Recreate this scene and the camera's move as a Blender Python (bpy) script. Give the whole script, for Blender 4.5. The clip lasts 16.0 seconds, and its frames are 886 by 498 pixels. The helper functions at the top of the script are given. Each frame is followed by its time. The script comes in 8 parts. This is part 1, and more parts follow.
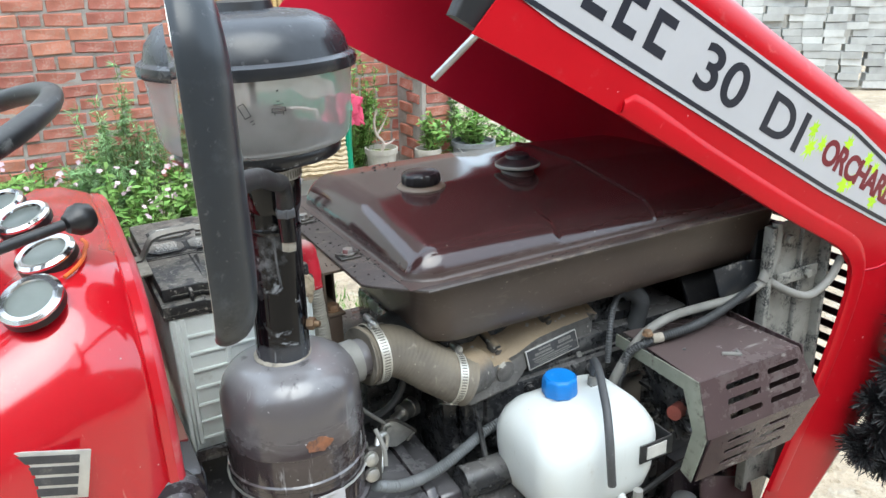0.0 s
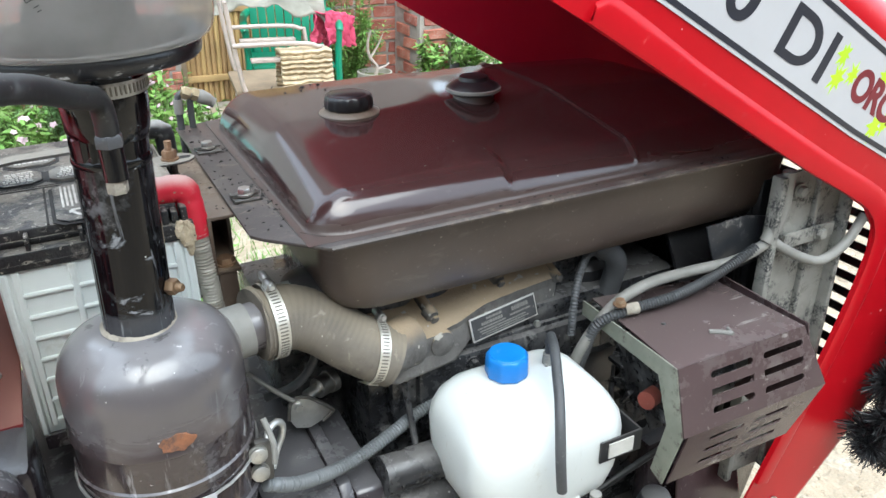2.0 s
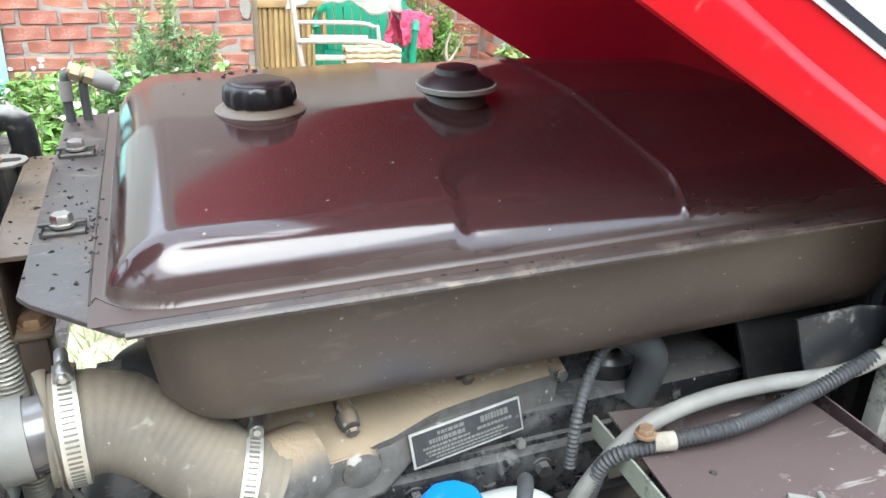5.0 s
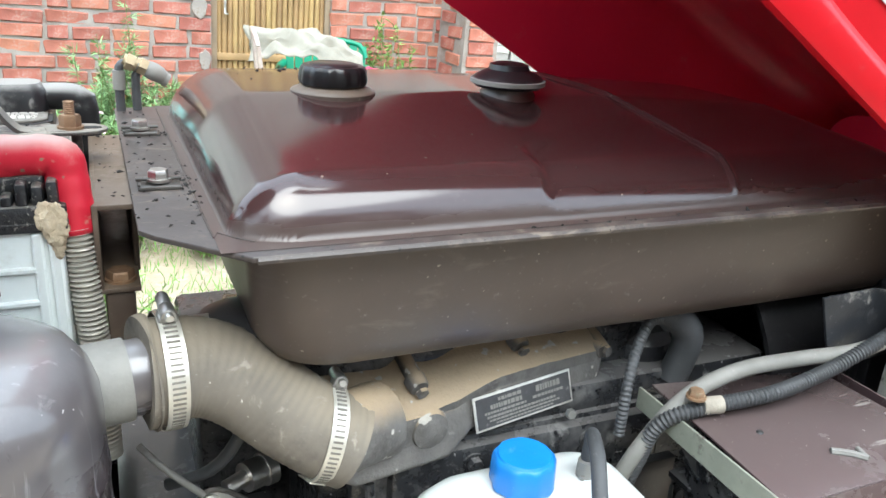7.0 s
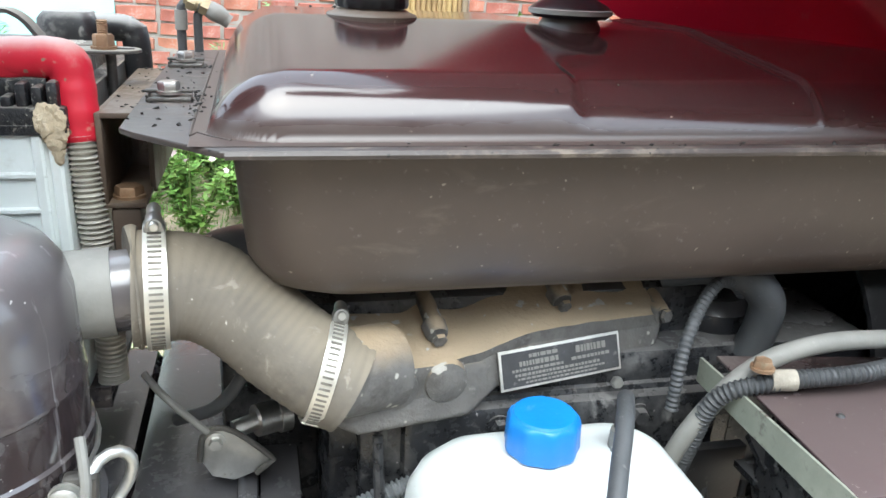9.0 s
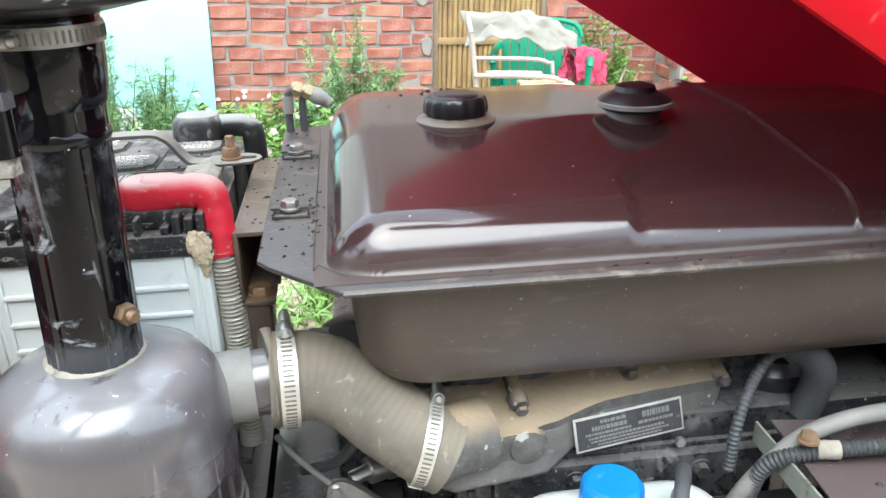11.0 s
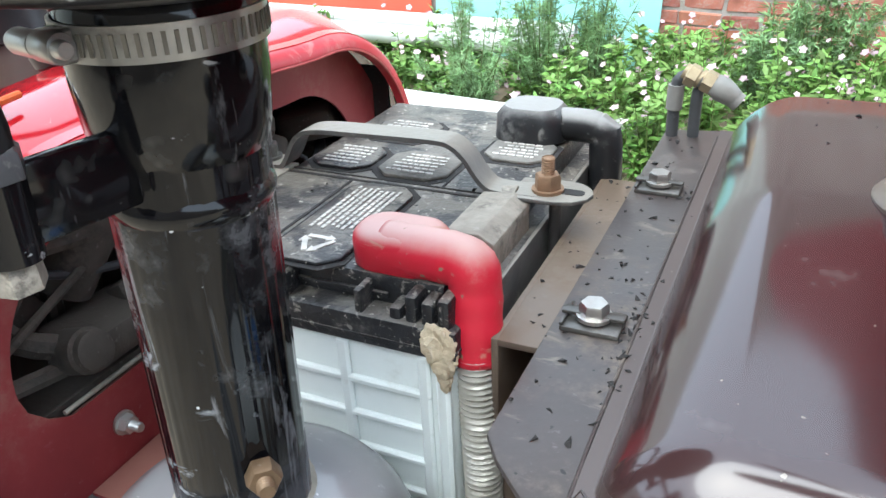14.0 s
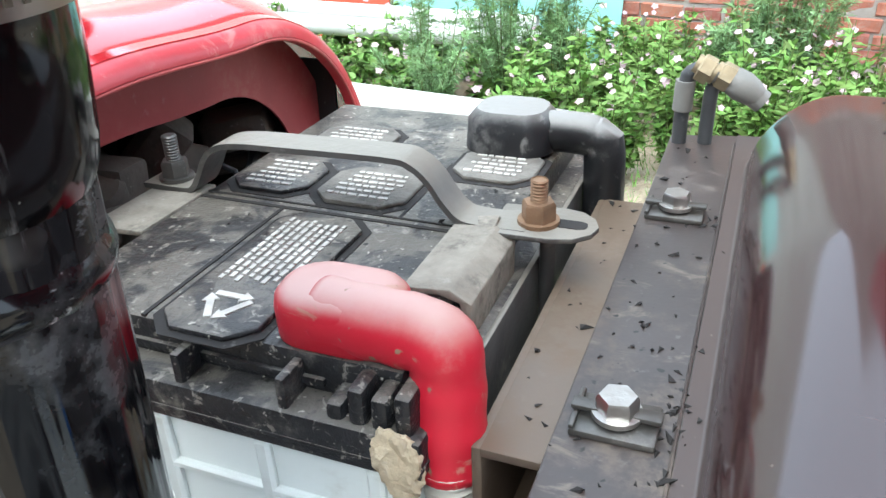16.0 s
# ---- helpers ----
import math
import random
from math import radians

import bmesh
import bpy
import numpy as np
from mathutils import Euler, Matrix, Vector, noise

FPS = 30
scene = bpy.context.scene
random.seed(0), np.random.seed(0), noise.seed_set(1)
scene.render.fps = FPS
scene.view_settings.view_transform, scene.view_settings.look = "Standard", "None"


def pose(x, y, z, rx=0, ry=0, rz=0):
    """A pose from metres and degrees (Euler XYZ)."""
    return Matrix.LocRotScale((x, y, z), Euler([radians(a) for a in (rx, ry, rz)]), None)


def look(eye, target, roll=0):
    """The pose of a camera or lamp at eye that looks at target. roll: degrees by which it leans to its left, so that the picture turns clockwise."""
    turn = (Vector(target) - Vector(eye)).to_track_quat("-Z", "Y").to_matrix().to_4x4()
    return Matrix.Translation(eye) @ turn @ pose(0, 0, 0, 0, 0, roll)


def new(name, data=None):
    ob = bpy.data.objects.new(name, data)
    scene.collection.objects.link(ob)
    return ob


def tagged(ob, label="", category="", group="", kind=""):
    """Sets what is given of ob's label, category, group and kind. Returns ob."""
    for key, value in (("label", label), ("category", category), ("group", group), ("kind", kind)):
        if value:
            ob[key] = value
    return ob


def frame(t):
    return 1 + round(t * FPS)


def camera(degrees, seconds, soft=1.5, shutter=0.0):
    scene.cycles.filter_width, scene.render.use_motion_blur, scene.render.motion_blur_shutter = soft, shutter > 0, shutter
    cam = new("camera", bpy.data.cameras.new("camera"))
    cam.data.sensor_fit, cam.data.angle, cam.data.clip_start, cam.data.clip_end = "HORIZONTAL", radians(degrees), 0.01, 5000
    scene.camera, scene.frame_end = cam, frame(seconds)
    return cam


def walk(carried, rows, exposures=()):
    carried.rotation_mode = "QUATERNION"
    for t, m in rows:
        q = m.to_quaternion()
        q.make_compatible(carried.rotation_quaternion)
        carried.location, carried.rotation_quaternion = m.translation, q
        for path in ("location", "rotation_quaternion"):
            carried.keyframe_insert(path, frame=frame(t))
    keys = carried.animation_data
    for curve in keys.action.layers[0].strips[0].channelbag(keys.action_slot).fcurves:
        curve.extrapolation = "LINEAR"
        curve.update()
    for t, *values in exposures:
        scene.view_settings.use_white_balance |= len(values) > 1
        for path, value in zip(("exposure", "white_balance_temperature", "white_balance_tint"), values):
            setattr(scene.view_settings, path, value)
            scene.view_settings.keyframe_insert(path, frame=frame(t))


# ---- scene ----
cam = camera(59.0, 16.0)
# the tractor stands 1.8 degrees nose-up; the path is given in its own level frame
SLOPE = Matrix.Rotation(radians(-1.8), 4, "Y")
PATH = [
    (0, (0.0479, -0.0290, 1.4715), (0.9085, 1.6292, 0.7574), -2.21),
    (0.5, (0.0201, -0.0010, 1.4442), (0.9708, 1.5851, 0.6824), -0.43),
    (1, (0.0001, -0.0160, 1.3663), (1.0345, 1.4029, 0.4089), 1.22),
    (1.2, (0.0090, -0.0030, 1.3674), (1.0448, 1.3800, 0.3594), 2.05),
    (1.5, (0.0428, 0.0290, 1.3606), (1.0958, 1.4409, 0.4130), 0.16),
    (2, (0.2202, 0.1090, 1.4084), (1.0313, 1.7130, 0.5313), -0.56),
    (2.5, (0.3588, 0.1190, 1.4127), (0.9930, 1.7904, 0.5160), -0.66),
    (3, (0.3908, 0.1250, 1.3956), (1.0384, 1.7945, 0.5050), 2.66),
    (3.2, (0.4287, 0.1880, 1.3932), (1.0183, 1.8882, 0.5205), 2.32),
    (5.3, (0.4578, 0.3340, 1.3152), (1.0900, 2.0258, 0.4560), 0.17),
    (5.5, (0.4099, 0.2890, 1.3503), (1.0881, 1.9392, 0.4464), -1.02),
    (6, (0.3137, 0.2100, 1.3654), (1.0426, 1.8627, 0.5067), 1.16),
    (6.5, (0.3163, 0.2600, 1.3282), (1.0622, 1.9484, 0.5582), 3.34),
    (7, (0.3432, 0.3110, 1.2623), (1.1247, 2.0158, 0.5675), 3.81),
    (7.5, (0.3731, 0.3390, 1.2274), (1.1390, 2.0463, 0.5213), 2.69),
    (8, (0.4494, 0.4000, 1.1985), (1.0475, 2.1710, 0.4872), 1.35),
    (8.2, (0.4669, 0.4000, 1.1904), (0.9642, 2.1993, 0.4727), 2.27),
    (10.3, (0.3777, 0.1520, 1.2371), (0.8018, 2.0031, 0.6099), 2.49),
    (10.5, (0.3917, 0.1860, 1.2683), (0.7871, 2.0405, 0.6321), 1.47),
    (11, (0.4287, 0.2700, 1.3150), (0.6544, 2.1020, 0.5452), -1.19),
    (11.5, (0.4157, 0.2790, 1.3930), (0.4022, 2.1399, 0.6604), -5.30),
    (12, (0.3733, 0.2780, 1.4047), (0.3323, 2.1226, 0.6329), -3.84),
    (12.5, (0.4006, 0.3940, 1.3930), (0.0159, 2.2048, 0.6359), -3.56),
    (13, (0.4605, 0.4830, 1.3741), (-0.2628, 2.1432, 0.5252), -4.12),
    (13.5, (0.4665, 0.5060, 1.3417), (-0.3493, 2.1017, 0.4538), -4.96),
    (14, (0.4545, 0.5630, 1.3104), (-0.3178, 2.1581, 0.3834), -2.84),
    (14.5, (0.4220, 0.5890, 1.3034), (-0.4001, 2.1520, 0.3647), -3.50),
    (15, (0.3859, 0.6220, 1.3027), (-0.4376, 2.1886, 0.3713), -2.29),
    (15.5, (0.3988, 0.6440, 1.3009), (-0.3951, 2.2332, 0.3822), -3.11),
    (16, (0.4075, 0.6680, 1.2803), (-0.2749, 2.2933, 0.3355), -2.35),
]
LIGHT = [(0, 0.58, 6180, 2), (1.5, 0.65, 6180, 2), (2.2, 0.8, 6220, 2), (3.2, 0.88, 6280, 2), (5.4, 1.38, 6180, 2), (6.0, 1.0, 6280, 2), (6.8, 1.14, 6280, 2), (8.2, 1.22, 6260, 2), (10.3, 1.06, 6250, 2), (11.3, 1.18, 6250, 2), (12.5, 0.96, 6100, 2), (16, 0.98, 6160, 2)]
walk(cam, [(t, SLOPE @ look(eye, target, roll)) for t, eye, target, roll in PATH], LIGHT)

# ---- world, sun, exposure ----
world = bpy.data.worlds.new("overcast_sky")
scene.world = world
world.use_nodes = True
wn = world.node_tree
sky = wn.nodes.new("ShaderNodeTexSky")
sky.sky_type = "NISHITA"
sky.sun_disc = False
sky.sun_elevation, sky.sun_rotation = radians(62), radians(200)
sky.air_density, sky.dust_density, sky.ozone_density = 1.0, 4.0, 1.0
haze = wn.nodes.new("ShaderNodeMix")
haze.data_type = "RGBA"
haze.inputs[0].default_value = 0.7
haze.inputs[7].default_value = (8.7, 9.5, 11.0, 1)
wn.links.new(sky.outputs[0], haze.inputs[6])
background = wn.nodes["Background"]
wn.links.new(haze.outputs[2], background.inputs[0])
background.inputs[1].default_value = 0.205
sun = new("sun", bpy.data.lights.new("sun", "SUN"))
sun.data.energy, sun.data.angle, sun.data.color = 1.7, radians(50), (1.0, 0.99, 0.98)
sun.matrix_world = look((0.2, -1.2, 5), (0.5, 0.9, 0.8))


# ---- materials ----
def material(name, colour, rough=0.5, metal=0.0, vary=0.12, scale=30.0, bump=0.15, fine=180.0, dirt=None, dirt_at=(0.55, 0.7), dirt_scale=9.0,
             coat=0.0, per_object=0.0, per_island=0.0, up_dust=None, spec=0.5, relief=0.002, scuff=None, specks=None, film=None):
    """Painted, moulded or natural surface: two scales of variation, fine relief, patches of dirt with a shape of their own, dust that settled on what faces up."""
    m = bpy.data.materials.new(name)
    m.use_nodes = True
    nt = m.node_tree
    n, l = nt.nodes, nt.links
    bsdf = n["Principled BSDF"]
    bsdf.inputs["Metallic"].default_value = metal
    bsdf.inputs["Specular IOR Level"].default_value = spec
    bsdf.inputs["Coat Weight"].default_value = coat
    bsdf.inputs["Coat Roughness"].default_value = 0.08
    co = n.new("ShaderNodeTexCoord")

    def noise_tex(s, detail=4.0, r=0.6):
        t = n.new("ShaderNodeTexNoise")
        t.inputs["Scale"].default_value, t.inputs["Detail"].default_value, t.inputs["Roughness"].default_value = s, detail, r
        l.new(co.outputs["Object"], t.inputs["Vector"])
        return t

    def ramp(source, a, b):
        r = n.new("ShaderNodeMapRange")
        r.inputs[1].default_value, r.inputs[2].default_value = a, b
        r.interpolation_type = "SMOOTHSTEP"
        l.new(source, r.inputs[0])
        return r.outputs[0]

    def mix(f, a, b, kind="MIX"):
        x = n.new("ShaderNodeMix")
        x.data_type, x.blend_type = "RGBA", kind
        for socket, v in ((x.inputs[0], f), (x.inputs[6], a), (x.inputs[7], b)):
            if isinstance(v, (int, float)):
                socket.default_value = v
            elif isinstance(v, tuple):
                socket.default_value = (*v[:3], 1)
            else:
                l.new(v, socket)
        return x.outputs[2]

    big, small = noise_tex(scale), noise_tex(fine, 3.0)
    broad = noise_tex(scale * 0.23, 3.0, 0.5)
    dark = tuple(c * (1 - 0.9 * vary) for c in colour)
    light = tuple(min(1, c * (1 + 0.9 * vary)) for c in colour)
    col = mix(ramp(big.outputs[0], 0.25, 0.75), dark, light)
    col = mix(ramp(broad.outputs[0], 0.35, 0.65), col, mix(1.0, col, (1 + vary, 1 + vary, 1 + vary), "MULTIPLY"))
    col = mix(ramp(small.outputs[0], 0.62, 0.8), col, mix(0.6 * vary, col, (0.75, 0.72, 0.68)))
    if per_object or per_island:
        if per_object:
            rnd = n.new("ShaderNodeObjectInfo").outputs["Random"]
        else:
            rnd = n.new("ShaderNodeNewGeometry").outputs["Random Per Island"]
        amount = per_object or per_island
        hsv = n.new("ShaderNodeHueSaturation")
        val = n.new("ShaderNodeMapRange")
        val.inputs[3].default_value, val.inputs[4].default_value = 1 - amount, 1 + amount
        l.new(rnd, val.inputs[0])
        l.new(val.outputs[0], hsv.inputs["Value"])
        hue = n.new("ShaderNodeMapRange")
        hue.inputs[3].default_value, hue.inputs[4].default_value = 0.5 - 0.04 * amount, 0.5 + 0.04 * amount
        l.new(rnd, hue.inputs[0])
        l.new(hue.outputs[0], hsv.inputs["Hue"])
        l.new(col, hsv.inputs["Color"])
        col = hsv.outputs[0]
    rough_out = None
    if dirt:
        patch = noise_tex(dirt_scale, 8.0, 0.68)
        soft = ramp(patch.outputs[0], dirt_at[0], dirt_at[1] + 0.1)
        crumb = noise_tex(dirt_scale * 9, 4.0, 0.6)
        grainy = ramp(crumb.outputs[0], 0.34, 0.58)
        both = n.new("ShaderNodeMath")
        both.operation = "MULTIPLY"
        l.new(soft, both.inputs[0])
        l.new(grainy, both.inputs[1])
        f = both.outputs[0]
        col = mix(f, col, dirt)
        rr = n.new("ShaderNodeMapRange")
        rr.inputs[3].default_value, rr.inputs[4].default_value = rough, 0.85
        l.new(f, rr.inputs[0])
        rough_out = rr.outputs[0]
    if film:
        # a second tone on one side of an uneven tide line (tank: half-wiped dried mud)
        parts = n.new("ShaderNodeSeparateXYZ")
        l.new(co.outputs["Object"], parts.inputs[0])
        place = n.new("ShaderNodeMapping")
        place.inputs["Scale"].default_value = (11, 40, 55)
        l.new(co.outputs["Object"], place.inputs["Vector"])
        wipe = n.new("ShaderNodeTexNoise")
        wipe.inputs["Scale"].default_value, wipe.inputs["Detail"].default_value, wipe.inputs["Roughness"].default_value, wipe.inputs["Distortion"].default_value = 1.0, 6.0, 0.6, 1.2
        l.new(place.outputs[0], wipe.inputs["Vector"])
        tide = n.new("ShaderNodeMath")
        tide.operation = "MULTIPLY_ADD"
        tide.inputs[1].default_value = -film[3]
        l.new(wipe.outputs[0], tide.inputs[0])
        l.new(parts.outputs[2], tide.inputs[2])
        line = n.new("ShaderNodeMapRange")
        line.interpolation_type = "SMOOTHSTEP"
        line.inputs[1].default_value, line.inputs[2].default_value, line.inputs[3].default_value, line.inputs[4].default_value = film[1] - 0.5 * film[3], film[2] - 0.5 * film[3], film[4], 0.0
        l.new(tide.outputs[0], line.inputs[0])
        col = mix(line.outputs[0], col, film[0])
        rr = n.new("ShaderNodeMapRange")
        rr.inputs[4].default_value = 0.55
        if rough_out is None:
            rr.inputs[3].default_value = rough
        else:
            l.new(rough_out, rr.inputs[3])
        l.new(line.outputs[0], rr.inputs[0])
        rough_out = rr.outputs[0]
    if up_dust:
        geo = n.new("ShaderNodeNewGeometry")
        sep = n.new("ShaderNodeSeparateXYZ")
        l.new(geo.outputs["Normal"], sep.inputs[0])
        speck = noise_tex(14.0, 6.0, 0.7)
        add = n.new("ShaderNodeMath")
        add.operation = "MULTIPLY_ADD"
        add.inputs[1].default_value = 0.55
        l.new(speck.outputs[0], add.inputs[0])
        l.new(sep.outputs[2], add.inputs[2])
        f = ramp(add.outputs[0], 0.6, 1.3)
        strength = n.new("ShaderNodeMath")
        strength.operation = "MULTIPLY"
        strength.inputs[1].default_value = up_dust[1]
        l.new(f, strength.inputs[0])
        col = mix(strength.outputs[0], col, up_dust[0])
    for colour2, stretch, lo, hi, strength in scuff or ():
        place = n.new("ShaderNodeMapping")
        place.inputs["Scale"].default_value = stretch
        l.new(co.outputs["Object"], place.inputs["Vector"])
        streak = n.new("ShaderNodeTexNoise")
        streak.inputs["Scale"].default_value, streak.inputs["Detail"].default_value, streak.inputs["Roughness"].default_value, streak.inputs["Distortion"].default_value = 1.0, 7.0, 0.62, 0.6
        l.new(place.outputs[0], streak.inputs["Vector"])
        f = n.new("ShaderNodeMath")
        f.operation = "MULTIPLY"
        f.inputs[1].default_value = strength
        l.new(ramp(streak.outputs[0], lo, hi), f.inputs[0])
        col = mix(f.outputs[0], col, colour2)
    for colour2, size, lo in specks or ():
        dot = noise_tex(size, 1.5, 0.5)
        col = mix(ramp(dot.outputs[0], lo, lo + 0.05), col, colour2)
    l.new(col, bsdf.inputs["Base Color"])
    if rough_out is None:
        rr = n.new("ShaderNodeMapRange")
        rr.inputs[3].default_value, rr.inputs[4].default_value = max(0.02, rough * 0.75), min(1, rough * 1.3)
        l.new(big.outputs[0], rr.inputs[0])
        rough_out = rr.outputs[0]
    l.new(rough_out, bsdf.inputs["Roughness"])
    if bump:
        b = n.new("ShaderNodeBump")
        b.inputs["Strength"].default_value, b.inputs["Distance"].default_value = bump, relief
        add = n.new("ShaderNodeMath")
        add.operation = "ADD"
        l.new(big.outputs[0], add.inputs[0])
        l.new(small.outputs[0], add.inputs[1])
        l.new(add.outputs[0], b.inputs["Height"])
        l.new(b.outputs[0], bsdf.inputs["Normal"])
    return m


MUD = (0.40, 0.33, 0.23)
RED = material("red_paint", (0.46, 0.003, 0.012), 0.12, vary=0.04, scale=5, bump=0.004, fine=40, spec=0.7, coat=0.6, scuff=(((0.6, 0.16, 0.15), (90, 90, 14), 0.66, 0.73, 0.5),), up_dust=((0.34, 0.13, 0.11), 0.06), specks=(((0.6, 0.35, 0.33), 150, 0.785),))
RED_SIDE = material("weathered_red_bonnet_paint", (0.43, 0.004, 0.011), 0.3, vary=0.08, scale=5, bump=0.008, fine=40, spec=0.2, scuff=(((0.62, 0.1, 0.1), (40, 40, 40), 0.66, 0.73, 0.4),), specks=(((0.75, 0.5, 0.48), 150, 0.775),))
RED_DULL = material("red_primer_inside", (0.46, 0.010, 0.032), 0.34, vary=0.08, scale=9, bump=0.02, spec=0.35, dirt=(0.4, 0.09, 0.08), dirt_at=(0.63, 0.75), dirt_scale=18)
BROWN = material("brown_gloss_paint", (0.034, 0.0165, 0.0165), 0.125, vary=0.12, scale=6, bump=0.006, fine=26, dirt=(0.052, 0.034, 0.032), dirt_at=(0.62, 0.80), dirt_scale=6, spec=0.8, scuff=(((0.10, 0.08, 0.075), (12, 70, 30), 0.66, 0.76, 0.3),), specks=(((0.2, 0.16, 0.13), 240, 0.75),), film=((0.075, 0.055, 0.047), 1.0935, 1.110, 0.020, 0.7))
BROWN_MATT = material("brown_paint_dusty", (0.068, 0.051, 0.042), 0.42, vary=0.14, scale=10, bump=0.03, up_dust=((0.2, 0.16, 0.12), 0.4), scuff=(((0.12, 0.1, 0.08), (14, 14, 40), 0.55, 0.7, 0.6),), specks=(((0.24, 0.21, 0.17), 170, 0.735),))
FLANGE = material("brown_flange_dusty", (0.05, 0.040, 0.037), 0.38, vary=0.16, scale=20, bump=0.08, dirt=(0.17, 0.14, 0.115), dirt_at=(0.48, 0.62), dirt_scale=18, scuff=(((0.22, 0.18, 0.14), (25, 60, 25), 0.58, 0.7, 0.6),), specks=(((0.012, 0.011, 0.01), 190, 0.7),))
# the film's limits are reversed here: paler towards the top
CLEANER = material("brown_canister_paint", (0.036, 0.026, 0.0275), 0.17, vary=0.14, scale=10, bump=0.02, fine=40, coat=0.8, dirt=(0.16, 0.155, 0.16), dirt_at=(0.53, 0.66), dirt_scale=12, up_dust=((0.26, 0.255, 0.262), 0.55), scuff=(((0.30, 0.29, 0.30), (70, 70, 9), 0.61, 0.69, 0.55), ((0.02, 0.016, 0.016), (40, 40, 12), 0.60, 0.68, 0.7)), specks=(((0.5, 0.48, 0.47), 190, 0.75),), film=((0.20, 0.192, 0.20), 0.985, 0.935, 0.07, 0.34))
BLACK_GLOSS = material("black_gloss_enamel", (0.004, 0.004, 0.005), 0.1, vary=0.1, scale=12, bump=0.03, fine=40, spec=0.4, dirt=(0.15, 0.153, 0.16), dirt_at=(0.53, 0.67), dirt_scale=11, scuff=(((0.42, 0.43, 0.44), (26, 90, 150), 0.64, 0.71, 0.8), ((0.2, 0.2, 0.21), (60, 60, 14), 0.63, 0.73, 0.6)), specks=(((0.5, 0.49, 0.47), 230, 0.765),))
BLACK_WORN = material("worn_black_enamel", (0.003, 0.003, 0.004), 0.07, vary=0.1, scale=12, bump=0.05, fine=30, spec=0.34, dirt=(0.17, 0.175, 0.185), dirt_at=(0.53, 0.67), dirt_scale=11, scuff=(((0.34, 0.36, 0.39), (34, 34, 60), 0.60, 0.70, 0.7), ((0.22, 0.225, 0.24), (90, 90, 12), 0.60, 0.70, 0.6)), film=((0.15, 0.155, 0.17), 1.05, 1.085, 0.08, 0.35), specks=(((0.5, 0.5, 0.49), 200, 0.775),))
FADED_RED = material("sun_faded_red", (0.46, 0.03, 0.045), 0.35, vary=0.15, scale=18, bump=0.03, coat=0.2, dirt=(0.55, 0.24, 0.22), dirt_at=(0.5, 0.66), dirt_scale=14, scuff=(((0.6, 0.3, 0.28), (30, 30, 30), 0.6, 0.7, 0.5),))
DUSTY_RED = material("dusty_red_sheet", (0.26, 0.03, 0.035), 0.55, vary=0.15, scale=14, bump=0.05, dirt=(0.34, 0.15, 0.12), dirt_at=(0.46, 0.64), dirt_scale=14, up_dust=((0.34, 0.17, 0.13), 0.8))
WORN_EDGE = material("worn_pinkish_edge", (0.42, 0.07, 0.07), 0.55, vary=0.3, scale=30, bump=0.2, dirt=(0.55, 0.3, 0.25), dirt_at=(0.5, 0.62), dirt_scale=24)
BLACK_PLASTIC = material("black_plastic", (0.012, 0.012, 0.0135), 0.36, vary=0.12, scale=30, bump=0.05, dirt=(0.12, 0.12, 0.12), dirt_at=(0.56, 0.7), dirt_scale=22, up_dust=((0.13, 0.125, 0.12), 0.3))
BLACK_RUBBER = material("black_rubber", (0.012, 0.0125, 0.014), 0.45, vary=0.15, scale=20, bump=0.06, dirt=(0.10, 0.10, 0.10), dirt_at=(0.54, 0.7), dirt_scale=16, up_dust=((0.15, 0.148, 0.145), 0.4), scuff=(((0.2, 0.2, 0.2), (40, 40, 40), 0.6, 0.68, 0.5),))
CAP_BLACK = material("black_cap_plastic", (0.011, 0.011, 0.013), 0.3, vary=0.08, scale=40, bump=0.03)
ENGINE = material("oily_dark_engine_paint", (0.015, 0.0155, 0.0175), 0.26, vary=0.3, scale=18, bump=0.3, fine=90, dirt=(0.135, 0.132, 0.13), dirt_at=(0.47, 0.62), dirt_scale=13, up_dust=((0.15, 0.143, 0.138), 0.6), spec=0.6, scuff=(((0.22, 0.215, 0.21), (30, 30, 18), 0.60, 0.70, 0.7),), specks=(((0.36, 0.34, 0.33), 160, 0.745),))
GEARBOX = material("brown_housing_paint", (0.017, 0.0128, 0.0158), 0.2, vary=0.25, scale=18, bump=0.16, dirt=(0.15, 0.15, 0.16), dirt_at=(0.51, 0.66), dirt_scale=15, up_dust=((0.15, 0.148, 0.155), 0.6), spec=0.6, coat=0.15, scuff=(((0.26, 0.26, 0.27), (24, 40, 40), 0.61, 0.70, 0.7),), specks=(((0.5, 0.49, 0.48), 150, 0.745),))
MANIFOLD = material("dusty_cast_cover", (0.095, 0.09, 0.085), 0.65, vary=0.3, scale=30, bump=0.8, fine=140, dirt=(0.05, 0.046, 0.042), dirt_at=(0.48, 0.62), dirt_scale=14, up_dust=((0.36, 0.275, 0.18), 1.0), specks=(((0.4, 0.38, 0.34), 90, 0.66),))
HOSE_GREY = material("dusty_intake_hose", (0.145, 0.128, 0.105), 0.75, vary=0.2, scale=20, bump=0.25, dirt=(0.07, 0.064, 0.056), dirt_at=(0.50, 0.66), dirt_scale=12, scuff=(((0.32, 0.29, 0.24), (40, 40, 40), 0.58, 0.68, 0.7),), up_dust=((0.27, 0.225, 0.16), 0.6), specks=(((0.45, 0.42, 0.36), 190, 0.755),))
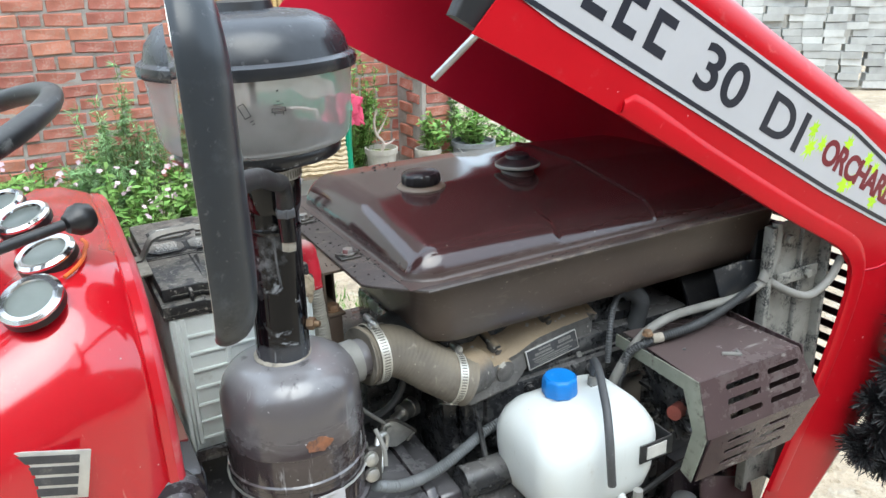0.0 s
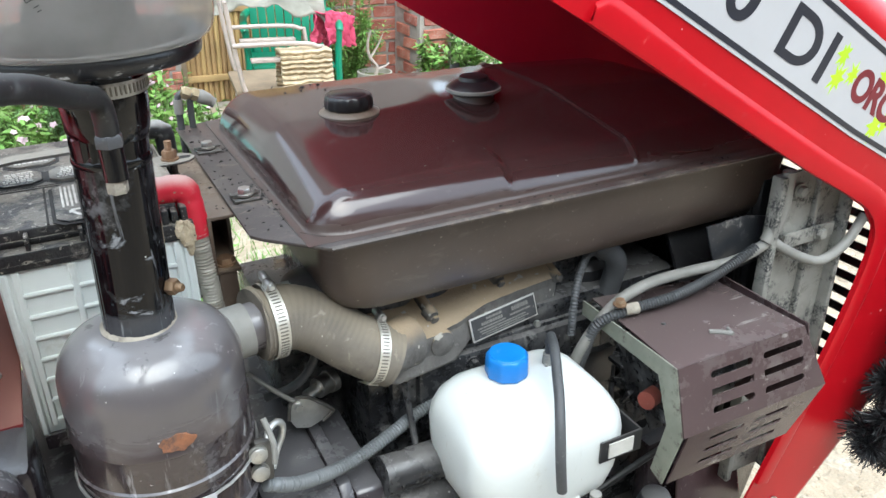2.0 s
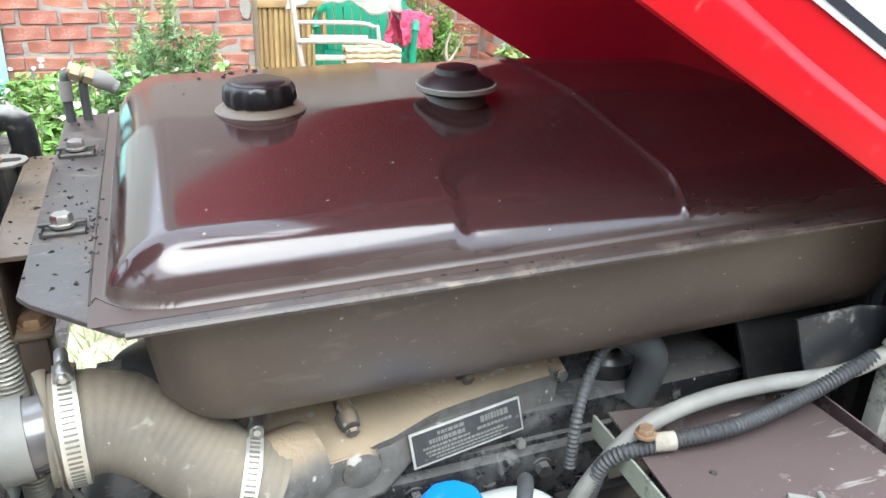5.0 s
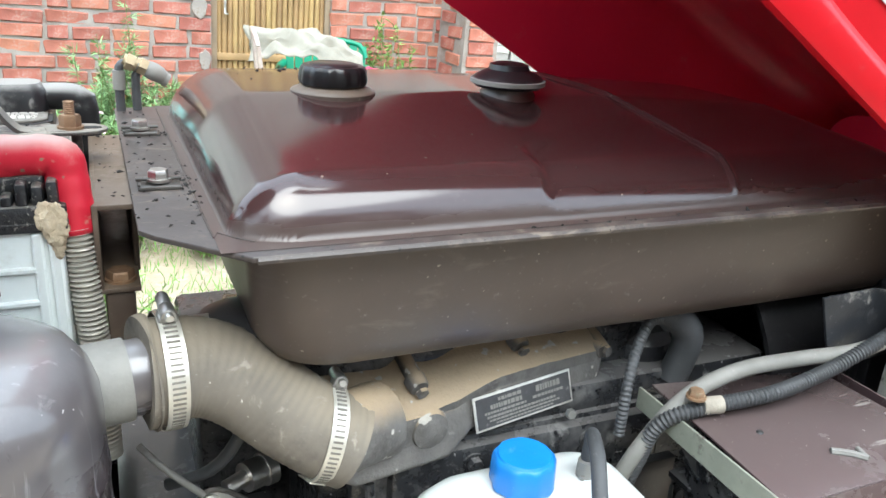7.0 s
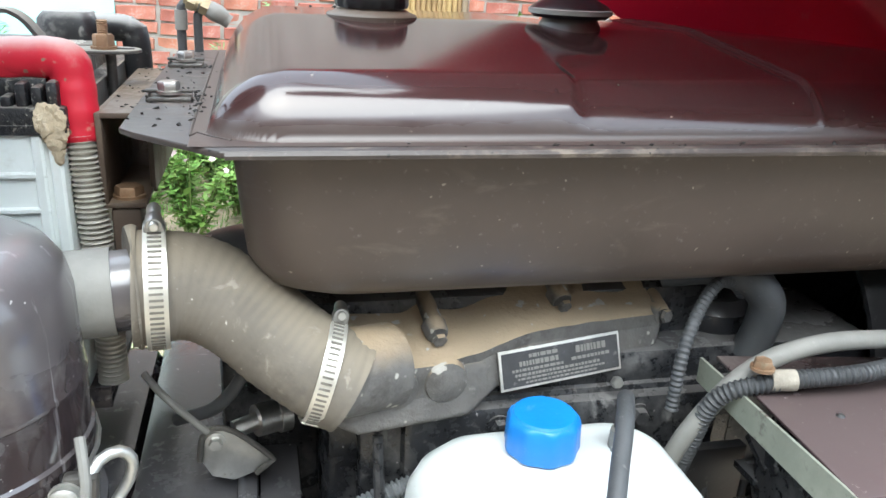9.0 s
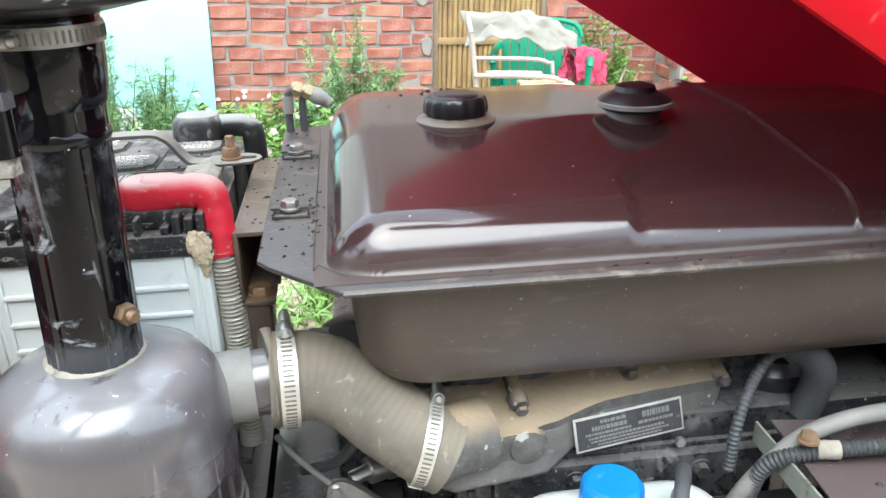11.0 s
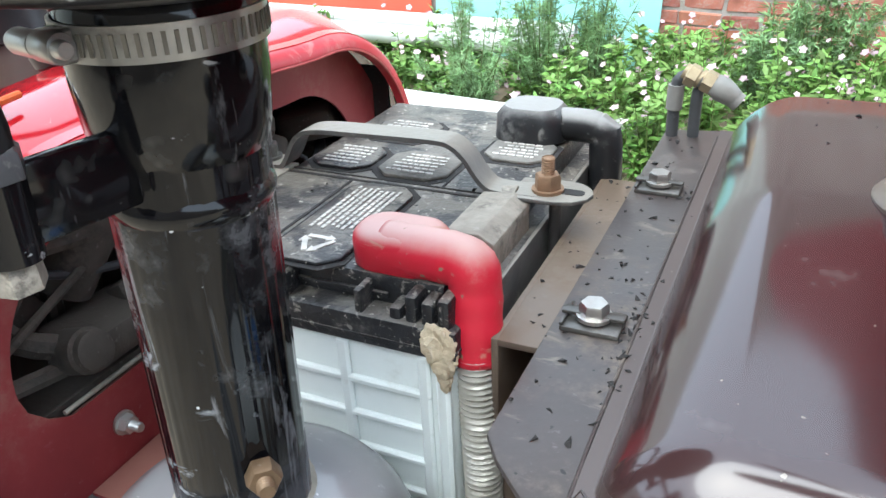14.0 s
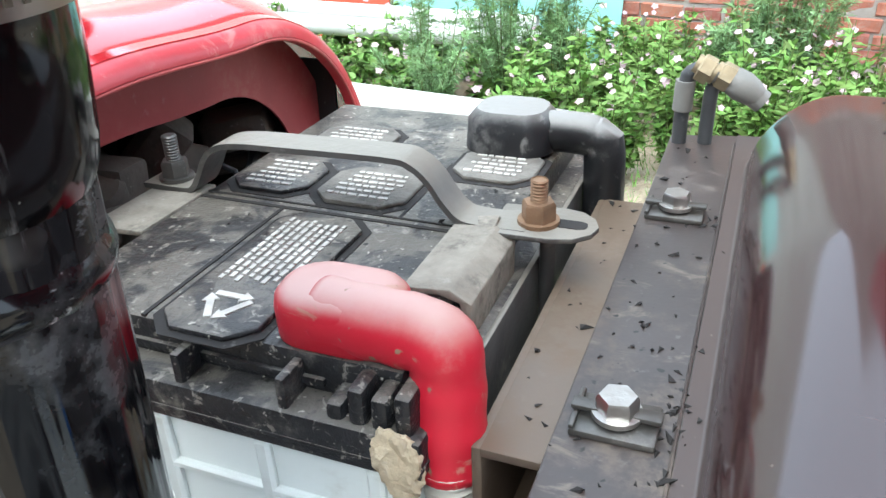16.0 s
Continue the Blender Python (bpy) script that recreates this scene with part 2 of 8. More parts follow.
CABLE_GREY = material("dusty_grey_cable", (0.2, 0.195, 0.18), 0.6, vary=0.15, scale=30, bump=0.15)
CABLE_DARK = material("dark_rubber_hose", (0.05, 0.052, 0.055), 0.55, vary=0.2, scale=30, bump=0.15, dirt=(0.2, 0.19, 0.18), dirt_at=(0.6, 0.75), dirt_scale=20)
CONDUIT = material("corrugated_conduit", (0.15, 0.16, 0.168), 0.5, vary=0.15, scale=40, bump=0.1, dirt=(0.09, 0.09, 0.09), dirt_at=(0.55, 0.7), dirt_scale=14)
STEEL = material("bright_steel", (0.5, 0.485, 0.46), 0.36, metal=1.0, vary=0.2, scale=40, bump=0.2, dirt=(0.2, 0.18, 0.15), dirt_at=(0.56, 0.7), dirt_scale=60)
ZINC = material("zinc_plated_steel", (0.5, 0.5, 0.48), 0.42, metal=0.9, vary=0.2, scale=40, bump=0.15, dirt=(0.25, 0.21, 0.17), dirt_at=(0.6, 0.72), dirt_scale=40)
BOLT_BROWN = material("oily_brown_bolt", (0.13, 0.085, 0.05), 0.45, metal=0.5, vary=0.3, scale=60, bump=0.3)
RUSTY = material("rusty_bolt_steel", (0.24, 0.15, 0.09), 0.6, metal=0.5, vary=0.3, scale=60, bump=0.3, dirt=(0.32, 0.26, 0.18), dirt_at=(0.5, 0.7), dirt_scale=50)
JOINT = material("dusty_grey_forging", (0.06, 0.06, 0.064), 0.42, metal=0.3, vary=0.25, scale=30, bump=0.3, dirt=(0.24, 0.235, 0.23), dirt_at=(0.5, 0.65), dirt_scale=20, up_dust=((0.26, 0.25, 0.24), 0.6))
DASH_DUST = material("brown_dusty_wiring", (0.062, 0.052, 0.044), 0.85, vary=0.3, scale=30, bump=0.4, dirt=(0.03, 0.027, 0.025), dirt_at=(0.5, 0.64), dirt_scale=25, up_dust=((0.15, 0.125, 0.10), 0.6))
SHELL = material("grey_black_mirror_plastic", (0.022, 0.026, 0.031), 0.3, vary=0.15, scale=14, bump=0.04, dirt=(0.12, 0.13, 0.14), dirt_at=(0.52, 0.68), dirt_scale=12, scuff=(((0.3, 0.31, 0.32), (60, 60, 12), 0.63, 0.71, 0.6),))
RUST_FLAKE = material("orange_rust", (0.24, 0.10, 0.05), 0.85, vary=0.4, scale=50, bump=0.4, dirt=(0.07, 0.05, 0.047), dirt_at=(0.44, 0.52), dirt_scale=45)
TAB = material("grimy_tab_steel", (0.10, 0.095, 0.088), 0.4, metal=0.5, vary=0.25, scale=60, bump=0.2, dirt=(0.35, 0.33, 0.3), dirt_at=(0.55, 0.68), dirt_scale=50)
BRASS = material("dull_brass", (0.33, 0.27, 0.17), 0.5, metal=0.4, vary=0.2, scale=60, bump=0.2)
BAND = material("hose_clamp_steel", (0.66, 0.64, 0.58), 0.4, metal=0.75, vary=0.1, scale=40, bump=0.08, dirt=(0.45, 0.41, 0.34), dirt_at=(0.55, 0.75), dirt_scale=30)
BAND_DULL = material("dull_clamp_steel", (0.36, 0.355, 0.34), 0.36, metal=0.85, vary=0.15, scale=30, bump=0.08, dirt=(0.2, 0.19, 0.17), dirt_at=(0.5, 0.68), dirt_scale=20)
ARMOUR = material("pale_spring_steel", (0.46, 0.44, 0.39), 0.4, metal=0.35, vary=0.15, scale=30, bump=0.05, dirt=(0.3, 0.27, 0.2), dirt_at=(0.52, 0.66), dirt_scale=20)
# shadow colour for the clamp slots, which are not cut through
SLOT_SHADOW = material("shallow_band_slots", (0.14, 0.13, 0.11), 0.7, vary=0.3, scale=80, bump=0.1)
RING = material("scratched_black_moulding", (0.010, 0.010, 0.0115), 0.3, vary=0.15, scale=20, bump=0.12, dirt=(0.11, 0.11, 0.115), dirt_at=(0.52, 0.66), dirt_scale=18, scuff=(((0.4, 0.41, 0.42), (40, 40, 160), 0.62, 0.69, 0.8),))
# near-black standing in for shade in slots, grooves and dash; also colours earth crumbs
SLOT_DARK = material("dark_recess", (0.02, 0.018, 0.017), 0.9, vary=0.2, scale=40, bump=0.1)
WHITE_PLASTIC = material("white_tank_plastic", (0.60, 0.63, 0.62), 0.34, vary=0.04, scale=8, bump=0.02, dirt=(0.42, 0.40, 0.34), dirt_at=(0.60, 0.74), dirt_scale=20, scuff=(((0.4, 0.38, 0.33), (60, 60, 10), 0.64, 0.72, 0.5),), specks=(((0.3, 0.26, 0.2), 230, 0.765),))
BLUE = material("blue_cap_plastic", (0.012, 0.17, 0.53), 0.38, vary=0.12, scale=20, bump=0.08, scuff=(((0.1, 0.3, 0.6), (40, 40, 12), 0.6, 0.7, 0.5),))
BATTERY_WHITE = material("translucent_battery_case", (0.66, 0.70, 0.68), 0.4, vary=0.06, scale=10, bump=0.02, dirt=(0.36, 0.34, 0.27), dirt_at=(0.52, 0.66), dirt_scale=12)
BATTERY_BLACK = material("dusty_battery_lid", (0.013, 0.0135, 0.0155), 0.4, vary=0.25, scale=60, bump=0.5, fine=260, dirt=(0.25, 0.23, 0.2), dirt_at=(0.5, 0.62), dirt_scale=22, up_dust=((0.20, 0.18, 0.15), 0.62), scuff=(((0.02, 0.02, 0.022), (34, 34, 34), 0.46, 0.58, 0.85), ((0.36, 0.335, 0.29), (150, 150, 150), 0.58, 0.66, 0.6)), specks=(((0.02, 0.018, 0.016), 200, 0.67), ((0.45, 0.42, 0.36), 260, 0.70)))
RED_RUBBER = material("red_terminal_boot", (0.55, 0.014, 0.035), 0.45, vary=0.08, scale=14, bump=0.06, up_dust=((0.60, 0.37, 0.33), 1.0), dirt=(0.52, 0.28, 0.24), dirt_at=(0.5, 0.66), dirt_scale=18, scuff=(((0.5, 0.3, 0.22), (60, 60, 60), 0.6, 0.68, 0.6),), specks=(((0.3, 0.2, 0.13), 180, 0.71),))
STRAP = material("dusty_clamp_steel", (0.085, 0.082, 0.078), 0.45, metal=0.2, vary=0.25, scale=30, bump=0.25, dirt=(0.36, 0.33, 0.27), dirt_at=(0.54, 0.68), dirt_scale=18, up_dust=((0.30, 0.275, 0.23), 0.75))
CLIP = material("pale_dusty_clip", (0.25, 0.225, 0.185), 0.75, vary=0.3, scale=40, bump=0.6, dirt=(0.09, 0.08, 0.07), dirt_at=(0.50, 0.62), dirt_scale=30)
LEDGE = material("dusty_bracket_paint", (0.085, 0.06, 0.045), 0.42, vary=0.15, scale=16, bump=0.05, dirt=(0.14, 0.105, 0.075), dirt_at=(0.45, 0.6), dirt_scale=16, up_dust=((0.155, 0.115, 0.08), 0.7))
LABEL_GREY = material("pale_foil_label", (0.5, 0.49, 0.46), 0.5, vary=0.12, scale=50, bump=0.05)
LABEL_WHITE = material("white_decal", (0.47, 0.47, 0.49), 0.3, vary=0.03, scale=12, bump=0.005)
DECAL_DARK = material("dark_decal_ink", (0.018, 0.02, 0.03), 0.32, vary=0.05, scale=20, bump=0.01)
DECAL_MAROON = material("maroon_decal_ink", (0.16, 0.01, 0.02), 0.32, vary=0.05, scale=20, bump=0.01)
DECAL_LEAF = material("lime_leaf_decal", (0.45, 0.72, 0.02), 0.35, vary=0.1, scale=60, bump=0.01)
LABEL_INK = material("label_ink", (0.05, 0.05, 0.05), 0.6, vary=0.1, scale=40, bump=0.0)
PLATE = material("aluminium_plate", (0.5, 0.49, 0.46), 0.4, metal=0.5, vary=0.15, scale=50, bump=0.05)
PLATE_DARK = material("black_plate_field", (0.045, 0.045, 0.048), 0.5, vary=0.2, scale=60, bump=0.05, dirt=(0.25, 0.23, 0.2), dirt_at=(0.55, 0.75), dirt_scale=50)
GUARD = material("brown_guard_paint", (0.062, 0.040, 0.042), 0.24, vary=0.12, scale=8, bump=0.03, dirt=(0.15, 0.135, 0.125), dirt_at=(0.52, 0.68), dirt_scale=11, up_dust=((0.12, 0.095, 0.09), 0.55), scuff=(((0.3, 0.28, 0.26), (20, 80, 40), 0.64, 0.71, 0.7),), specks=(((0.4, 0.37, 0.33), 190, 0.76),))
CHIPPED = material("chipped_grey_green_primer", (0.2, 0.21, 0.17), 0.6, vary=0.15, scale=30, bump=0.1, dirt=(0.07, 0.05, 0.045), dirt_at=(0.5, 0.56), dirt_scale=35)
RAD_FRAME = material("dusty_radiator_frame", (0.21, 0.205, 0.185), 0.65, vary=0.2, scale=20, bump=0.3, dirt=(0.03, 0.031, 0.033), dirt_at=(0.46, 0.52), dirt_scale=30, scuff=(((0.34, 0.33, 0.3), (30, 30, 20), 0.58, 0.66, 0.6),))
SHROUD = material("flaked_dark_shroud", (0.02, 0.022, 0.026), 0.4, vary=0.2, scale=20, bump=0.1, dirt=(0.26, 0.255, 0.24), dirt_at=(0.52, 0.56), dirt_scale=26, scuff=(((0.12, 0.12, 0.12), (30, 30, 20), 0.58, 0.68, 0.6),))
TYRE = material("grey_dusty_tyre", (0.185, 0.19, 0.185), 0.85, vary=0.18, scale=12, bump=0.4, dirt=(0.32, 0.315, 0.295), dirt_at=(0.45, 0.62), dirt_scale=12, scuff=(((0.09, 0.09, 0.09), (20, 60, 20), 0.60, 0.70, 0.7),), specks=(((0.05, 0.05, 0.05), 60, 0.70),))
RIM = material("pale_wheel_rim", (0.45, 0.42, 0.36), 0.5, metal=0.2, vary=0.15, scale=20, bump=0.1)
TINSEL = material("black_tinsel", (0.011, 0.0115, 0.013), 0.5, vary=0.2, scale=50, bump=0.0)
BRICK = material("red_clay_brick", (0.335, 0.118, 0.08), 0.85, vary=0.2, scale=10, bump=0.6, fine=60, per_object=0.2, dirt=(0.42, 0.34, 0.29), dirt_at=(0.50, 0.66), dirt_scale=7, scuff=(((0.22, 0.13, 0.1), (7, 7, 9), 0.6, 0.72, 0.5), ((0.40, 0.35, 0.31), (5, 5, 22), 0.56, 0.68, 0.6)))
MORTAR = material("grey_mortar", (0.29, 0.262, 0.235), 0.95, vary=0.2, scale=9, bump=0.8, dirt=(0.20, 0.13, 0.10), dirt_at=(0.48, 0.64), dirt_scale=6)
ORANGE_WIRE = material("orange_wire_sheath", (0.62, 0.12, 0.02), 0.45, vary=0.1, scale=40, bump=0.05)
RENDER_ORANGE = material("orange_red_wall_paint", (0.72, 0.12, 0.07), 0.7, vary=0.08, scale=4, bump=0.1)
PALE_PLASTER = material("pale_grey_green_plaster", (0.52, 0.55, 0.51), 0.85, vary=0.12, scale=3, bump=0.15, dirt=(0.36, 0.36, 0.32), dirt_at=(0.55, 0.7), dirt_scale=1.5)
CYAN = material("pale_turquoise_paint", (0.36, 0.72, 0.68), 0.55, vary=0.05, scale=4, bump=0.05, dirt=(0.6, 0.75, 0.72), dirt_at=(0.62, 0.75), dirt_scale=6)
BAMBOO = material("split_bamboo", (0.36, 0.235, 0.105), 0.55, vary=0.18, scale=9, bump=0.2, per_object=0.22)
WOOD = material("weathered_wood", (0.24, 0.18, 0.12), 0.75, vary=0.2, scale=12, bump=0.3)
GREEN_PLASTIC = material("green_chair_plastic", (0.006, 0.21, 0.115), 0.4, vary=0.08, scale=10, bump=0.03)
PALE_METAL = material("cream_painted_tube", (0.42, 0.35, 0.31), 0.45, vary=0.15, scale=20, bump=0.05)
TOWEL = material("beige_woven_towel", (0.44, 0.35, 0.23), 0.95, vary=0.2, scale=40, bump=0.7, fine=200)
SACK = material("white_woven_sack", (0.27, 0.26, 0.22), 0.8, vary=0.1, scale=20, bump=0.4, dirt=(0.34, 0.29, 0.22), dirt_at=(0.48, 0.62), dirt_scale=9)
PINK = material("crimson_cloth", (0.46, 0.05, 0.11), 0.8, vary=0.15, scale=20, bump=0.4, dirt=(0.75, 0.35, 0.42), dirt_at=(0.58, 0.7), dirt_scale=14)
POT = material("stained_pale_pot", (0.36, 0.335, 0.29), 0.8, vary=0.15, scale=14, bump=0.3, dirt=(0.28, 0.25, 0.19), dirt_at=(0.5, 0.7), dirt_scale=9)
PVC = material("white_pvc_pipe", (0.6, 0.6, 0.57), 0.4, vary=0.06, scale=8, bump=0.03)
SAND = material("pale_sandy_ground", (0.40, 0.325, 0.235), 0.95, vary=0.2, scale=4.0, bump=1.0, fine=30, dirt=(0.29, 0.235, 0.17), dirt_at=(0.46, 0.6), dirt_scale=2.2, relief=0.03, scuff=(((0.5, 0.44, 0.35), (9, 9, 9), 0.5, 0.62, 0.7), ((0.24, 0.19, 0.13), (16, 16, 16), 0.6, 0.7, 0.7)))
EARTH = material("grassy_earth", (0.18, 0.2, 0.08), 0.95, vary=0.25, scale=5, bump=0.8, fine=40)
CONCRETE = material("pale_concrete", (0.40, 0.385, 0.35), 0.9, vary=0.12, scale=6, bump=0.3)
PAVER = material("pale_grey_brick", (0.40, 0.40, 0.38), 0.9, vary=0.12, scale=9, bump=0.4, per_island=0.25)
LEAF = material("bright_leaf", (0.155, 0.28, 0.06), 0.55, vary=0.15, scale=12, bump=0.03, per_island=0.4)
LEAF_DARK = material("feathery_leaf", (0.22, 0.35, 0.15), 0.5, vary=0.15, scale=12, bump=0.03, per_island=0.4)
STEM = material("green_stem", (0.12, 0.16, 0.05), 0.6, vary=0.2, scale=20, bump=0.1)
PETAL = material("pink_white_petal", (0.52, 0.37, 0.41), 0.6, vary=0.1, scale=20, bump=0.0, per_island=0.2)
SHADE_GLASS = material("gauge_face", (0.07, 0.078, 0.08), 0.12, vary=0.15, scale=40, bump=0.0)
CHROME = material("chrome_bezel", (0.75, 0.75, 0.75), 0.16, metal=1.0, vary=0.05, scale=40, bump=0.02)
BOOT = material("dusty_black_boot", (0.012, 0.0125, 0.014), 0.4, vary=0.15, scale=20, bump=0.1, dirt=(0.14, 0.137, 0.13), dirt_at=(0.5, 0.64), dirt_scale=18, up_dust=((0.36, 0.35, 0.33), 0.7), scuff=(((0.3, 0.29, 0.27), (40, 40, 40), 0.6, 0.68, 0.5),))
for m in (LEAF, LEAF_DARK, PETAL):
    b = m.node_tree.nodes["Principled BSDF"]
    b.inputs["Transmission Weight"].default_value = 0.0
    b.inputs["Subsurface Weight"].default_value = 0.0


def clear_material(name, colour, rough, alpha):
    """Clear, dusty moulded plastic or glass: mostly see-through, with a haze of dust and a sharp gloss."""
    m = bpy.data.materials.new(name)
    m.use_nodes = True
    n, l = m.node_tree.nodes, m.node_tree.links
    out, bsdf = n["Material Output"], n["Principled BSDF"]
    bsdf.inputs["Base Color"].default_value = (*colour, 1)
    bsdf.inputs["Roughness"].default_value = rough
    clear = n.new("ShaderNodeBsdfTransparent")
    clear.inputs[0].default_value = (0.93, 0.94, 0.93, 1)
    co, tex, fac = n.new("ShaderNodeTexCoord"), n.new("ShaderNodeTexNoise"), n.new("ShaderNodeMapRange")
    tex.inputs["Scale"].default_value, tex.inputs["Detail"].default_value = 14, 5
    fac.inputs[3].default_value, fac.inputs[4].default_value = alpha * 0.5, alpha * 1.5
    mix, dust, through_light = n.new("ShaderNodeMixShader"), n.new("ShaderNodeMixShader"), n.new("ShaderNodeBsdfTranslucent")
    through_light.inputs[0].default_value = (*colour, 1)
    dust.inputs[0].default_value = 0.5
    l.new(bsdf.outputs[0], dust.inputs[1])
    l.new(through_light.outputs[0], dust.inputs[2])
    l.new(co.outputs["Object"], tex.inputs["Vector"])
    l.new(tex.outputs[0], fac.inputs[0])
    l.new(fac.outputs[0], mix.inputs[0])
    l.new(clear.outputs[0], mix.inputs[1])
    l.new(dust.outputs[0], mix.inputs[2])
    l.new(mix.outputs[0], out.inputs["Surface"])
    return m


BOWL = clear_material("dusty_clear_bowl", (0.60, 0.58, 0.57), 0.12, 0.46)
BOWL_DUST = material("grey_settled_dust", (0.24, 0.235, 0.23), 0.9, vary=0.25, scale=30, bump=0.2)
FLOOR_BLACK = material("bowl_floor_plastic", (0.008, 0.008, 0.009), 0.45, vary=0.15, scale=25, bump=0.05, dirt=(0.05, 0.05, 0.05), dirt_at=(0.55, 0.7), dirt_scale=16)
# the bluish paling of upward faces also stands in for the sky's sheen
LID_BLACK = material("lid_plastic", (0.016, 0.017, 0.020), 0.24, vary=0.12, scale=14, bump=0.03, fine=60, dirt=(0.10, 0.105, 0.115), dirt_at=(0.5, 0.66), dirt_scale=10, up_dust=((0.12, 0.125, 0.14), 0.45), scuff=(((0.3, 0.31, 0.33), (50, 50, 20), 0.64, 0.72, 0.4),))
GAUGE_GLASS = clear_material("gauge_glass", (0.55, 0.60, 0.56), 0.04, 0.5)
MIRROR = material("mirror_glass", (0.85, 0.87, 0.86), 0.03, metal=1.0, vary=0.01, bump=0.0)


# ---- mesh helpers ----
def settle(parent, m):
    """Keeps the tree to thing, part and sub-part: what would lie deeper goes to the part above."""
    while parent and parent.parent and parent.parent.parent:
        m = parent.matrix_basis @ (Matrix.Identity(4) if m is None else m)
        parent = parent.parent
    return parent, m


def finish(name, bm, mat, parent=None, label="", m=None, sharp=0.65):
    bmesh.ops.recalc_face_normals(bm, faces=bm.faces)
    for f in bm.faces:
        f.smooth = True
    for e in bm.edges:
        if e.calc_face_angle(0) > sharp:
            e.smooth = False
    data = bpy.data.meshes.new(name)
    bm.to_mesh(data)
    bm.free()
    data.materials.append(mat)
    ob = new(name, data)
    parent, m = settle(parent, m)
    if parent:
        ob.parent = parent
    if m is not None:
        ob.matrix_local = m
    if label:
        ob["label"] = label
    return ob


def part(name, bm, mat, parent, label="", m=None, sharp=0.65):
    return finish(name, bm, mat, parent, label, m, sharp)


def again(ob, m, parent=None):
    """The same mesh as an object of its own at another pose."""
    o = new(ob.name.split(".")[0], ob.data)
    o.parent, o.matrix_local = settle(parent or ob.parent, m)
    if "label" in ob:
        o["label"] = ob["label"]
    return o


def thing(name, label, category, m=None, group="", kind=""):
    ob = new(name)
    ob.empty_display_size = 0.05
    if m is not None:
        ob.matrix_world = m
    return tagged(ob, label, category, group, kind)


def join(*bms):
    out = bms[0]
    for b in bms[1:]:
        data = bpy.data.meshes.new("tmp")
        b.to_mesh(data)
        out.from_mesh(data)
        b.free()
        bpy.data.meshes.remove(data)
    return out


def moved(bm, m):
    bmesh.ops.transform(bm, matrix=m, verts=bm.verts)
    return bm


def soften(bm, width, segments=2, angle=0.5):
    if width > 0:
        edges = [e for e in bm.edges if len(e.link_faces) == 2 and e.calc_face_angle(0) > angle]
        bmesh.ops.bevel(bm, geom=edges, offset=width, segments=segments, affect="EDGES", profile=0.5, clamp_overlap=True)
    return bm


def box(x0, x1, y0, y1, z0, z1, bevel=0.002, segments=2):
    bm = bmesh.new()
    bmesh.ops.create_cube(bm, size=1)
    for v in bm.verts:
        v.co = ((x0 + x1) / 2 + v.co.x * (x1 - x0), (y0 + y1) / 2 + v.co.y * (y1 - y0), (z0 + z1) / 2 + v.co.z * (z1 - z0))
    return soften(bm, bevel, segments)


def prism(points, axis, a, b, bevel=0.0, segments=2):
    """A polygon in the plane across an axis, drawn out from a to b. Points are (x, z) for y, (y, z) for x, (x, y) for z."""
    place = {"x": lambda p, q: (q, p[0], p[1]), "y": lambda p, q: (p[0], q, p[1]), "z": lambda p, q: (p[0], p[1], q)}[axis]
    bm = bmesh.new()
    low, high = [bm.verts.new(place(p, a)) for p in points], [bm.verts.new(place(p, b)) for p in points]
    bm.faces.new(low)
    bm.faces.new(high[::-1])
    for i in range(len(points)):
        j = (i + 1) % len(points)
        bm.faces.new((low[i], low[j], high[j], high[i]))
    bmesh.ops.recalc_face_normals(bm, faces=bm.faces)
    return soften(bm, bevel, segments)


def lathe(profile, segments=32, close=True):
    """A profile of (radius, height) turned round the z axis."""
    bm = bmesh.new()
    rings = []
    for r, z in profile:
        if r < 1e-5:
            rings.append([bm.verts.new((0, 0, z))])
        else:
            rings.append([bm.verts.new((r * math.cos(2 * math.pi * k / segments), r * math.sin(2 * math.pi * k / segments), z)) for k in range(segments)])
    for a, b in zip(rings, rings[1:]):
        for k in range(segments):
            j = (k + 1) % segments
            if len(a) == 1 and len(b) == 1:
                continue
            if len(a) == 1:
                bm.faces.new((a[0], b[j], b[k]))
            elif len(b) == 1:
                bm.faces.new((a[k], a[j], b[0]))
            else:
                bm.faces.new((a[k], a[j], b[j], b[k]))
    if close:
        for ring in (rings[0], rings[-1]):
            if len(ring) > 2:
                bm.faces.new(ring)
    return bm


def curve_points(points, step=0.01):
    """A smooth line through the points."""
    pts = [Vector(p) for p in points]
    if len(pts) == 2:
        n = max(2, int((pts[1] - pts[0]).length / step))
        return [pts[0].lerp(pts[1], i / n) for i in range(n + 1)]
    ext = [pts[0] * 2 - pts[1], *pts, pts[-1] * 2 - pts[-2]]
    out = []
    for i in range(1, len(ext) - 2):
        p0, p1, p2, p3 = ext[i - 1:i + 3]
        n = max(2, int((p2 - p1).length / step))
        for k in range(n):
            t = k / n
            out.append(0.5 * (2 * p1 + (p2 - p0) * t + (2 * p0 - 5 * p1 + 4 * p2 - p3) * t * t + (3 * p1 - p0 - 3 * p2 + p3) * t ** 3))
    out.append(pts[-1])
    return out


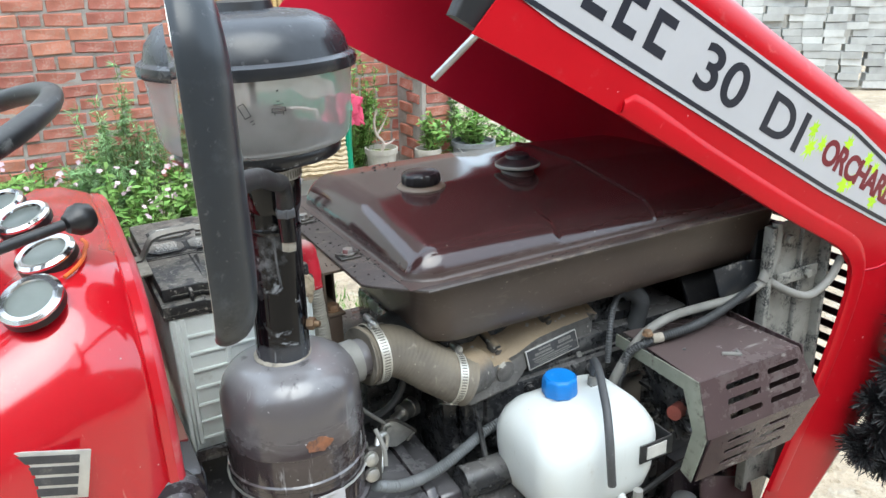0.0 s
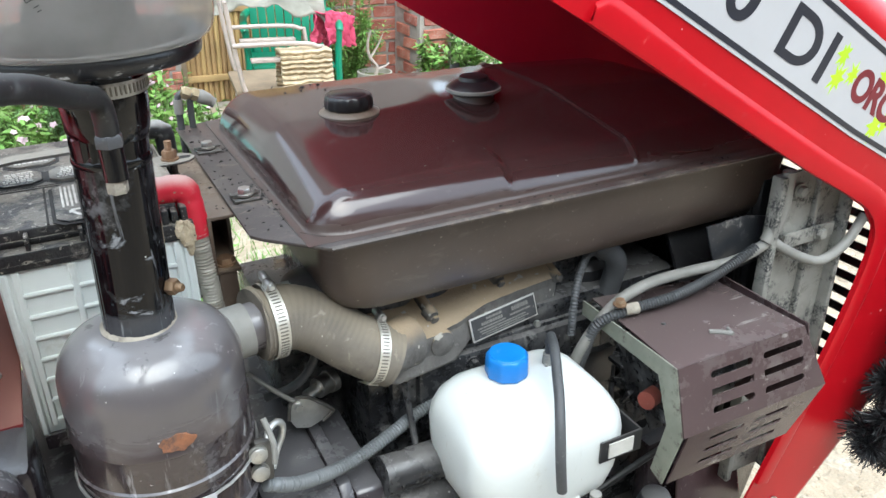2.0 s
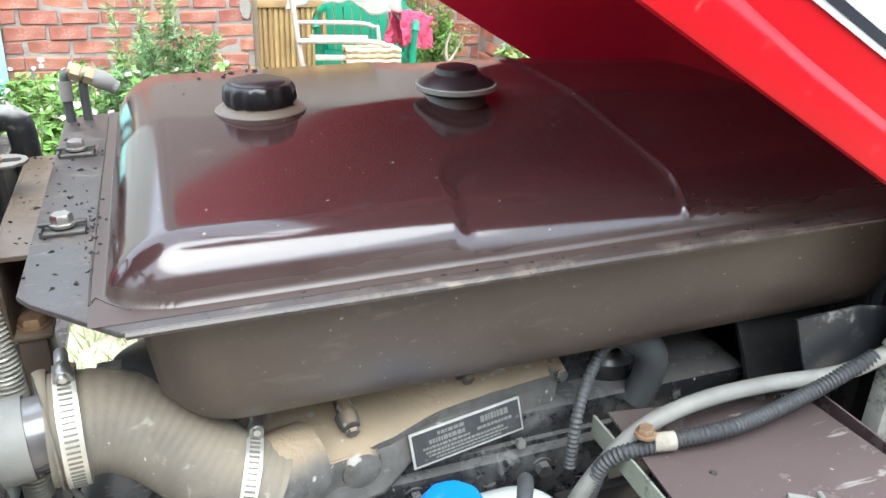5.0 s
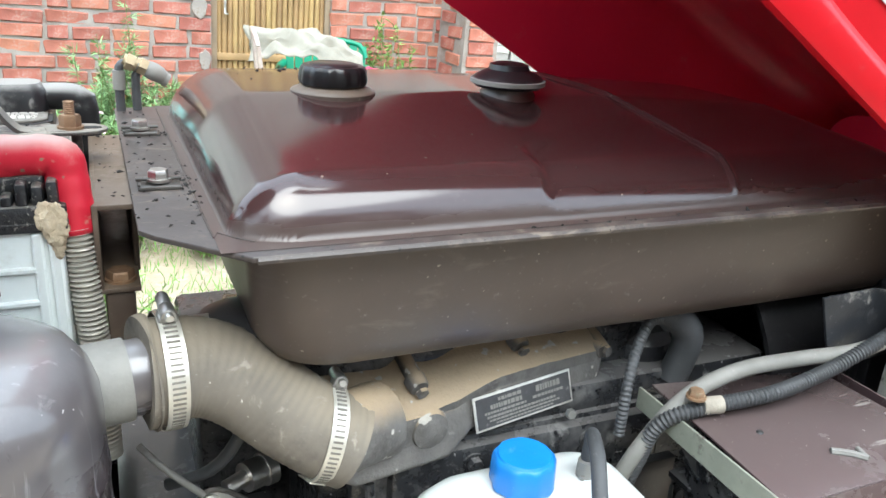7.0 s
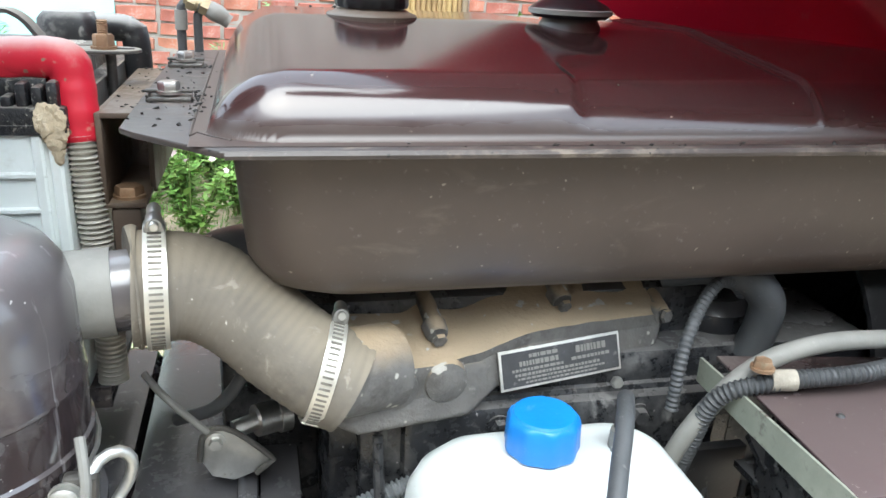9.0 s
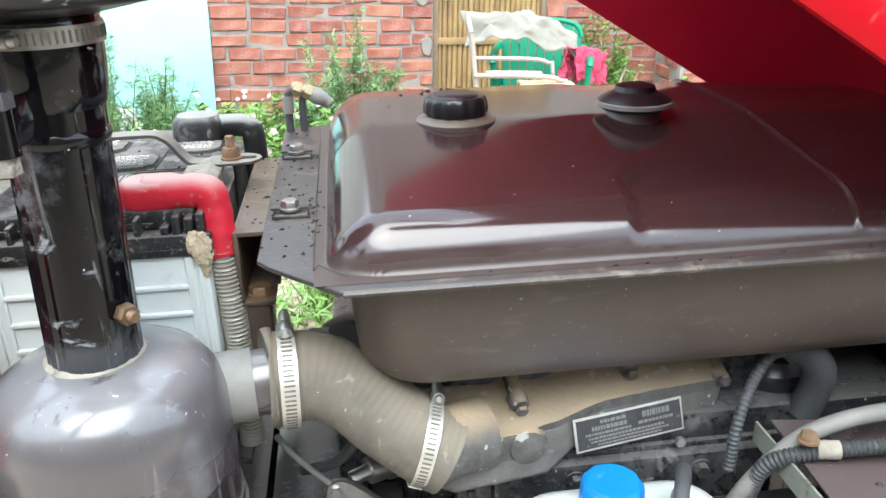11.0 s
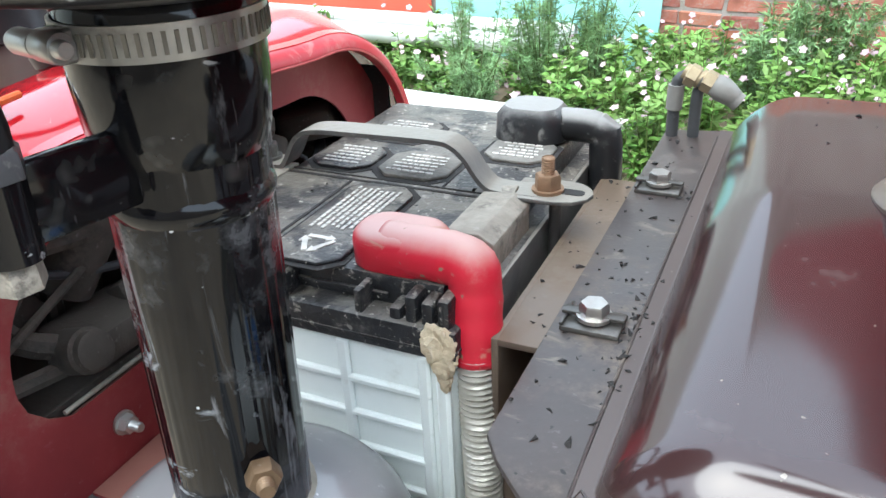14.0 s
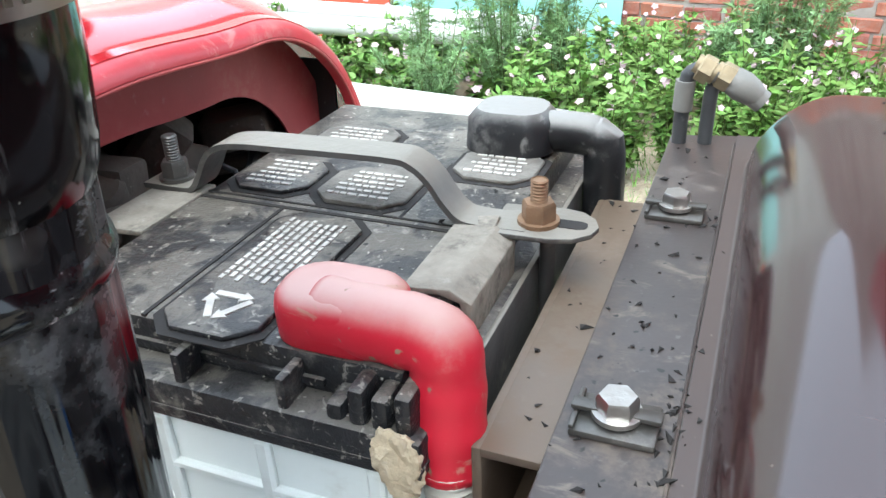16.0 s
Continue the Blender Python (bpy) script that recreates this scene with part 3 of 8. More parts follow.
def tube(points, radius, segments=12, step=0.01, ribs=0.0, pitch=0.006, rough=False, close=True):
    """A round bar, cable or hose along a smooth line; ribs: the depth of corrugations."""
    line = [Vector(p) for p in points] if rough else curve_points(points, min(step, pitch / 4) if ribs else step)
    bm = bmesh.new()
    rings, side, along = [], None, 0.0
    for i, p in enumerate(line):
        t = (line[min(i + 1, len(line) - 1)] - line[max(i - 1, 0)]).normalized()
        if side is None:
            side = t.orthogonal().normalized()
        side = (side - t * side.dot(t)).normalized()
        up = t.cross(side)
        if i:
            along += (p - line[i - 1]).length
        r = radius(i / (len(line) - 1)) if callable(radius) else radius
        if ribs:
            r += ribs * math.sin(2 * math.pi * along / pitch)
        rings.append([bm.verts.new(p + r * (math.cos(2 * math.pi * k / segments) * side + math.sin(2 * math.pi * k / segments) * up)) for k in range(segments)])
    for a, b in zip(rings, rings[1:]):
        for k in range(segments):
            j = (k + 1) % segments
            bm.faces.new((a[k], a[j], b[j], b[k]))
    if close:
        bm.faces.new(rings[0][::-1])
        bm.faces.new(rings[-1])
    return bm


def rounded(x0, x1, y0, y1, r, n=5):
    pts = []
    for cx, cy, a in ((x1 - r, y1 - r, 0), (x0 + r, y1 - r, 90), (x0 + r, y0 + r, 180), (x1 - r, y0 + r, 270)):
        for k in range(n + 1):
            t = radians(a + 90 * k / n)
            pts.append((cx + r * math.cos(t), cy + r * math.sin(t)))
    return pts


def loft(layers, n=5):
    """Rounded rectangles stacked in height: (z, x0, x1, y0, y1, corner radius)."""
    bm = bmesh.new()
    rings = [[bm.verts.new((x, y, z)) for x, y in rounded(x0, x1, y0, y1, r, n)] for z, x0, x1, y0, y1, r in layers]
    for a, b in zip(rings, rings[1:]):
        for k in range(len(a)):
            j = (k + 1) % len(a)
            bm.faces.new((a[k], a[j], b[j], b[k]))
    bm.faces.new(rings[0][::-1])
    bm.faces.new(rings[-1])
    return bm


def hexagon(r, z0, z1, chamfer=0.0015):
    return lathe([(0, z0), (r, z0), (r, z1 - chamfer), (r * 0.88, z1), (0, z1)], 6, False)


def bolt_mesh(af=0.017, head=0.009, washer=0.012, stud=0.0, stud_r=0.005):
    bm = hexagon(af / 1.732, 0.002, 0.002 + head)
    if washer:
        bm = join(bm, lathe([(0, 0), (washer, 0), (washer, 0.002), (0, 0.002)], 20, False))
    if stud:
        prof = [(0, 0)]
        z = 0.0
        while z < stud:
            prof += [(stud_r, z), (stud_r * 0.86, z + 0.0008)]
            z += 0.0016
        bm = join(bm, lathe(prof + [(stud_r * 0.8, stud), (0, stud)], 14, False))
    return bm


def aim(origin, direction, roll=0.0):
    """A pose whose z axis points along a direction."""
    return Matrix.Translation(origin) @ Vector(direction).to_track_quat("Z", "Y").to_matrix().to_4x4() @ Matrix.Rotation(radians(roll), 4, "Z")


def letters(body, size, depth=0.0005, spacing=1.0, shear=0.0, bold=0.018):
    """Raised lettering in the built-in font, as a mesh in the xy plane with its left end at the origin."""
    c = bpy.data.curves.new("letters", "FONT")
    c.body, c.size, c.extrude, c.space_character, c.shear = body, size, depth, spacing, shear
    c.offset = bold * size
    c.align_x, c.align_y = "LEFT", "CENTER"
    ob = bpy.data.objects.new("letters", c)
    scene.collection.objects.link(ob)
    data = bpy.data.meshes.new_from_object(ob.evaluated_get(bpy.context.evaluated_depsgraph_get()))
    bm = bmesh.new()
    bm.from_mesh(data)
    bpy.data.objects.remove(ob)
    bpy.data.curves.remove(c)
    bpy.data.meshes.remove(data)
    return bm


def clamp_on(parent, centre, axis, radius, width=0.012, screw_angle=90.0, label="slotted steel hose clamp", steel=None):
    """A worm-drive hose clamp: a slotted band with its screw housing."""
    m = Matrix.Translation(centre)
    if abs(axis[2]) < 0.9:
        across = Vector(axis).normalized()
        up = (Vector((0, 0, 1)) - across * across.z).normalized()
        m = Matrix.Translation(centre) @ Matrix((up.cross(across), up, across)).transposed().to_4x4()
    band = part("hose_clamp", lathe([(radius, -width / 2), (radius + 0.0012, -width / 2), (radius + 0.0012, width / 2), (radius, width / 2), (radius, -width / 2)], 40, False), steel or BAND, parent, label, m)
    # raised dark bars carry the slots' shadow as colour
    slots = bmesh.new()
    n = int(2 * math.pi * radius / 0.0036)
    for k in range(n):
        a = 2 * math.pi * k / n
        slots = join(slots, moved(box(-0.0007, 0.0007, -0.0003, 0.0004, -width * 0.3, width * 0.3, 0), Matrix.Rotation(a, 4, "Z") @ Matrix.Translation((0, radius + 0.0013, 0))))
    tagged(part("perforation", slots, SLOT_SHADOW, band), "dark bars painting the shadow in the band's slots", kind="stuff")
    s = Matrix.Rotation(radians(screw_angle), 4, "Z") @ Matrix.Translation((radius + 0.006, 0, 0))
    tail = Matrix.Rotation(radians(screw_angle + 165), 4, "Z") @ Matrix.Translation((radius + 0.0016, 0, 0))
    part("clamp_tail", box(-0.0006, 0.0006, -0.006, 0.03, -width / 2, width / 2, 0.0005), steel or BAND, band, "loose end of the band", tail)
    along = s @ Matrix.Rotation(radians(90), 4, "X")
    housing = join(moved(lathe([(0, -0.006), (0.0046, -0.006), (0.0052, -0.005), (0.0052, 0.005), (0.0046, 0.006), (0, 0.006)], 18, False), pose(-0.0008, 0, 0)), box(-0.006, -0.001, -width * 0.46, width * 0.46, -0.0055, 0.0055, 0.001, 1))
    part("screw_housing", housing, BAND_DULL, band, "", along)
    head = lathe([(0, 0.006), (0.0042, 0.006), (0.0044, 0.007), (0.0044, 0.018), (0.0036, 0.0205), (0.002, 0.0213), (0, 0.0215)], 20, False)
    tip = lathe([(0, -0.010), (0.0024, -0.010), (0.003, -0.009), (0.003, -0.006), (0, -0.006)], 14, False)
    part("clamp_screw", join(head, tip), ZINC, band, "round plated worm screw", along)
    return band


# ---- ground and far setting ----
def ground_sheet():
    bm = bmesh.new()
    xs = [-400, -60, -20] + [-8 + 0.25 * i for i in range(0, 81)] + [20, 60, 400]
    ys = [-400, -60, -20] + [-4 + 0.25 * i for i in range(0, 65)] + [20, 60, 400]
    rows = []
    for y in ys:
        row = []
        for x in xs:
            h = 0.0
            if abs(x) < 12 and -4 < y < 13:
                h = 0.035 * (noise.noise((x * 0.9, y * 0.9, 3.1)) + 0.5 * noise.noise((x * 2.7, y * 2.7, 7.7))) - 0.012
            row.append(bm.verts.new((x, y, h)))
        rows.append(row)
    for a, b in zip(rows, rows[1:]):
        for i in range(len(a) - 1):
            bm.faces.new((a[i], a[i + 1], b[i + 1], b[i]))
    return finish("ground", bm, SAND)


tagged(ground_sheet(), "pale trampled sandy yard ground with soft ruts", "ground", kind="structure")

# ---- the tractor ----
tractor = thing("tractor", "small red orchard tractor with its bonnet raised, dusty dark brown engine", "tractor", SLOPE)
MID = 0.955


def tank_top():
    """The pressed upper half of the tank: steep flanks rounded into a raised plateau that steps down and fades to the front."""
    x0, x1, y0, y1 = 0.4065, 1.055, 0.7465, 1.176
    bm = bmesh.new()

    def smooth(a, b, t):
        t = min(1, max(0, (t - a) / (b - a)))
        return t * t * (3 - 2 * t)

    def height(x, y):
        step = 0.619 + 0.10 * (y - y0)
        front = 0.786 + 0.05 * (y - y0)
        top = 0.0545 - 0.108 * (0.949 - y) - 0.122 * 0.5 * (y - 0.949 + math.hypot(y - 0.949, 0.007)) - 0.09 * 0.5 * (y - 1.08 + math.hypot(y - 1.08, 0.012))
        top -= 0.0042 * smooth(step - 0.005, step + 0.006 + 0.05 * smooth(0.79, 0.85, y), x)
        top -= 0.055 * 0.5 * (x - front + math.hypot(x - front, 0.004))
        top = max(0.004, top + 0.0038 * math.exp(-((x - front) / 0.0032) ** 2))
        near = 0.030 + 0.005 * smooth(step - 0.005, step + 0.01, x) + 0.20 * max(0, x - front)
        ux = max(0, 1 - (x - x0) / 0.046, 1 - (x1 - x) / 0.06)
        uy = max(0, 1 - (y - y0) / near, 1 - (y1 - y) / 0.045)
        # a steep foot rolling over into the flat top, domed at the corners
        u = min(1.0, math.hypot(ux, uy))
        return top * (1 - u ** 1.8) ** (1 / 1.8)

    def spaced(lo, hi, dense, fine, coarse):
        out = [lo]
        while out[-1] < hi:
            out.append(min(hi, out[-1] + (fine if any(a <= out[-1] <= b for a, b in dense) else coarse)))
        return out

    xs = spaced(0.398, 1.064, ((0.39, 0.45), (0.6, 0.66), (0.77, 0.815)), 0.0011, 0.0045)
    ys = spaced(0.7375, 1.186, ((0.73, 0.775), (1.16, 1.19)), 0.0008, 0.004)
    rows = [[bm.verts.new((x, y, 1.0929 + height(x, y))) for x in xs] for y in ys]
    for a, b in zip(rows, rows[1:]):
        for i in range(len(xs) - 1):
            bm.faces.new((a[i], a[i + 1], b[i + 1], b[i]))
    return bm


tank = part("fuel_tank", loft([(0.986, 0.468, 1.0, 0.795, 1.12, 0.03), (0.9875, 0.45, 1.02, 0.778, 1.137, 0.04), (0.996, 0.433, 1.035, 0.764, 1.152, 0.045), (1.012, 0.425, 1.045, 0.756, 1.16, 0.045),
                               (1.04, 0.422, 1.05, 0.752, 1.164, 0.045), (1.0915, 0.418, 1.055, 0.746, 1.17, 0.045)], 8), BROWN_MATT, tractor, "dark brown steel fuel tank with a dusty matt lower half")
tank.location = (0.003, 0, 0.005)
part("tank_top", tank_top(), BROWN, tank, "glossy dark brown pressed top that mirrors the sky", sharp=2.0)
RIM_LINE = [(0.414, 0.7285), (1.07, 0.7285), (1.07, 1.19), (0.414, 1.19), (0.357, 1.178), (0.357, 0.790), (0.366, 0.777)]
part("tank_rim", prism(RIM_LINE, "z", 1.0885, 1.0925, 0.0012), FLANGE, tank, "welded dusty rim with a chamfered corner")
part("rim_seam", tube([(0.417, 0.7292, 1.0895), (1.068, 0.7292, 1.0895)], 0.0022, 6, 0.05), FLANGE, tank)
part("rim_fold", tube([(0.397, 1.17, 1.0928), (0.397, 0.80, 1.0928), (0.401, 0.773, 1.0928), (0.42, 0.752, 1.0928)], 0.0008, 6, 0.01), FLANGE, tank)


def ribbed_cap(r, h, ribs, depth):
    bm = bmesh.new()
    n = ribs * 4
    rings = []
    for z, k in ((0, 0.96), (0.003, 1.0), (h - 0.004, 0.97), (h - 0.001, 0.92), (h, 0.85)):
        rings.append([bm.verts.new(((r * k - (depth if i % 4 in (0, 1) and 0.9 < k else 0)) * math.cos(2 * math.pi * i / n), (r * k - (depth if i % 4 in (0, 1) and 0.9 < k else 0)) * math.sin(2 * math.pi * i / n), z)) for i in range(n)])
    for a, b in zip(rings, rings[1:]):
        for i in range(n):
            bm.faces.new((a[i], a[(i + 1) % n], b[(i + 1) % n], b[i]))
    bm.faces.new(rings[0][::-1])
    bm.faces.new(rings[-1])
    return bm


filler = part("filler_neck", lathe([(0, -0.012), (0.0355, -0.012), (0.0355, -0.0048), (0.0345, -0.0036), (0.0305, -0.0025), (0.0285, -0.001), (0.025, 0.0), (0.025, 0.01), (0, 0.01)], 40, False), BROWN_MATT, tank, "", pose(0.524, 0.955, 1.1525))
part("filler_cap", join(ribbed_cap(0.029, 0.0152, 14, 0.0014), moved(lathe([(0, 0), (0.021, 0), (0.019, 0.0015), (0, 0.0015)], 30, False), pose(0, 0, 0.0152))), CAP_BLACK, filler, "black ribbed screw cap", pose(0, 0, 0.001))
second = part("breather_neck", lathe([(0, -0.010), (0.027, -0.010), (0.0255, -0.001), (0.023, 0.003), (0.023, 0.012), (0, 0.012)], 36, False), BROWN, tank, "", pose(0.688, 0.952, 1.146))
part("breather_cap", lathe([(0, 0), (0.030, 0), (0.0335, 0.003), (0.0335, 0.007), (0.030, 0.010), (0.019, 0.0155), (0.0175, 0.020), (0.012, 0.0215), (0, 0.0215)], 40, False), CAP_BLACK, second, "low black conical cap with a grey rim", pose(0, 0, 0.005))
part("cap_rim", lathe([(0.031, 0.0025), (0.0345, 0.003), (0.0345, 0.0066), (0.031, 0.0085)], 40, False), CABLE_GREY, second, "grey plastic rim", pose(0, 0, 0.005))
hold_plate = part("hold_down_plate", join(box(-0.0145, 0.0145, -0.011, 0.011, 0, 0.003, 0.001), box(-0.0145, -0.0125, -0.011, 0.011, 0.003, 0.005, 0.0007), box(-0.0155, 0.0155, -0.003, 0.003, 0.005, 0.0072, 0.0008)), TAB, tank, "worn dark steel tab plate", pose(0.3765, 0.882, 1.0925))
hold_far = again(hold_plate, pose(0.3745, 1.056, 1.0925))
bolt17 = part("bolt", bolt_mesh(0.0128, 0.0062, 0.0088), STEEL, hold_plate, "grimy hexagon bolt", pose(0, 0, 0.0045, 0, 0, 12))
again(bolt17, pose(0, 0, 0.0045, 0, 0, 25), hold_far)
# breather union and pipes at the far corner
union = part("pipe_union", join(moved(lathe([(0, -0.012), (0.006, -0.012), (0.0082, -0.007), (0.0094, 0.0), (0.0086, 0.007), (0.0062, 0.011), (0, 0.012)], 20, False), aim((0.397, 1.166, 1.131), (-0.9, 0.1, 0.5))), tube([(0.41, 1.166, 1.122), (0.398, 1.166, 1.130)], 0.007, 14)), CABLE_GREY, tank, "pale grey pipe union with two brass nuts")
for x, y, z in ((0.3865, 1.166, 1.1365), (0.3745, 1.165, 1.1405)):
    part("union_nut", moved(join(hexagon(0.0088, -0.0042, 0.0042, 0.001), lathe([(0.0062, -0.007), (0.0066, -0.007), (0.0066, 0.007), (0.0062, 0.007)], 16, False)), aim((x, y, z), (-0.9, 0.05, 0.42))), BRASS, union, "brass nut")
part("union_neck", tube([(0.394, 1.166, 1.133), (0.371, 1.165, 1.142)], 0.0062, 14), CABLE_GREY, union)
part("breather_pipe", tube([(0.374, 1.165, 1.141), (0.3665, 1.1645, 1.1385), (0.3635, 1.1645, 1.128), (0.3635, 1.165, 1.08), (0.366, 1.167, 1.02)], 0.0046, 12, 0.004), CABLE_DARK, tank)
part("breather_pipe", tube([(0.388, 1.166, 1.135), (0.3805, 1.167, 1.130), (0.379, 1.1675, 1.118), (0.379, 1.168, 1.08), (0.38, 1.172, 1.02)], 0.0044, 12, 0.004), CABLE_DARK, tank)
part("pipe_ferrule", tube([(0.3637, 1.1645, 1.133), (0.3632, 1.1646, 1.114)], 0.0062, 12), CABLE_GREY, tank)

# cross bracket between battery and tank
bracket = part("cross_bracket", box(0.337, 0.405, 0.860, 1.076, 1.0835, 1.0875, 0.001), LEDGE, tractor, "brown steel cross channel dusted with earth")
bracket.location.z = 0.005
part("channel_web", box(0.334, 0.338, 0.860, 1.076, 1.025, 1.0875, 0.001), LEDGE, bracket)
part("channel_lip", box(0.334, 0.362, 0.860, 1.076, 1.0225, 1.0265, 0.001), LEDGE, bracket)
part("channel_back", box(0.36, 0.364, 0.9, 1.076, 1.0225, 1.085, 0.001), LEDGE, bracket)
part("channel_foot", box(0.338, 0.358, 0.862, 0.895, 0.93, 1.022, 0.003), LEDGE, bracket)
part("bracket_bolt", bolt_mesh(0.017, 0.006, 0.011), RUSTY, bracket, "", pose(0.349, 0.876, 1.0265))

# ---- air cleaner, pre-cleaner and intake ----
AX, AY = 0.252, 0.762
can = part("air_cleaner", moved(lathe([(0, 0.772), (0.05, 0.773), (0.066, 0.785), (0.072, 0.81), (0.0785, 0.838), (0.0805, 0.85), (0.0805, 0.905), (0.0822, 0.907), (0.0822, 0.912), (0.0805, 0.914), (0.0805, 0.946), (0.0815, 0.947), (0.0815, 0.950), (0.0805, 0.952),
                                  (0.0805, 0.988), (0.0795, 1.002), (0.0755, 1.015), (0.068, 1.026), (0.057, 1.033), (0.045, 1.037), (0.034, 1.038), (0, 1.039)], 56, False), pose(AX, AY, 0)), CLEANER, tractor, "scuffed brown oil-bath air cleaner canister")
can.location.z = 0.009
part("canister_band", moved(lathe([(0.0800, 0.852), (0.0845, 0.853), (0.0845, 0.858), (0.0800, 0.859)], 56, False), pose(AX, AY, 0)), GEARBOX, can)
part("wire_band", moved(tube([(0.083 * math.cos(a / 30 * 2 * math.pi), 0.083 * math.sin(a / 30 * 2 * math.pi), 0) for a in range(31)], 0.0016, 6, rough=True), pose(AX, AY, 0.898, 4, 0)), ZINC, can)
part("rust_patch", moved(prism([(0.015 * math.cos(a) * (1 + 0.08 * math.sin(3 * a + 1) + 0.06 * math.sin(7 * a)), 0.0085 * math.sin(a) * (1 + 0.12 * math.cos(5 * a) + 0.08 * math.sin(9 * a))) for a in [k * math.pi / 20 for k in range(40)]], "y", -0.001, 0.0005),
                         pose(AX + 0.003, AY - 0.0805, 0.962)), RUST_FLAKE, can, "orange rust where paint has flaked")
# hook latch on the bowl
latch = part("latch", join(tube([(0, -0.002, 0.054), (-0.005, -0.003, 0.053), (-0.0075, -0.004, 0.035), (-0.009, -0.004, 0.018), (-0.009, -0.005, 0.012)], 0.0013, 6, 0.004), tube([(0, -0.002, 0.054), (0.005, -0.003, 0.053), (0.0075, -0.004, 0.035), (0.009, -0.004, 0.018), (0.009, -0.005, 0.012)], 0.0013, 6, 0.004), tube([(-0.010, -0.005, 0.016), (0.010, -0.005, 0.016)], 0.0016, 6), tube([(-0.008, -0.006, 0.012), (-0.008, -0.006, 0.0), (-0.004, -0.006, -0.014), (0, -0.006, -0.022), (0.004, -0.006, -0.014), (0.008, -0.006, 0.0), (0.008, -0.006, 0.012)], 0.0013, 6, 0.004), box(-0.009, 0.009, -0.0065, -0.004, 0.009, 0.013, 0.001)), ZINC, can, "bent wire toggle latch", pose(AX + 0.004, AY - 0.0835, 0.812, 4, 0, 4))
again(latch, pose(AX - 0.082, AY - 0.02, 0.823, 0, 0, -78))
sticker = part("sticker", moved(box(-0.021, 0.021, -0.0004, 0.0004, -0.016, 0.016, 0), pose(AX + 0.006, AY - 0.0828, 0.880, 0, 0, 6)), LABEL_WHITE, can, "small white paper sticker with a printed circle")
part("sticker_ring", moved(join(lathe([(0.0085, 0), (0.0098, 0), (0.0098, 0.0003), (0.0085, 0.0003), (0.0085, 0)], 28, False), *[moved(box(-0.001, 0.001, -0.0012, 0.0012, 0, 0.0003, 0), pose(-0.005 + 0.0033 * k, 0, 0)) for k in range(4)]), pose(AX + 0.006, AY - 0.0834, 0.880, 90, 0, 6)), LABEL_INK, sticker)
# stub on the canister and the intake hose
part("outlet_stub", tube([(0.31, 0.792, 0.984), (0.385, 0.803, 0.985)], 0.0255, 28), CLEANER, can, "scuffed outlet pipe")
part("outlet_collar", tube([(0.321, 0.794, 0.984), (0.347, 0.7975, 0.9845)], 0.0275, 28), CABLE_GREY, can, "pale worn collar")
hose = part("intake_hose", tube([(0.358, 0.800, 0.994), (0.392, 0.803, 0.992), (0.42, 0.798, 0.979), (0.45, 0.785, 0.956), (0.478, 0.775, 0.937), (0.492, 0.772, 0.929)], lambda t: 0.0325 + 0.0045 * (1 - min(1, t * 2.2)) ** 1.5, 36, ribs=0.00022, pitch=0.0062), HOSE_GREY, tractor, "dusty grey ribbed rubber intake hose")
part("hose_lip", tube([(0.3565, 0.8005, 0.994), (0.3585, 0.801, 0.994), (0.3605, 0.8013, 0.994), (0.3625, 0.8015, 0.994)], lambda t: 0.0385 + 0.0012 * math.sin(t * 3.14), 36, 0.001), HOSE_GREY, hose, "flared lip of the hose")
clamp_on(hose, (0.372, 0.8015, 0.9945), (1, 0.1, -0.03), 0.0388, 0.0135, 97)
clamp_on(hose, (0.474, 0.7765, 0.940), (1, -0.12, -0.3), 0.0337, 0.0115, 78)

pipe_bm = tube([(AX - 0.003, AY + 0.003, 1.03), (0.255, 0.766, 1.245)], 0.0302, 144, 0.01)
for v in pipe_bm.verts:
    t = (v.co.z - 1.03) / 0.215
    c = Vector((AX - 0.003, AY + 0.003, 1.03)).lerp(Vector((0.255, 0.766, 1.245)), t)
    out = Vector((v.co.x - c.x, v.co.y - c.y, 0))
    if out.length > 0.01:
        ang = math.atan2(out.y, out.x)
        v.co += out.normalized() * (0.0009 * noise.noise((math.cos(ang) * 3.4, math.sin(ang) * 3.4, v.co.z * 4)) + 0.0005 * noise.noise((math.cos(ang) * 11, math.sin(ang) * 11, v.co.z * 3 + 5)))
stack = part("intake_pipe", pipe_bm, BLACK_WORN, tractor, "glossy black vertical intake pipe with worn enamel")
part("pipe_lip", moved(lathe([(0.0295, 0), (0.0325, 0.0), (0.0332, 0.003), (0.0295, 0.006)], 36, False), pose(AX - 0.003, AY + 0.003, 1.0445, 2, 2, 0)), CLIP, stack, "dusty seal at the foot")
part("pipe_collar", moved(lathe([(0.0296, -0.004), (0.0312, 0.0), (0.0322, 0.006), (0.0334, 0.022), (0.0334, 0.046), (0.032, 0.05), (0.0296, 0.05)], 48, False), pose(0.2555, 0.766, 1.222, 0, 2, 0)), BLACK_GLOSS, stack)
part("pipe_ring", moved(lathe([(0.0296, -0.002), (0.0308, 0.0), (0.0314, 0.003), (0.0308, 0.006), (0.0296, 0.008)], 48, False), pose(0.254, 0.766, 1.198, 0, 2, 0)), BLACK_GLOSS, stack)
clamp_on(stack, (0.2565, 0.766, 1.2605), (0.03, 0, 1), 0.0338, 0.0115, 257, "dull slotted steel clamp band", BAND_DULL)
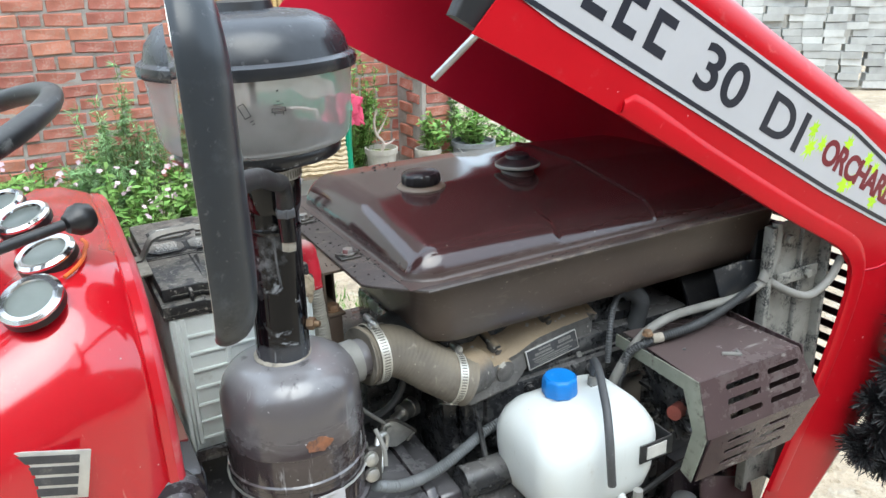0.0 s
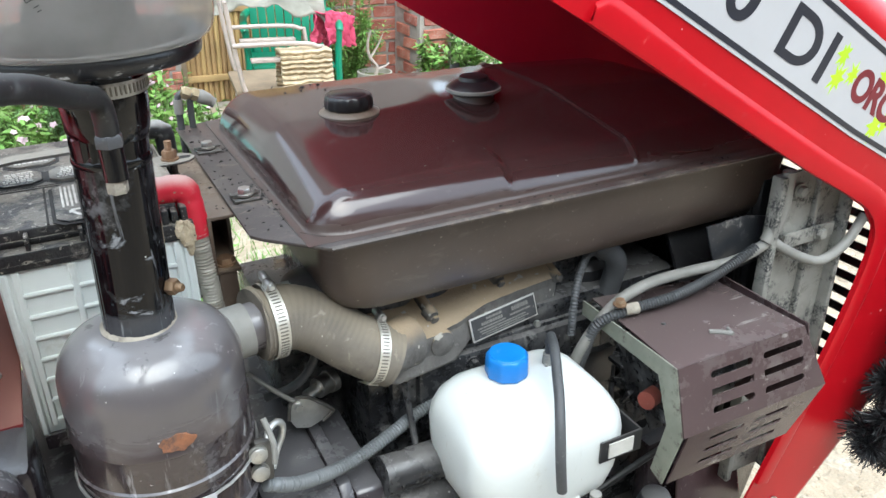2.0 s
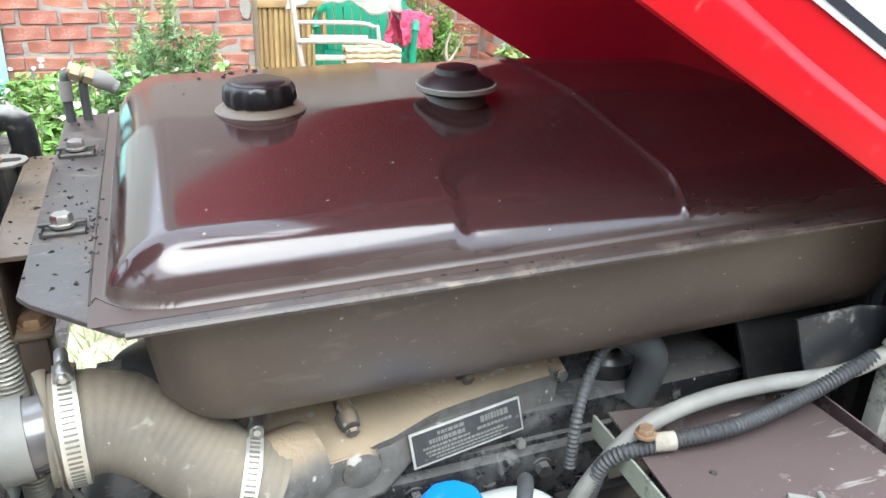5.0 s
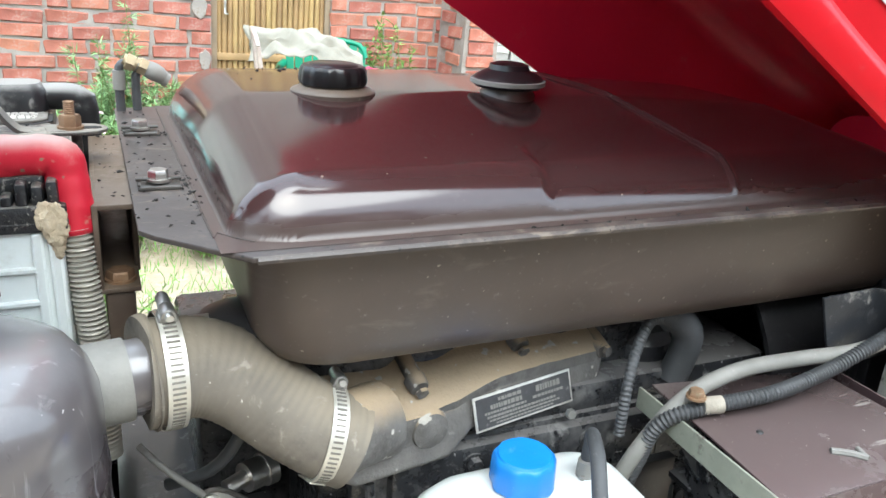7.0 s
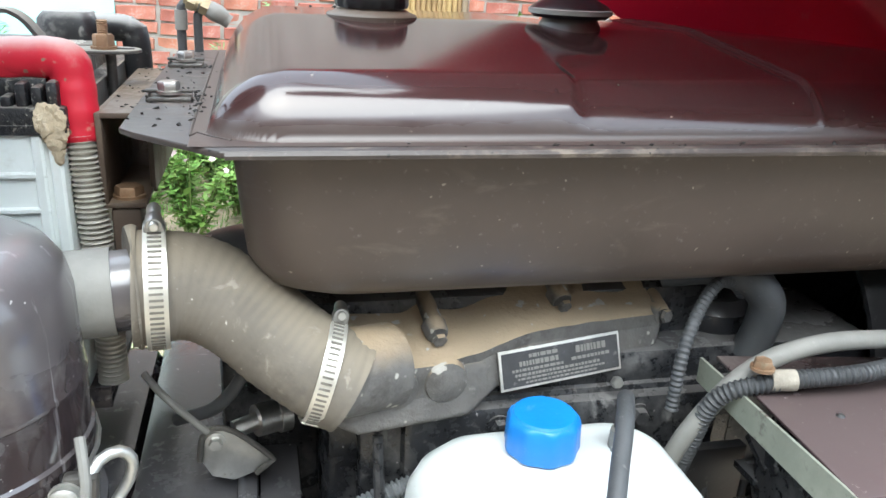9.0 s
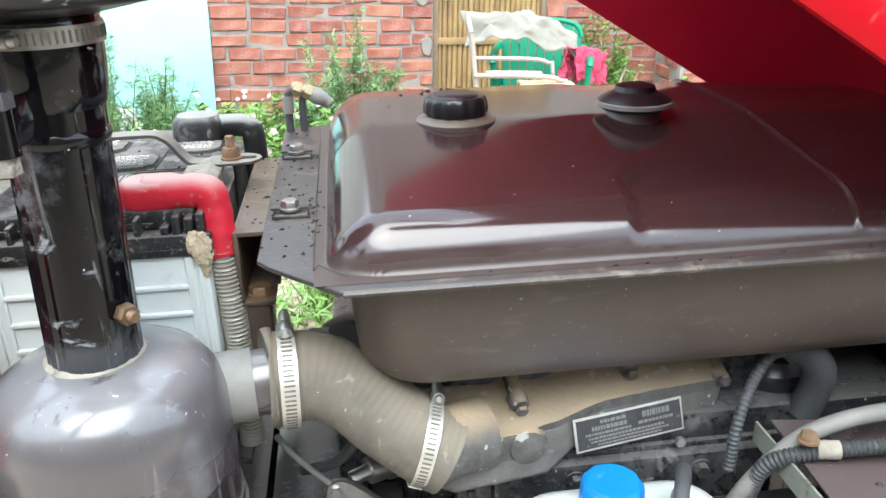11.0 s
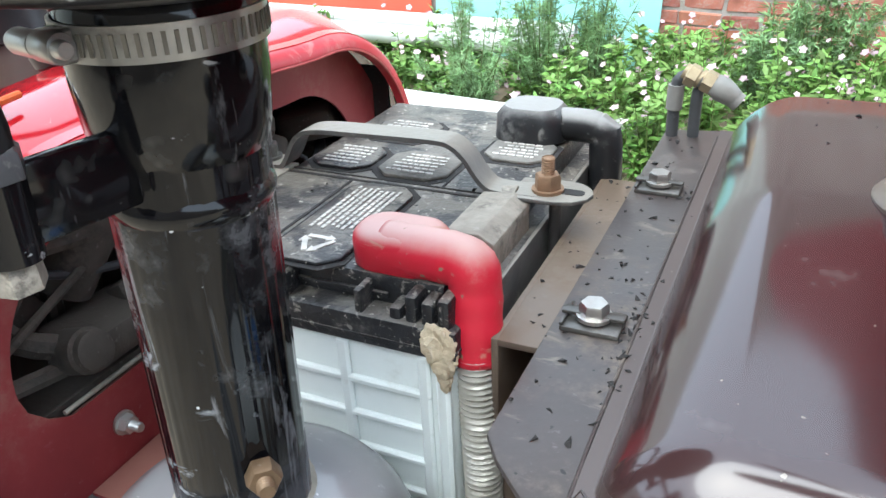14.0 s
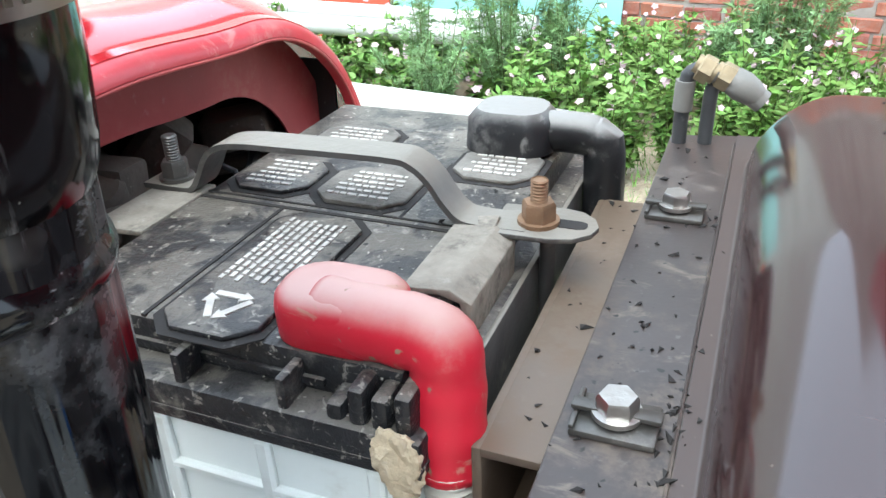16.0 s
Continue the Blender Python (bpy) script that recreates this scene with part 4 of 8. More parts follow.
part("clamp_bolt", moved(bolt_mesh(0.013, 0.008, 0.0, 0.016, 0.004), aim((0.276, 0.750, 1.084), (0.7, -0.7, 0.05))), BOLT_BROWN, stack, "rusty pinch bolt")

PX, PY = 0.252, 0.772
pre = part("pre_cleaner", moved(lathe([(0, 1.264), (0.0325, 1.264), (0.038, 1.2705), (0.074, 1.2775), (0.082, 1.2790), (0.0845, 1.2815), (0.0855, 1.286), (0.0855, 1.2900), (0.0842, 1.2922), (0.079, 1.2926), (0.03, 1.293), (0, 1.293)], 56, False), pose(PX, PY, 0)), RING, tractor, "domed pre-cleaner with a clear dusty bowl")
bowl = part("bowl", moved(lathe([(0.0840, 1.2922), (0.0885, 1.2930), (0.0930, 1.2962), (0.0962, 1.3020), (0.0980, 1.312), (0.1002, 1.345), (0.1025, 1.372)], 64, False), pose(PX, PY, 0)), BOWL, pre, "clear plastic bowl hazed with dust")
bowl.visible_shadow = False
part("bowl_floor", moved(lathe([(0, 1.3020), (0.05, 1.3015), (0.0685, 1.3005), (0.072, 1.298), (0.073, 1.2925)], 48, False), pose(PX, PY, 0)), FLOOR_BLACK, pre, "dark floor inside the bowl")
part("dust_ring", moved(lathe([(0.0735, 1.2942), (0.080, 1.2948), (0.0865, 1.2952), (0.0905, 1.2968)], 48, False), pose(PX, PY, 0)), BOWL_DUST, pre, "pale dust settled in the bowl")
part("centre_cone", moved(lathe([(0.0415, 1.300), (0.0392, 1.3205), (0.036, 1.3225), (0, 1.3225)], 40, False), pose(PX, PY, 0)), FLOOR_BLACK, pre, "dark centre pipe inside the bowl")
part("centre_rod", tube([(PX, PY, 1.33), (PX, PY, 1.40)], 0.0035, 10), CABLE_DARK, pre)
part("lid", moved(lathe([(0.1, 1.368), (0.107, 1.368), (0.108, 1.373), (0.107, 1.379), (0.101, 1.382), (0.097, 1.396), (0.086, 1.411), (0.066, 1.420), (0.035, 1.424), (0, 1.425)], 56, False), pose(PX, PY, 0)), LID_BLACK, pre, "dusty black domed plastic lid with the sky's bluish sheen in its colour")
part("lid_knob", moved(lathe([(0, 0), (0.03, 0), (0.028, 0.008), (0.012, 0.010), (0, 0.012)], 24, False), pose(PX, PY, 1.424)), BLACK_PLASTIC, pre)
# printed pictograms on the bowl, as plain bars
for a, tall in ((222, 0), (236, 1), (250, 2), (268, 0)):
    sign = bmesh.new()
    bars = ((0, -0.004, 0.014, 0.0007), (0, -0.001, 0.013, 0.0006), (0, 0.0025, 0.010, 0.0006), (0, 0.0055, 0.003, 0.0006), (0, 0.015, 0.0018, 0.0018), (-0.0062, -0.0025, 0.0006, 0.004), (0.0062, -0.0025, 0.0006, 0.004), (-0.004, -0.006, 0.0006, 0.003), (0.004, -0.006, 0.0006, 0.003))
    if tall == 1:
        bars += ((0, -0.010, 0.011, 0.0006), (0, -0.0075, 0.0006, 0.005), (-0.004, -0.0115, 0.0006, 0.003), (0.004, -0.0115, 0.0006, 0.003))
    mm = Matrix.Translation((PX, PY, 1.343)) @ Matrix.Rotation(radians(a), 4, "Z") @ Matrix.Translation((0.1006, 0, 0)) @ Matrix.Rotation(radians(4), 4, "Y")
    if tall == 2:
        bars = ((0, 0.005, 0.006, 0.0006), (0, -0.008, 0.006, 0.0006), (-0.003, -0.0015, 0.0006, 0.013), (0.003, -0.0015, 0.0006, 0.013), (0.001, -0.0125, 0.004, 0.0006), (0.001, -0.0155, 0.003, 0.0006))
        mm = mm @ Matrix.Rotation(radians(25), 4, "X")
    for dy, dz, w, h in bars:
        sign = join(sign, moved(box(-0.0002, 0.0004, dy - w / 2, dy + w / 2, dz - h / 2, dz + h / 2, 0), mm))
    part("pictogram", sign, LABEL_INK, bowl, "small dark printed pictogram")

# rear-view mirror on its arm
socket = part("mirror_socket", join(tube([(0.2505, 0.694, 1.206), (0.2505, 0.695, 1.232)], 0.0088, 20), moved(box(-0.022, 0.022, -0.003, 0.003, -0.013, 0.013, 0.001), pose(0.254, 0.720, 1.220, 0, 0, 78))), BLACK_GLOSS, stack, "welded black socket for the mirror arm")
part("socket_nut", moved(hexagon(0.0078, 0, 0.010), pose(0.2500, 0.6938, 1.1965, 3, 0, 10)), CLIP, socket, "dusty nut")
part("arm_nut", moved(hexagon(0.0102, 0, 0.009), pose(0.2505, 0.695, 1.231, 0, 0, 20)), JOINT, socket)
mirror = part("mirror_arm", tube([(0.2505, 0.695, 1.236), (0.2505, 0.694, 1.254), (0.247, 0.686, 1.268), (0.234, 0.664, 1.276), (0.207, 0.610, 1.297), (0.168, 0.535, 1.315), (0.149, 0.495, 1.328), (0.143, 0.476, 1.335)], lambda t: 0.0082 + 0.0012 * t, 18), BLACK_RUBBER, tractor, "black bent mirror arm")
# the glass faces the driver, so the shell is seen nearly edge-on
MM = Matrix.Translation((0.134, 0.460, 1.347)) @ Matrix.Rotation(radians(-7), 4, "Z") @ Matrix(((0, 0, -1, 0), (-1, 0, 0, 0), (0, 1, 0, 0), (0, 0, 0, 1))) @ pose(0, 0, 0, 0, 0, -3) @ Matrix.Diagonal((0.78, 1, 1, 1))
part("mirror_shell", moved(loft([(-0.024, -0.026, 0.026, -0.070, 0.075, 0.025), (-0.0235, -0.036, 0.036, -0.084, 0.088, 0.034), (-0.0215, -0.046, 0.046, -0.098, 0.102, 0.044), (-0.018, -0.054, 0.054, -0.107, 0.111, 0.050), (-0.013, -0.0595, 0.0595, -0.1125, 0.1165, 0.054), (-0.006, -0.0625, 0.0625, -0.1155, 0.1195, 0.056), (0.001, -0.0635, 0.0635, -0.1165, 0.1205, 0.057), (0.005, -0.0625, 0.0625, -0.1155, 0.1195, 0.056), (0.007, -0.0605, 0.0605, -0.1135, 0.1175, 0.055)], 8), MM), SHELL, mirror, "grey-black plastic mirror shell")
part("mirror_glass", moved(loft([(0.0062, -0.058, 0.058, -0.111, 0.114, 0.052), (0.0072, -0.058, 0.058, -0.111, 0.114, 0.052)]), MM), MIRROR, mirror, "mirror glass")

# ---- bonnet, raised ----
EDGE = [(0.458, 1.391), (0.55, 1.342), (0.663, 1.278), (0.80, 1.196), (0.961, 1.100), (1.06, 1.045), (1.105, 1.017), (1.13, 0.985), (1.133, 0.95), (1.12, 0.89), (1.09, 0.80), (1.03, 0.665), (0.985, 0.565), (0.99, 0.55), (1.075, 0.508), (1.085, 0.512),
        (1.20, 0.64), (1.30, 0.775), (1.385, 0.90), (1.42, 0.97), (1.425, 1.01), (1.40, 1.055)]
SHOULDER = [(1.40, 1.055), (1.335, 1.09), (1.185, 1.167), (1.0, 1.270), (0.84, 1.361), (0.692, 1.445), (0.575, 1.512)]


def bonnet_shell():
    bm = bmesh.new()
    outline = [Vector((x, 0.68, z)) for x, z in EDGE] + [Vector((x, 0.68, z)) for x, z in SHOULDER[1:]]
    lower = {5: (1.05, 1.035), 6: (1.085, 0.985), 7: (1.10, 0.945), 8: (1.10, 0.90), 9: (1.09, 0.85)}
    other = [Vector((lower[i][0], p.y, lower[i][1])) if i in lower else p for i, p in enumerate(outline)]
    # the far rear corner reaches further back
    for i in (0, len(other) - 1):
        other[i] = other[i] + Vector((-0.039, 0, 0.022))
    k = len(EDGE) - 1
    n_up = Vector((0.49, 0, 0.872))

    def flip(p):
        return Vector((p.x - 0.011, 1.865 - p.y, p.z - 0.019))

    sides = [bm.faces.new([bm.verts.new(p) for p in outline]), bm.faces.new([bm.verts.new(flip(p)) for p in other][::-1])]
    bm.normal_update()
    bmesh.ops.triangulate(bm, faces=sides, ngon_method="EAR_CLIP")
    rows = []
    for a in (0, 15, 30, 45, 60, 75, 90):
        rows.append([p + n_up * 0.045 * math.sin(radians(a)) + Vector((0, 0.055 * (1 - math.cos(radians(a))), 0)) for p in outline[k:]])
    rows += [[flip(p if i < len(row) - 1 else p + Vector((-0.039, 0, 0.022))) for i, p in enumerate(row)] for row in rows[::-1]]
    made = [[bm.verts.new(p) for p in row] for row in rows]
    for a, b in zip(made, made[1:]):
        for i in range(len(a) - 1):
            bm.faces.new((a[i], a[i + 1], b[i + 1], b[i]))
    # the returns of the front corner posts
    for side in (0, 1):
        line = outline[14:k + 1]
        strips = [line]
        for dx, dy in ((0.007, 0.002), (0.0125, 0.007), (0.015, 0.015), (0.016, 0.05)):
            strips.append([p + Vector((dx, dy, -dx * 0.7)) for p in line])
        made = [[bm.verts.new(flip(p) if side else p) for p in row] for row in strips]
        for a, b in zip(made, made[1:]):
            for i in range(len(a) - 1):
                q = (a[i], a[i + 1], b[i + 1], b[i])
                bm.faces.new(q if side else q[::-1])
    bmesh.ops.remove_doubles(bm, verts=bm.verts, dist=1e-5)
    return bm


bonnet = part("bonnet", bonnet_shell(), RED_SIDE, tractor, "glossy red raised bonnet with a white side band")
for face in bonnet.data.polygons:
    if abs(face.normal.y) > 0.999:
        face.use_smooth = False
shell = bonnet.modifiers.new("thickness", "SOLIDIFY")
shell.thickness, shell.offset = 0.003, 0
bonnet.data.materials.append(RED_DULL)
U = Vector((0.872, 0, -0.49)).normalized()
V = Vector((0.49, 0, 0.872)).normalized()


def on_side(x, z, y=0.6775):
    """A pose on the bonnet's side: x runs down the slope, y up across the band, z out of the panel."""
    return Matrix(((U.x, V.x, 0, x), (0, 0, -1, y), (U.z, V.z, 0, z), (0, 0, 0, 1)))


BAND_O = on_side(0.520, 1.4145)


def band_poly(points, depth, mat, name, label="", lift=0.0):
    return part(name, moved(prism(points, "z", lift, lift + depth), BAND_O), mat, bonnet, label)


# the folded lower flange stands proud of the panel, from a slanting start round to the foot of the post
FLANGE_IN = [(0.655, 1.283), (0.676, 1.306), (0.80, 1.2295), (0.90, 1.170), (1.02, 1.100), (1.10, 1.056), (1.145, 1.027), (1.168, 0.992), (1.172, 0.95), (1.157, 0.885), (1.126, 0.80), (1.066, 0.665), (1.035, 0.60)]
FLANGE_OUT = [(1.006, 0.61), (1.03, 0.665), (1.09, 0.80), (1.12, 0.89), (1.133, 0.95), (1.13, 0.985), (1.105, 1.017), (1.06, 1.045), (0.961, 1.100), (0.80, 1.196)]


def flange_mesh():
    """Strip between two lines on the panel, rounded up to its raised face on the inner side."""
    inner = curve_points([(x, 0, z) for x, z in FLANGE_IN], 0.02)
    bm = bmesh.new()
    rows = []
    n = 90
    outer = curve_points([(x, 0, z) for x, z in FLANGE_OUT[::-1]], 0.02)
    start = Vector((0.650, 0, 1.2855))
    outer = [start] + outer
    def at(line, t):
        f = t * (len(line) - 1)
        i = min(int(f), len(line) - 2)
        return line[i].lerp(line[i + 1], f - i)
    for k in range(n + 1):
        t = k / n
        a = at(inner, t)
        b = min((q for q in outer), key=lambda q: (q - a).length)
        w = (b - a)
        row = []
        for share, up in ((0.0, 0.0), (0.08, 0.0016), (0.2, 0.0042), (0.32, 0.0052), (0.9, 0.0052), (1.0, 0.0045), (1.01, -0.003)):
            p = a + w * share
            row.append(bm.verts.new((p.x, 0.6785 - up, p.z)))
        rows.append(row)
    for a, b in zip(rows, rows[1:]):
        for k in range(len(a) - 1):
            bm.faces.new((a[k], a[k + 1], b[k + 1], b[k]))
    return bm


part("folded_flange", flange_mesh(), RED_SIDE, bonnet)
band_poly([(-0.02, 0.005), (0.05, 0.0), (0.60, 0.0), (0.93, 0.012), (0.945, 0.05), (0.935, 0.075), (0.60, 0.105), (0.05, 0.103), (-0.02, 0.104)], 0.0006, LABEL_WHITE, "white_band", "white band with dark blue edge stripes")
for v0, w, nm in ((0.004, 0.006, 0), (0.0935, 0.006, 1)):
    far_end = 0.925 if nm == 0 else 0.60
    if nm == 0:
        pts = [(-0.02, v0), (0.60, v0), (far_end, v0 + 0.012), (far_end, v0 + 0.012 + w), (0.60, v0 + w), (-0.02, v0 + w)]
    else:
        pts = [(-0.02, v0), (0.60, v0), (0.93, v0 - 0.030), (0.93, v0 - 0.030 + w), (0.60, v0 + w), (-0.02, v0 + w)]
    band_poly(pts, 0.0004, DECAL_DARK, "edge_stripe", "", 0.0007)


def band_text(body, u, v, size, mat, name, spacing=1.0, sx=1.0, shear=0.0, label="", bold=0.018):
    return part(name, moved(letters(body, size, 0.0002, spacing, shear, bold), BAND_O @ Matrix.Translation((u, v, 0.0009)) @ Matrix.Diagonal((sx, 1, 1, 1))), mat, bonnet, label)


band_text("30", 0.258, 0.0515, 0.078, DECAL_DARK, "lettering", 1.02, 1.28, label="dark numerals 30")
band_text("DI", 0.404, 0.049, 0.077, DECAL_DARK, "lettering", 1.1, 1.22, label="dark letters DI")
# the maker's letters stay plain blocks
for u in (0.065, 0.115, 0.168):
    band_poly([(u, 0.03), (u + 0.036, 0.03), (u + 0.036, 0.042), (u + 0.012, 0.042), (u + 0.012, 0.067), (u + 0.036, 0.067), (u + 0.036, 0.079), (u, 0.079)], 0.0003, DECAL_DARK, "letter_block", "", 0.0007)
band_text("ORCHARD", 0.553, 0.05, 0.050, DECAL_MAROON, "lettering", 0.94, 0.90, label="maroon word ORCHARD", bold=0.04)
band_text("PLUS", 0.785, 0.045, 0.05, DECAL_MAROON, "lettering", 0.92, 0.85, label="maroon word PLUS", bold=0.04)
rng = random.Random(4)
for u, v, s in ((0.515, 0.066, 0.018), (0.522, 0.042, 0.02), (0.545, 0.055, 0.016), (0.60, 0.078, 0.018), (0.63, 0.024, 0.021), (0.645, 0.033, 0.014), (0.66, 0.076, 0.018), (0.685, 0.07, 0.015), (0.715, 0.028, 0.02), (0.735, 0.05, 0.014), (0.775, 0.062, 0.016), (0.80, 0.066, 0.012), (0.905, 0.042, 0.018)):
    pts = []
    for k in range(16):
        a = 2 * math.pi * k / 16 + rng.random() * 0.2
        r = s * (1.0 if k % 2 == 0 else 0.45) * rng.uniform(0.75, 1.15)
        pts.append((u + r * 0.7 * math.cos(a), v + r * math.sin(a)))
    band_poly(pts, 0.0002, DECAL_LEAF, "leaf_decal", "lime green leaf print", 0.0006 + 0.00005 * rng.random())
part("bonnet_seam", tube([(1.141, 0.6782, 0.974), (1.206, 0.6782, 0.968), (1.262, 0.6782, 0.978), (1.29, 0.6782, 0.972), (1.399, 0.6782, 0.925)], 0.0014, 6, 0.02), RED_DULL, bonnet, "thin seam across the front post")
part("stay_rod", tube([(0.467, 0.786, 1.332), (0.586, 0.692, 1.476)], 0.0043, 14), ZINC, bonnet, "plated bonnet stay")
part("rubber_strip", moved(loft([(0, 0, 0.055, 0, 0.02, 0.006), (0.10, 0.0, 0.055, 0, 0.02, 0.006)]), pose(0.44, 0.684, 1.41, 0, 30, 0)), BLACK_RUBBER, bonnet, "black rubber edge strip")
part("nose_panel", moved(box(-0.012, 0.0, 0.70, 1.1835, 0.0, 0.165, 0.001), Matrix.Translation((1.392, 0, 0.948)) @ pose(0, 0, 0, 0, 8, 0)), RED_DULL, bonnet, "red nose panel above the grille")
part("hinge_bolt", moved(bolt_mesh(0.012, 0.004, 0.0105), aim((1.052, 0.677, 0.553), (0, -1, 0))), ZINC, bonnet)
part("cross_rib", moved(box(-0.02, 0.02, 0.70, 1.16, -0.03, 0.0, 0.004), pose(0.80, 0, 1.40, 0, 29, 0)), RED_DULL, bonnet)
# grille of thin slats behind the front edge
GA, GB = Vector((1.10, 0, 0.545)), Vector((1.385, 0, 0.945))
grille = part("grille", moved(box(-0.012, 0.0, 0.70, 0.716, 0.0, 0.49, 0.002), Matrix.Translation(GA) @ pose(0, 0, 0, 0, 35.5, 0)), BLACK_PLASTIC, bonnet, "dark slatted grille")
part("grille_post", moved(box(-0.012, 0.0, 0.945, 0.965, 0.0, 0.49, 0.002), Matrix.Translation(GA) @ pose(0, 0, 0, 0, 35.5, 0)), BLACK_PLASTIC, grille)
for k in range(20):
    part("grille_slat", moved(box(-0.010, -0.002, 0.70, 1.17, -0.0065, 0.0065, 0.001, 1), Matrix.Translation(GA.lerp(GB, (k + 0.5) / 20)) @ pose(0, 0, 0, 0, 35.5, 0)), BLACK_PLASTIC, grille)
shell.material_offset = 1

# ---- coolant bottle ----
bottle = part("coolant_bottle", loft([(0.760, 0.58, 0.67, 0.665, 0.732, 0.03), (0.763, 0.562, 0.69, 0.648, 0.75, 0.04), (0.769, 0.545, 0.700, 0.638, 0.76, 0.04), (0.78, 0.532, 0.709, 0.631, 0.767, 0.04), (0.80, 0.526, 0.714, 0.628, 0.771, 0.038), (0.83, 0.523, 0.716, 0.626, 0.773, 0.036), (0.85, 0.523, 0.716, 0.626, 0.774, 0.035),
                                      (0.866, 0.5245, 0.713, 0.628, 0.772, 0.035), (0.88, 0.530, 0.706, 0.635, 0.768, 0.035), (0.891, 0.540, 0.698, 0.645, 0.761, 0.034), (0.898, 0.553, 0.690, 0.658, 0.751, 0.03), (0.9015, 0.565, 0.684, 0.67, 0.743, 0.027), (0.902, 0.575, 0.68, 0.678, 0.738, 0.025)], 10), WHITE_PLASTIC, tractor, "milky white plastic coolant bottle", sharp=2.0)
part("bottle_neck", moved(lathe([(0, 0), (0.019, 0), (0.019, 0.012), (0, 0.012)], 28, False), pose(0.608, 0.722, 0.897)), WHITE_PLASTIC, bottle)
part("bottle_cap", moved(join(ribbed_cap(0.0246, 0.0245, 9, 0.0011), lathe([(0, 0.0245), (0.0205, 0.0245), (0.0195, 0.026), (0, 0.026)], 28, False)), pose(0.608, 0.722, 0.9035)), BLUE, bottle, "bright blue screw cap")
part("spout", moved(join(lathe([(0, 0), (0.0075, 0), (0.0065, 0.018), (0, 0.018)], 16, False), moved(box(-0.009, 0.009, -0.002, 0.002, 0.004, 0.008, 0.001), pose(0, 0, 0, 0, 0, 40))), pose(0.660, 0.717, 0.897)), CABLE_GREY, bottle)
part("overflow_hose", tube([(0.662, 0.719, 0.908), (0.662, 0.718, 0.930), (0.657, 0.711, 0.942), (0.645, 0.686, 0.942), (0.632, 0.662, 0.932), (0.619, 0.637, 0.918), (0.607, 0.616, 0.896), (0.603, 0.606, 0.862), (0.606, 0.605, 0.828)], 0.0056, 14), CABLE_DARK, bottle, "dark rubber overflow hose")
part("drain_hose", tube([(0.662, 0.617, 0.79), (0.663, 0.618, 0.768), (0.670, 0.624, 0.748), (0.672, 0.635, 0.733), (0.664, 0.645, 0.728)], 0.0065, 12), CABLE_GREY, bottle)
part("drain_tap", join(moved(lathe([(0, 0), (0.006, 0), (0.006, 0.022), (0.009, 0.024), (0.009, 0.03), (0, 0.03)], 14, False), aim((0.645, 0.64, 0.785), (0.2, -0.5, -0.8)))), WHITE_PLASTIC, bottle)
strap = part("bottle_strap", join(box(0.668, 0.724, 0.6225, 0.6255, 0.824, 0.852, 0.001), box(0.721, 0.724, 0.623, 0.78, 0.824, 0.852, 0.001), box(0.721, 0.80, 0.77, 0.78, 0.80, 0.852, 0.001)), BLACK_PLASTIC, bottle, "black bracket round the bottle")
part("strap_label", box(0.678, 0.711, 0.6208, 0.6222, 0.829, 0.848, 0.0), LABEL_GREY, strap, "pale paper label")

# ---- alternator guard ----
GX0, GX1 = 0.757, 0.945
FRONT_A, FRONT_B, FRONT_C = Vector((0, 0.604, 0.934)), Vector((0, 0.582, 0.858)), Vector((0, 0.602, 0.778))
guard = part("belt_guard", join(prism([(GX0, 0.604), (GX1, 0.604), (GX1 - 0.01, 0.742), (GX0 + 0.012, 0.768)], "z", 0.932, 0.9345, 0.0008)), GUARD, tractor, "dark brown sheet-steel guard with rows of slots")
guard.location = (-0.010, 0.004, -0.002)


